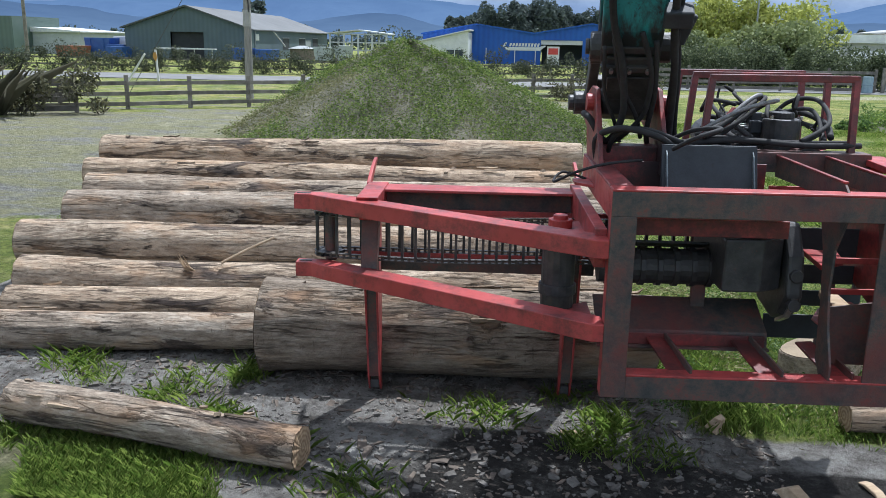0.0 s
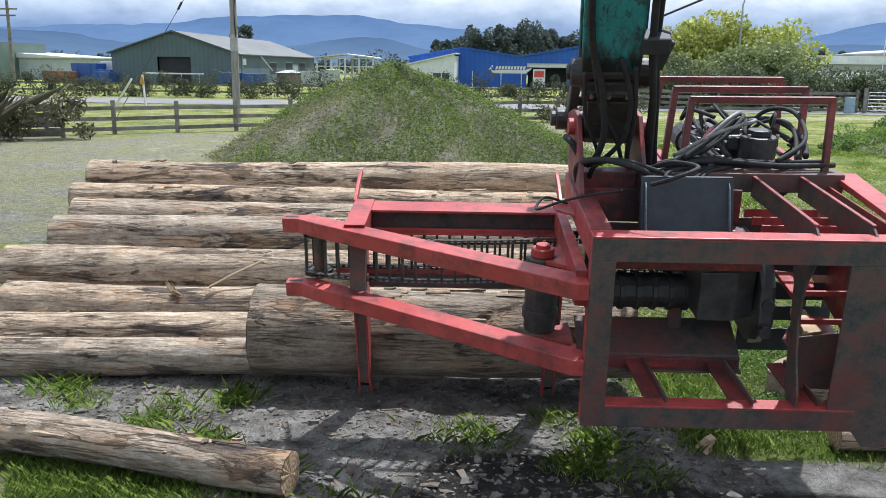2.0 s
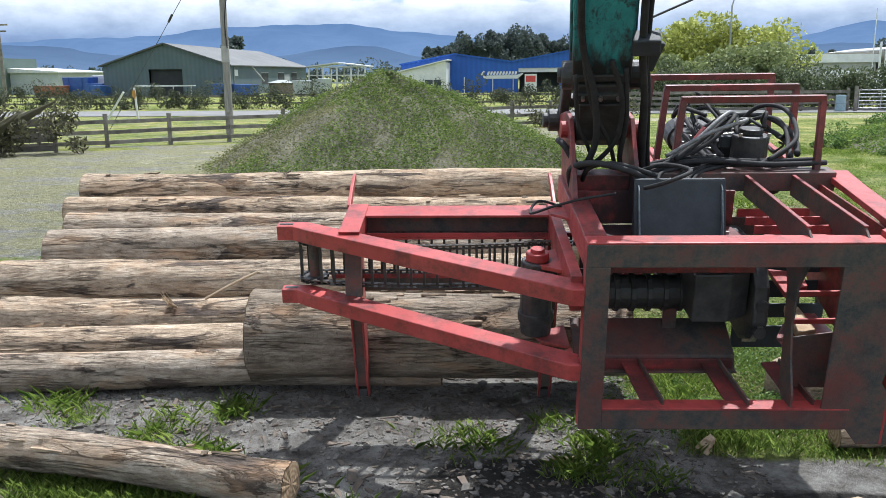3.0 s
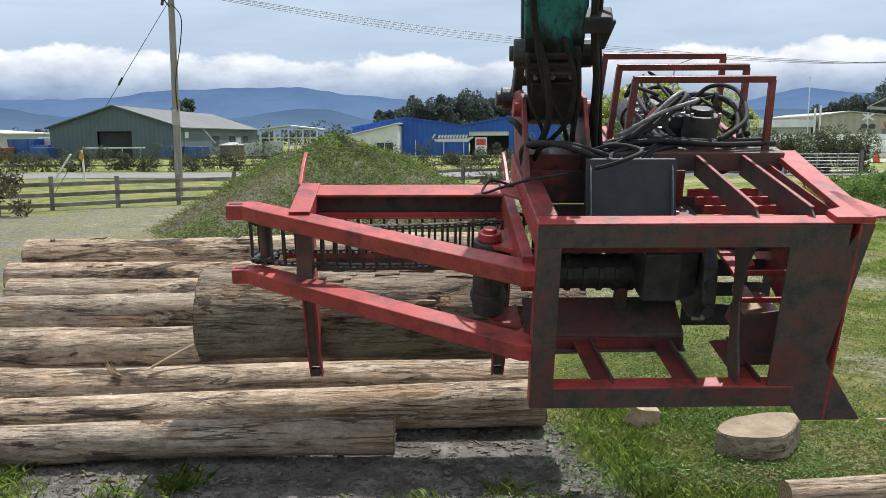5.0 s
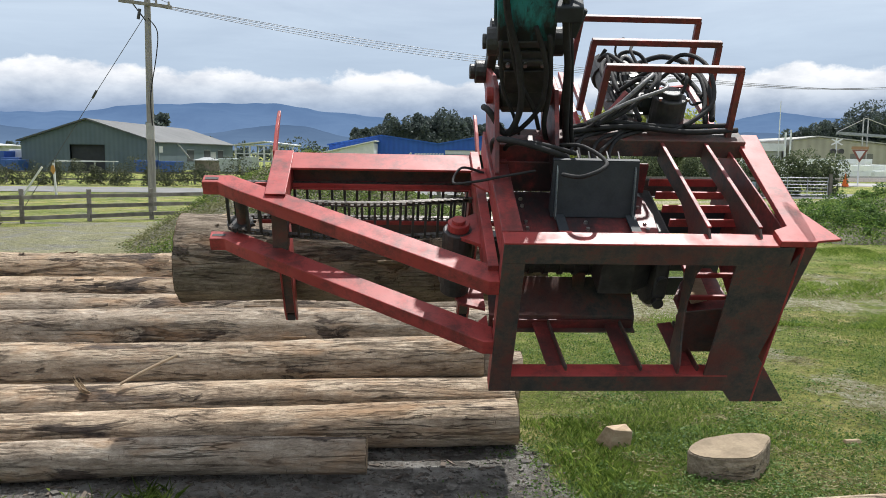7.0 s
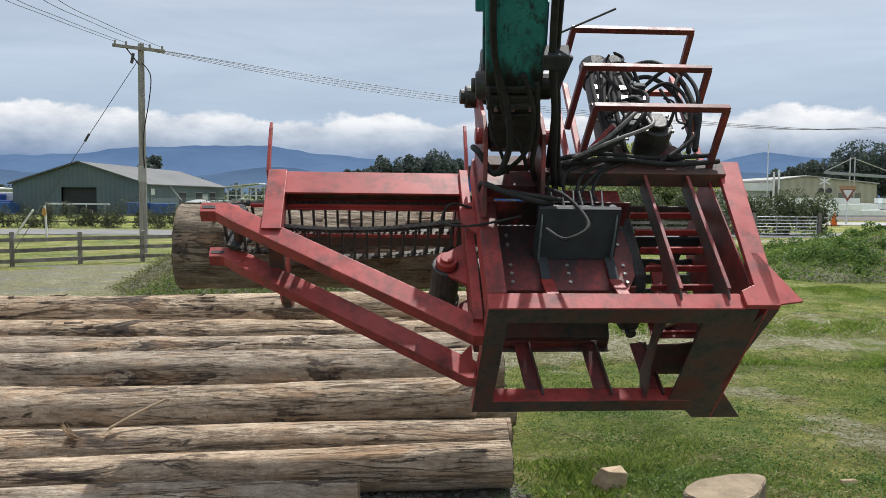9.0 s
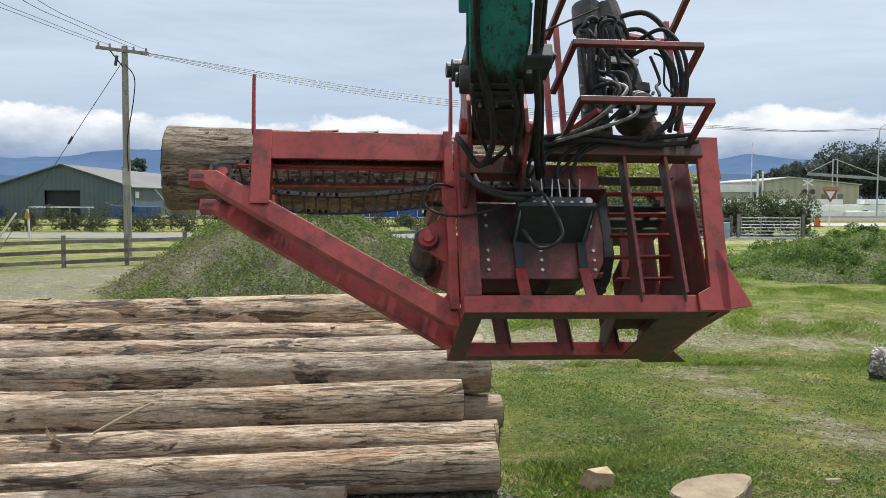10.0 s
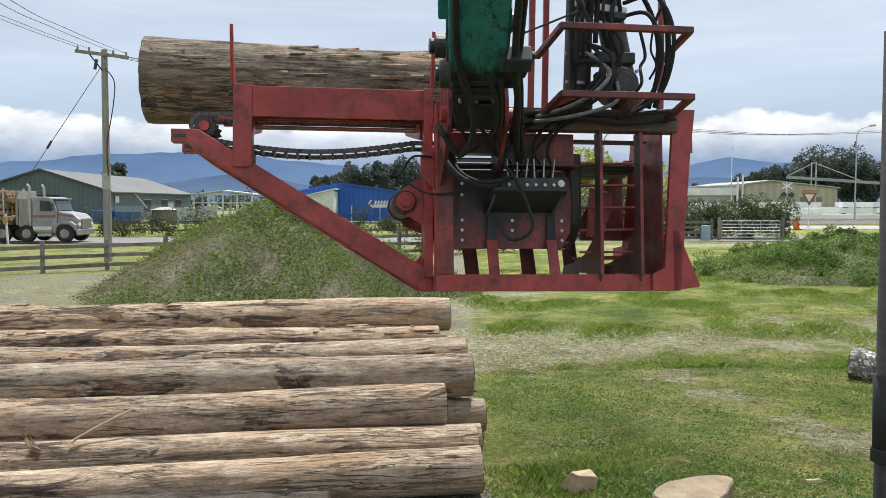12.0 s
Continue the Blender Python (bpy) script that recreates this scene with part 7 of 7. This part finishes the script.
def logging_truck():
    t = thing("logging_truck", "silver bonneted logging truck loaded with pine logs", "truck")
    silver = surf("silver_truck_paint", (0.22, 0.22, 0.235), (0.36, 0.36, 0.375), 3, 0.4, 0.1, 0.05, 50)
    maroon = surf("maroon_stripe", (0.22, 0.09, 0.09), (0.30, 0.13, 0.13), 3, 0.5)
    glass = surf("cab_glass", (0.02, 0.03, 0.04), (0.06, 0.075, 0.09), 2, 0.1)
    part("bonnet", plate([(-0.05, 0.75), (0.0, 1.30), (-0.35, 1.62), (-1.25, 1.78), (-1.25, 0.75), (-1.22, 0.62), (-0.4, 0.62)], 1, -0.95, 0.95), silver, t, "silver bonnet", 0.05)
    part("bonnet_stripe", plate([(-0.3, 1.42), (-1.2, 1.56), (-1.2, 1.66), (-0.38, 1.54)], 1, -0.962, -0.952), maroon, t, "maroon stripe")
    part("bumper", box(-0.12, 0.05, -1.1, 1.1, 0.42, 0.75), STEEL, t, "bright bumper", 0.03)
    part("grille", box(-0.01, 0.03, -0.6, 0.6, 0.8, 1.35), STEEL, t, "bright grille", 0.01)
    for y in (-0.85, 0.85):
        part("headlight", box(-0.10, 0.01, y - 0.12, y + 0.12, 0.95, 1.12), surf("lamp_lens", (0.7, 0.7, 0.7), (0.85, 0.85, 0.85), 5, 0.15), t, "clear headlight", 0.02)
    part("guard", plate([(-0.10, 0.62), (-0.12, 1.02), (-0.40, 1.20), (-1.05, 1.20), (-1.38, 1.0), (-1.46, 0.55), (-1.30, 0.55), (-1.20, 0.90), (-0.95, 1.06), (-0.5, 1.06), (-0.28, 0.85)], 1, -1.15, -0.96), silver, t, "silver front guard", 0.02)
    cab = part("cab", plate([(-1.25, 0.62), (-1.22, 1.78), (-1.42, 2.42), (-1.60, 2.58), (-2.60, 2.62), (-2.66, 0.62)], 1, -1.08, 1.08), silver, t, "silver cab", 0.05)
    part("door_glass", plate([(-1.48, 1.78), (-1.58, 2.36), (-2.16, 2.40), (-2.16, 1.78)], 1, -1.095, -1.078), glass, cab, "dark side window")
    part("windscreen", plate([(-1.21, 1.80), (-1.41, 2.40), (-1.38, 2.42), (-1.18, 1.82)], 1, -0.95, 0.95), glass, cab, "dark windscreen")
    part("visor", box(-1.55, -1.25, -1.05, 1.05, 2.46, 2.52), silver, cab, bevel=0.01)
    part("mirror", box(-1.42, -1.34, -1.36, -1.16, 1.85, 2.25), BLACK, cab, "black mirror", 0.01)
    part("cab_stripe", box(-2.64, -1.3, -1.092, -1.079, 1.42, 1.56), maroon, cab)
    part("step", box(-2.3, -1.5, -1.2, -0.9, 0.35, 0.5), STEEL, t, bevel=0.01)
    part("fuel_tank", rod((-2.6, -0.85, 0.72), (-1.5, -0.85, 0.72), 0.30), STEEL, t, "bright fuel tank", 0.02)
    for y in (-1.0, 0.75):
        st = part("exhaust_stack", rod((-2.78, y, 0.8), (-2.78, y, 3.0), 0.085), STEEL, t, "bright exhaust stack")
        part("stack_tip", tube([(-2.78, y, 2.98), (-2.80, y, 3.18), (-2.92, y, 3.32)], 0.07, 10), STEEL, st)
        part("heat_shield", rod((-2.78, y, 1.2), (-2.78, y, 2.4), 0.12), STEEL, st)
    part("headboard", box(-3.55, -3.42, -1.15, 1.15, 1.0, 2.95), GREY_WOOD, t, "tall grey headboard", 0.02)
    part("locker", box(-3.40, -2.95, -1.1, 1.1, 0.9, 2.5), GREY_WOOD, t, "grey locker", 0.02)
    part("chassis", box(-11.5, -0.3, -0.45, 0.45, 0.72, 0.98), BLACK, t, "black chassis", 0.02)
    part("deck", box(-11.5, -3.7, -1.2, 1.2, 1.0, 1.14), BLACK, t, "black bolster deck", 0.02)
    for x in (-0.78, -2.95, -4.35, -8.6, -9.9, -11.0):
        for y in (-1.0, 1.0):
            w = part("wheel", rod((x, y - 0.15, 0.5), (x, y + 0.15, 0.5), 0.5, seg=24), RUBBER, t, "black tyre", 0.05)
            part("rim", rod((x, y - 0.165, 0.5), (x, y + 0.165, 0.5), 0.27, seg=18), GREY_WOOD, w, "dull grey rim", 0.02)
    for x in (-4.2, -6.0, -9.0, -11.0):
        for y in (-1.15, 1.15):
            part("stanchion", beam((x, y, 1.1), (x, y, 3.1), 0.10, 0.08), STEEL, t, "steel stanchion")
    rng = random.Random(5)
    pale = surf("fresh_log_bark", (0.22, 0.13, 0.075), (0.46, 0.32, 0.20), 1.6, 0.9, 0, 0.5, 30, (0.5, 4, 4), vary=0.6)
    z = 1.14
    for row in range(5):
        for c in range(5):
            r = rng.uniform(0.17, 0.2)
            bm, ends = log_body(7.2, r, r * 0.92, 50 + row * 5 + c, 0.02, 12, 16)
            lg = part("load_log", bm, pale, t, smooth=True, at=pose(-11.2 + rng.uniform(-0.2, 0.2), -0.88 + 0.43 * c + 0.1 * (row % 2), z + 0.2))
            for e in ends:
                part("cut_end", e, CUT, lg)
        z += 0.365
    return t


def cab_rail():
    """The black grab rail of the cab that the camera rides in."""
    c = thing("grab_rail", "black grab rail beside the cab window", "rail")
    part("bar", rod((0.545, 1.0, -0.05), (0.530, 1.0, 2.60), 0.0085, seg=14), RUBBER, c, smooth=True)
    part("sleeve", rod((0.535, 1.0, 2.088), (0.533, 1.0, 2.19), 0.0125, seg=14), RUBBER, c, "black rubber sleeve", smooth=True)
    part("collar", rod((0.535, 1.0, 2.083), (0.535, 1.0, 2.10), 0.0145, seg=14), RUBBER, c, bevel=0.002)
    return c


ground()
hills()
heaps()
grass()
litter()
log_pile()
loose_wood()
fences()
power_pole()
long_shed()
canopy()
blue_warehouse()
far_left()
far_right()
plants()
TRUCK = logging_truck()
HEAD = processor_head()
LINK = tilt_link(HEAD)
ARM = excavator_arm()
LIFTED = held_log()
cab_rail()


def motions():
    poses_ = [(t, pose(x, y, z, rx, ry, rz)) for t, x, y, z, rx, ry, rz in HEAD_ROWS]
    walk(HEAD, poses_)
    settle = lambda t: -1.4 * min(1.0, max(0.0, (t - 9.0) / 2.0))  # the stem settles back in its cradle as the head rights itself
    walk(LIFTED, [(t, m @ pose(0, 0, 0, settle(t)) @ LOG_IN_HEAD) for t, m in poses_])
    lean = dict(zip((0, 3, 5, 7, 9, 10, 12), (35, 35, 40, 42, 45, 50, 58)))
    arm_rows, link_rows = [], []
    keys = sorted(lean)
    for t, m in poses_:
        a = float(np.interp(t, keys, [lean[k] for k in keys]))
        p = m @ PIVOT
        arm = pose(p.x, p.y, p.z, a, 0, -1.0)
        arm_rows.append((t, arm))
        top = m.inverted() @ (arm @ Vector((0, 0.30, 0.52)))
        link_rows.append((t, frame_to(LINK_PIN, Vector((LINK_PIN.x, top.y, top.z)), (0, 1, 0.2))))
    walk(ARM, arm_rows)
    walk(LINK, link_rows)
    walk(TRUCK, [(0.5 * i, pose(-20.9 - 6.75 * (12 - 0.5 * i), 49, 0.02)) for i in range(24)] + [(11.8, pose(-22.25, 49, 0.02)), (12, pose(-20.9, 49, 0.02))])


motions()
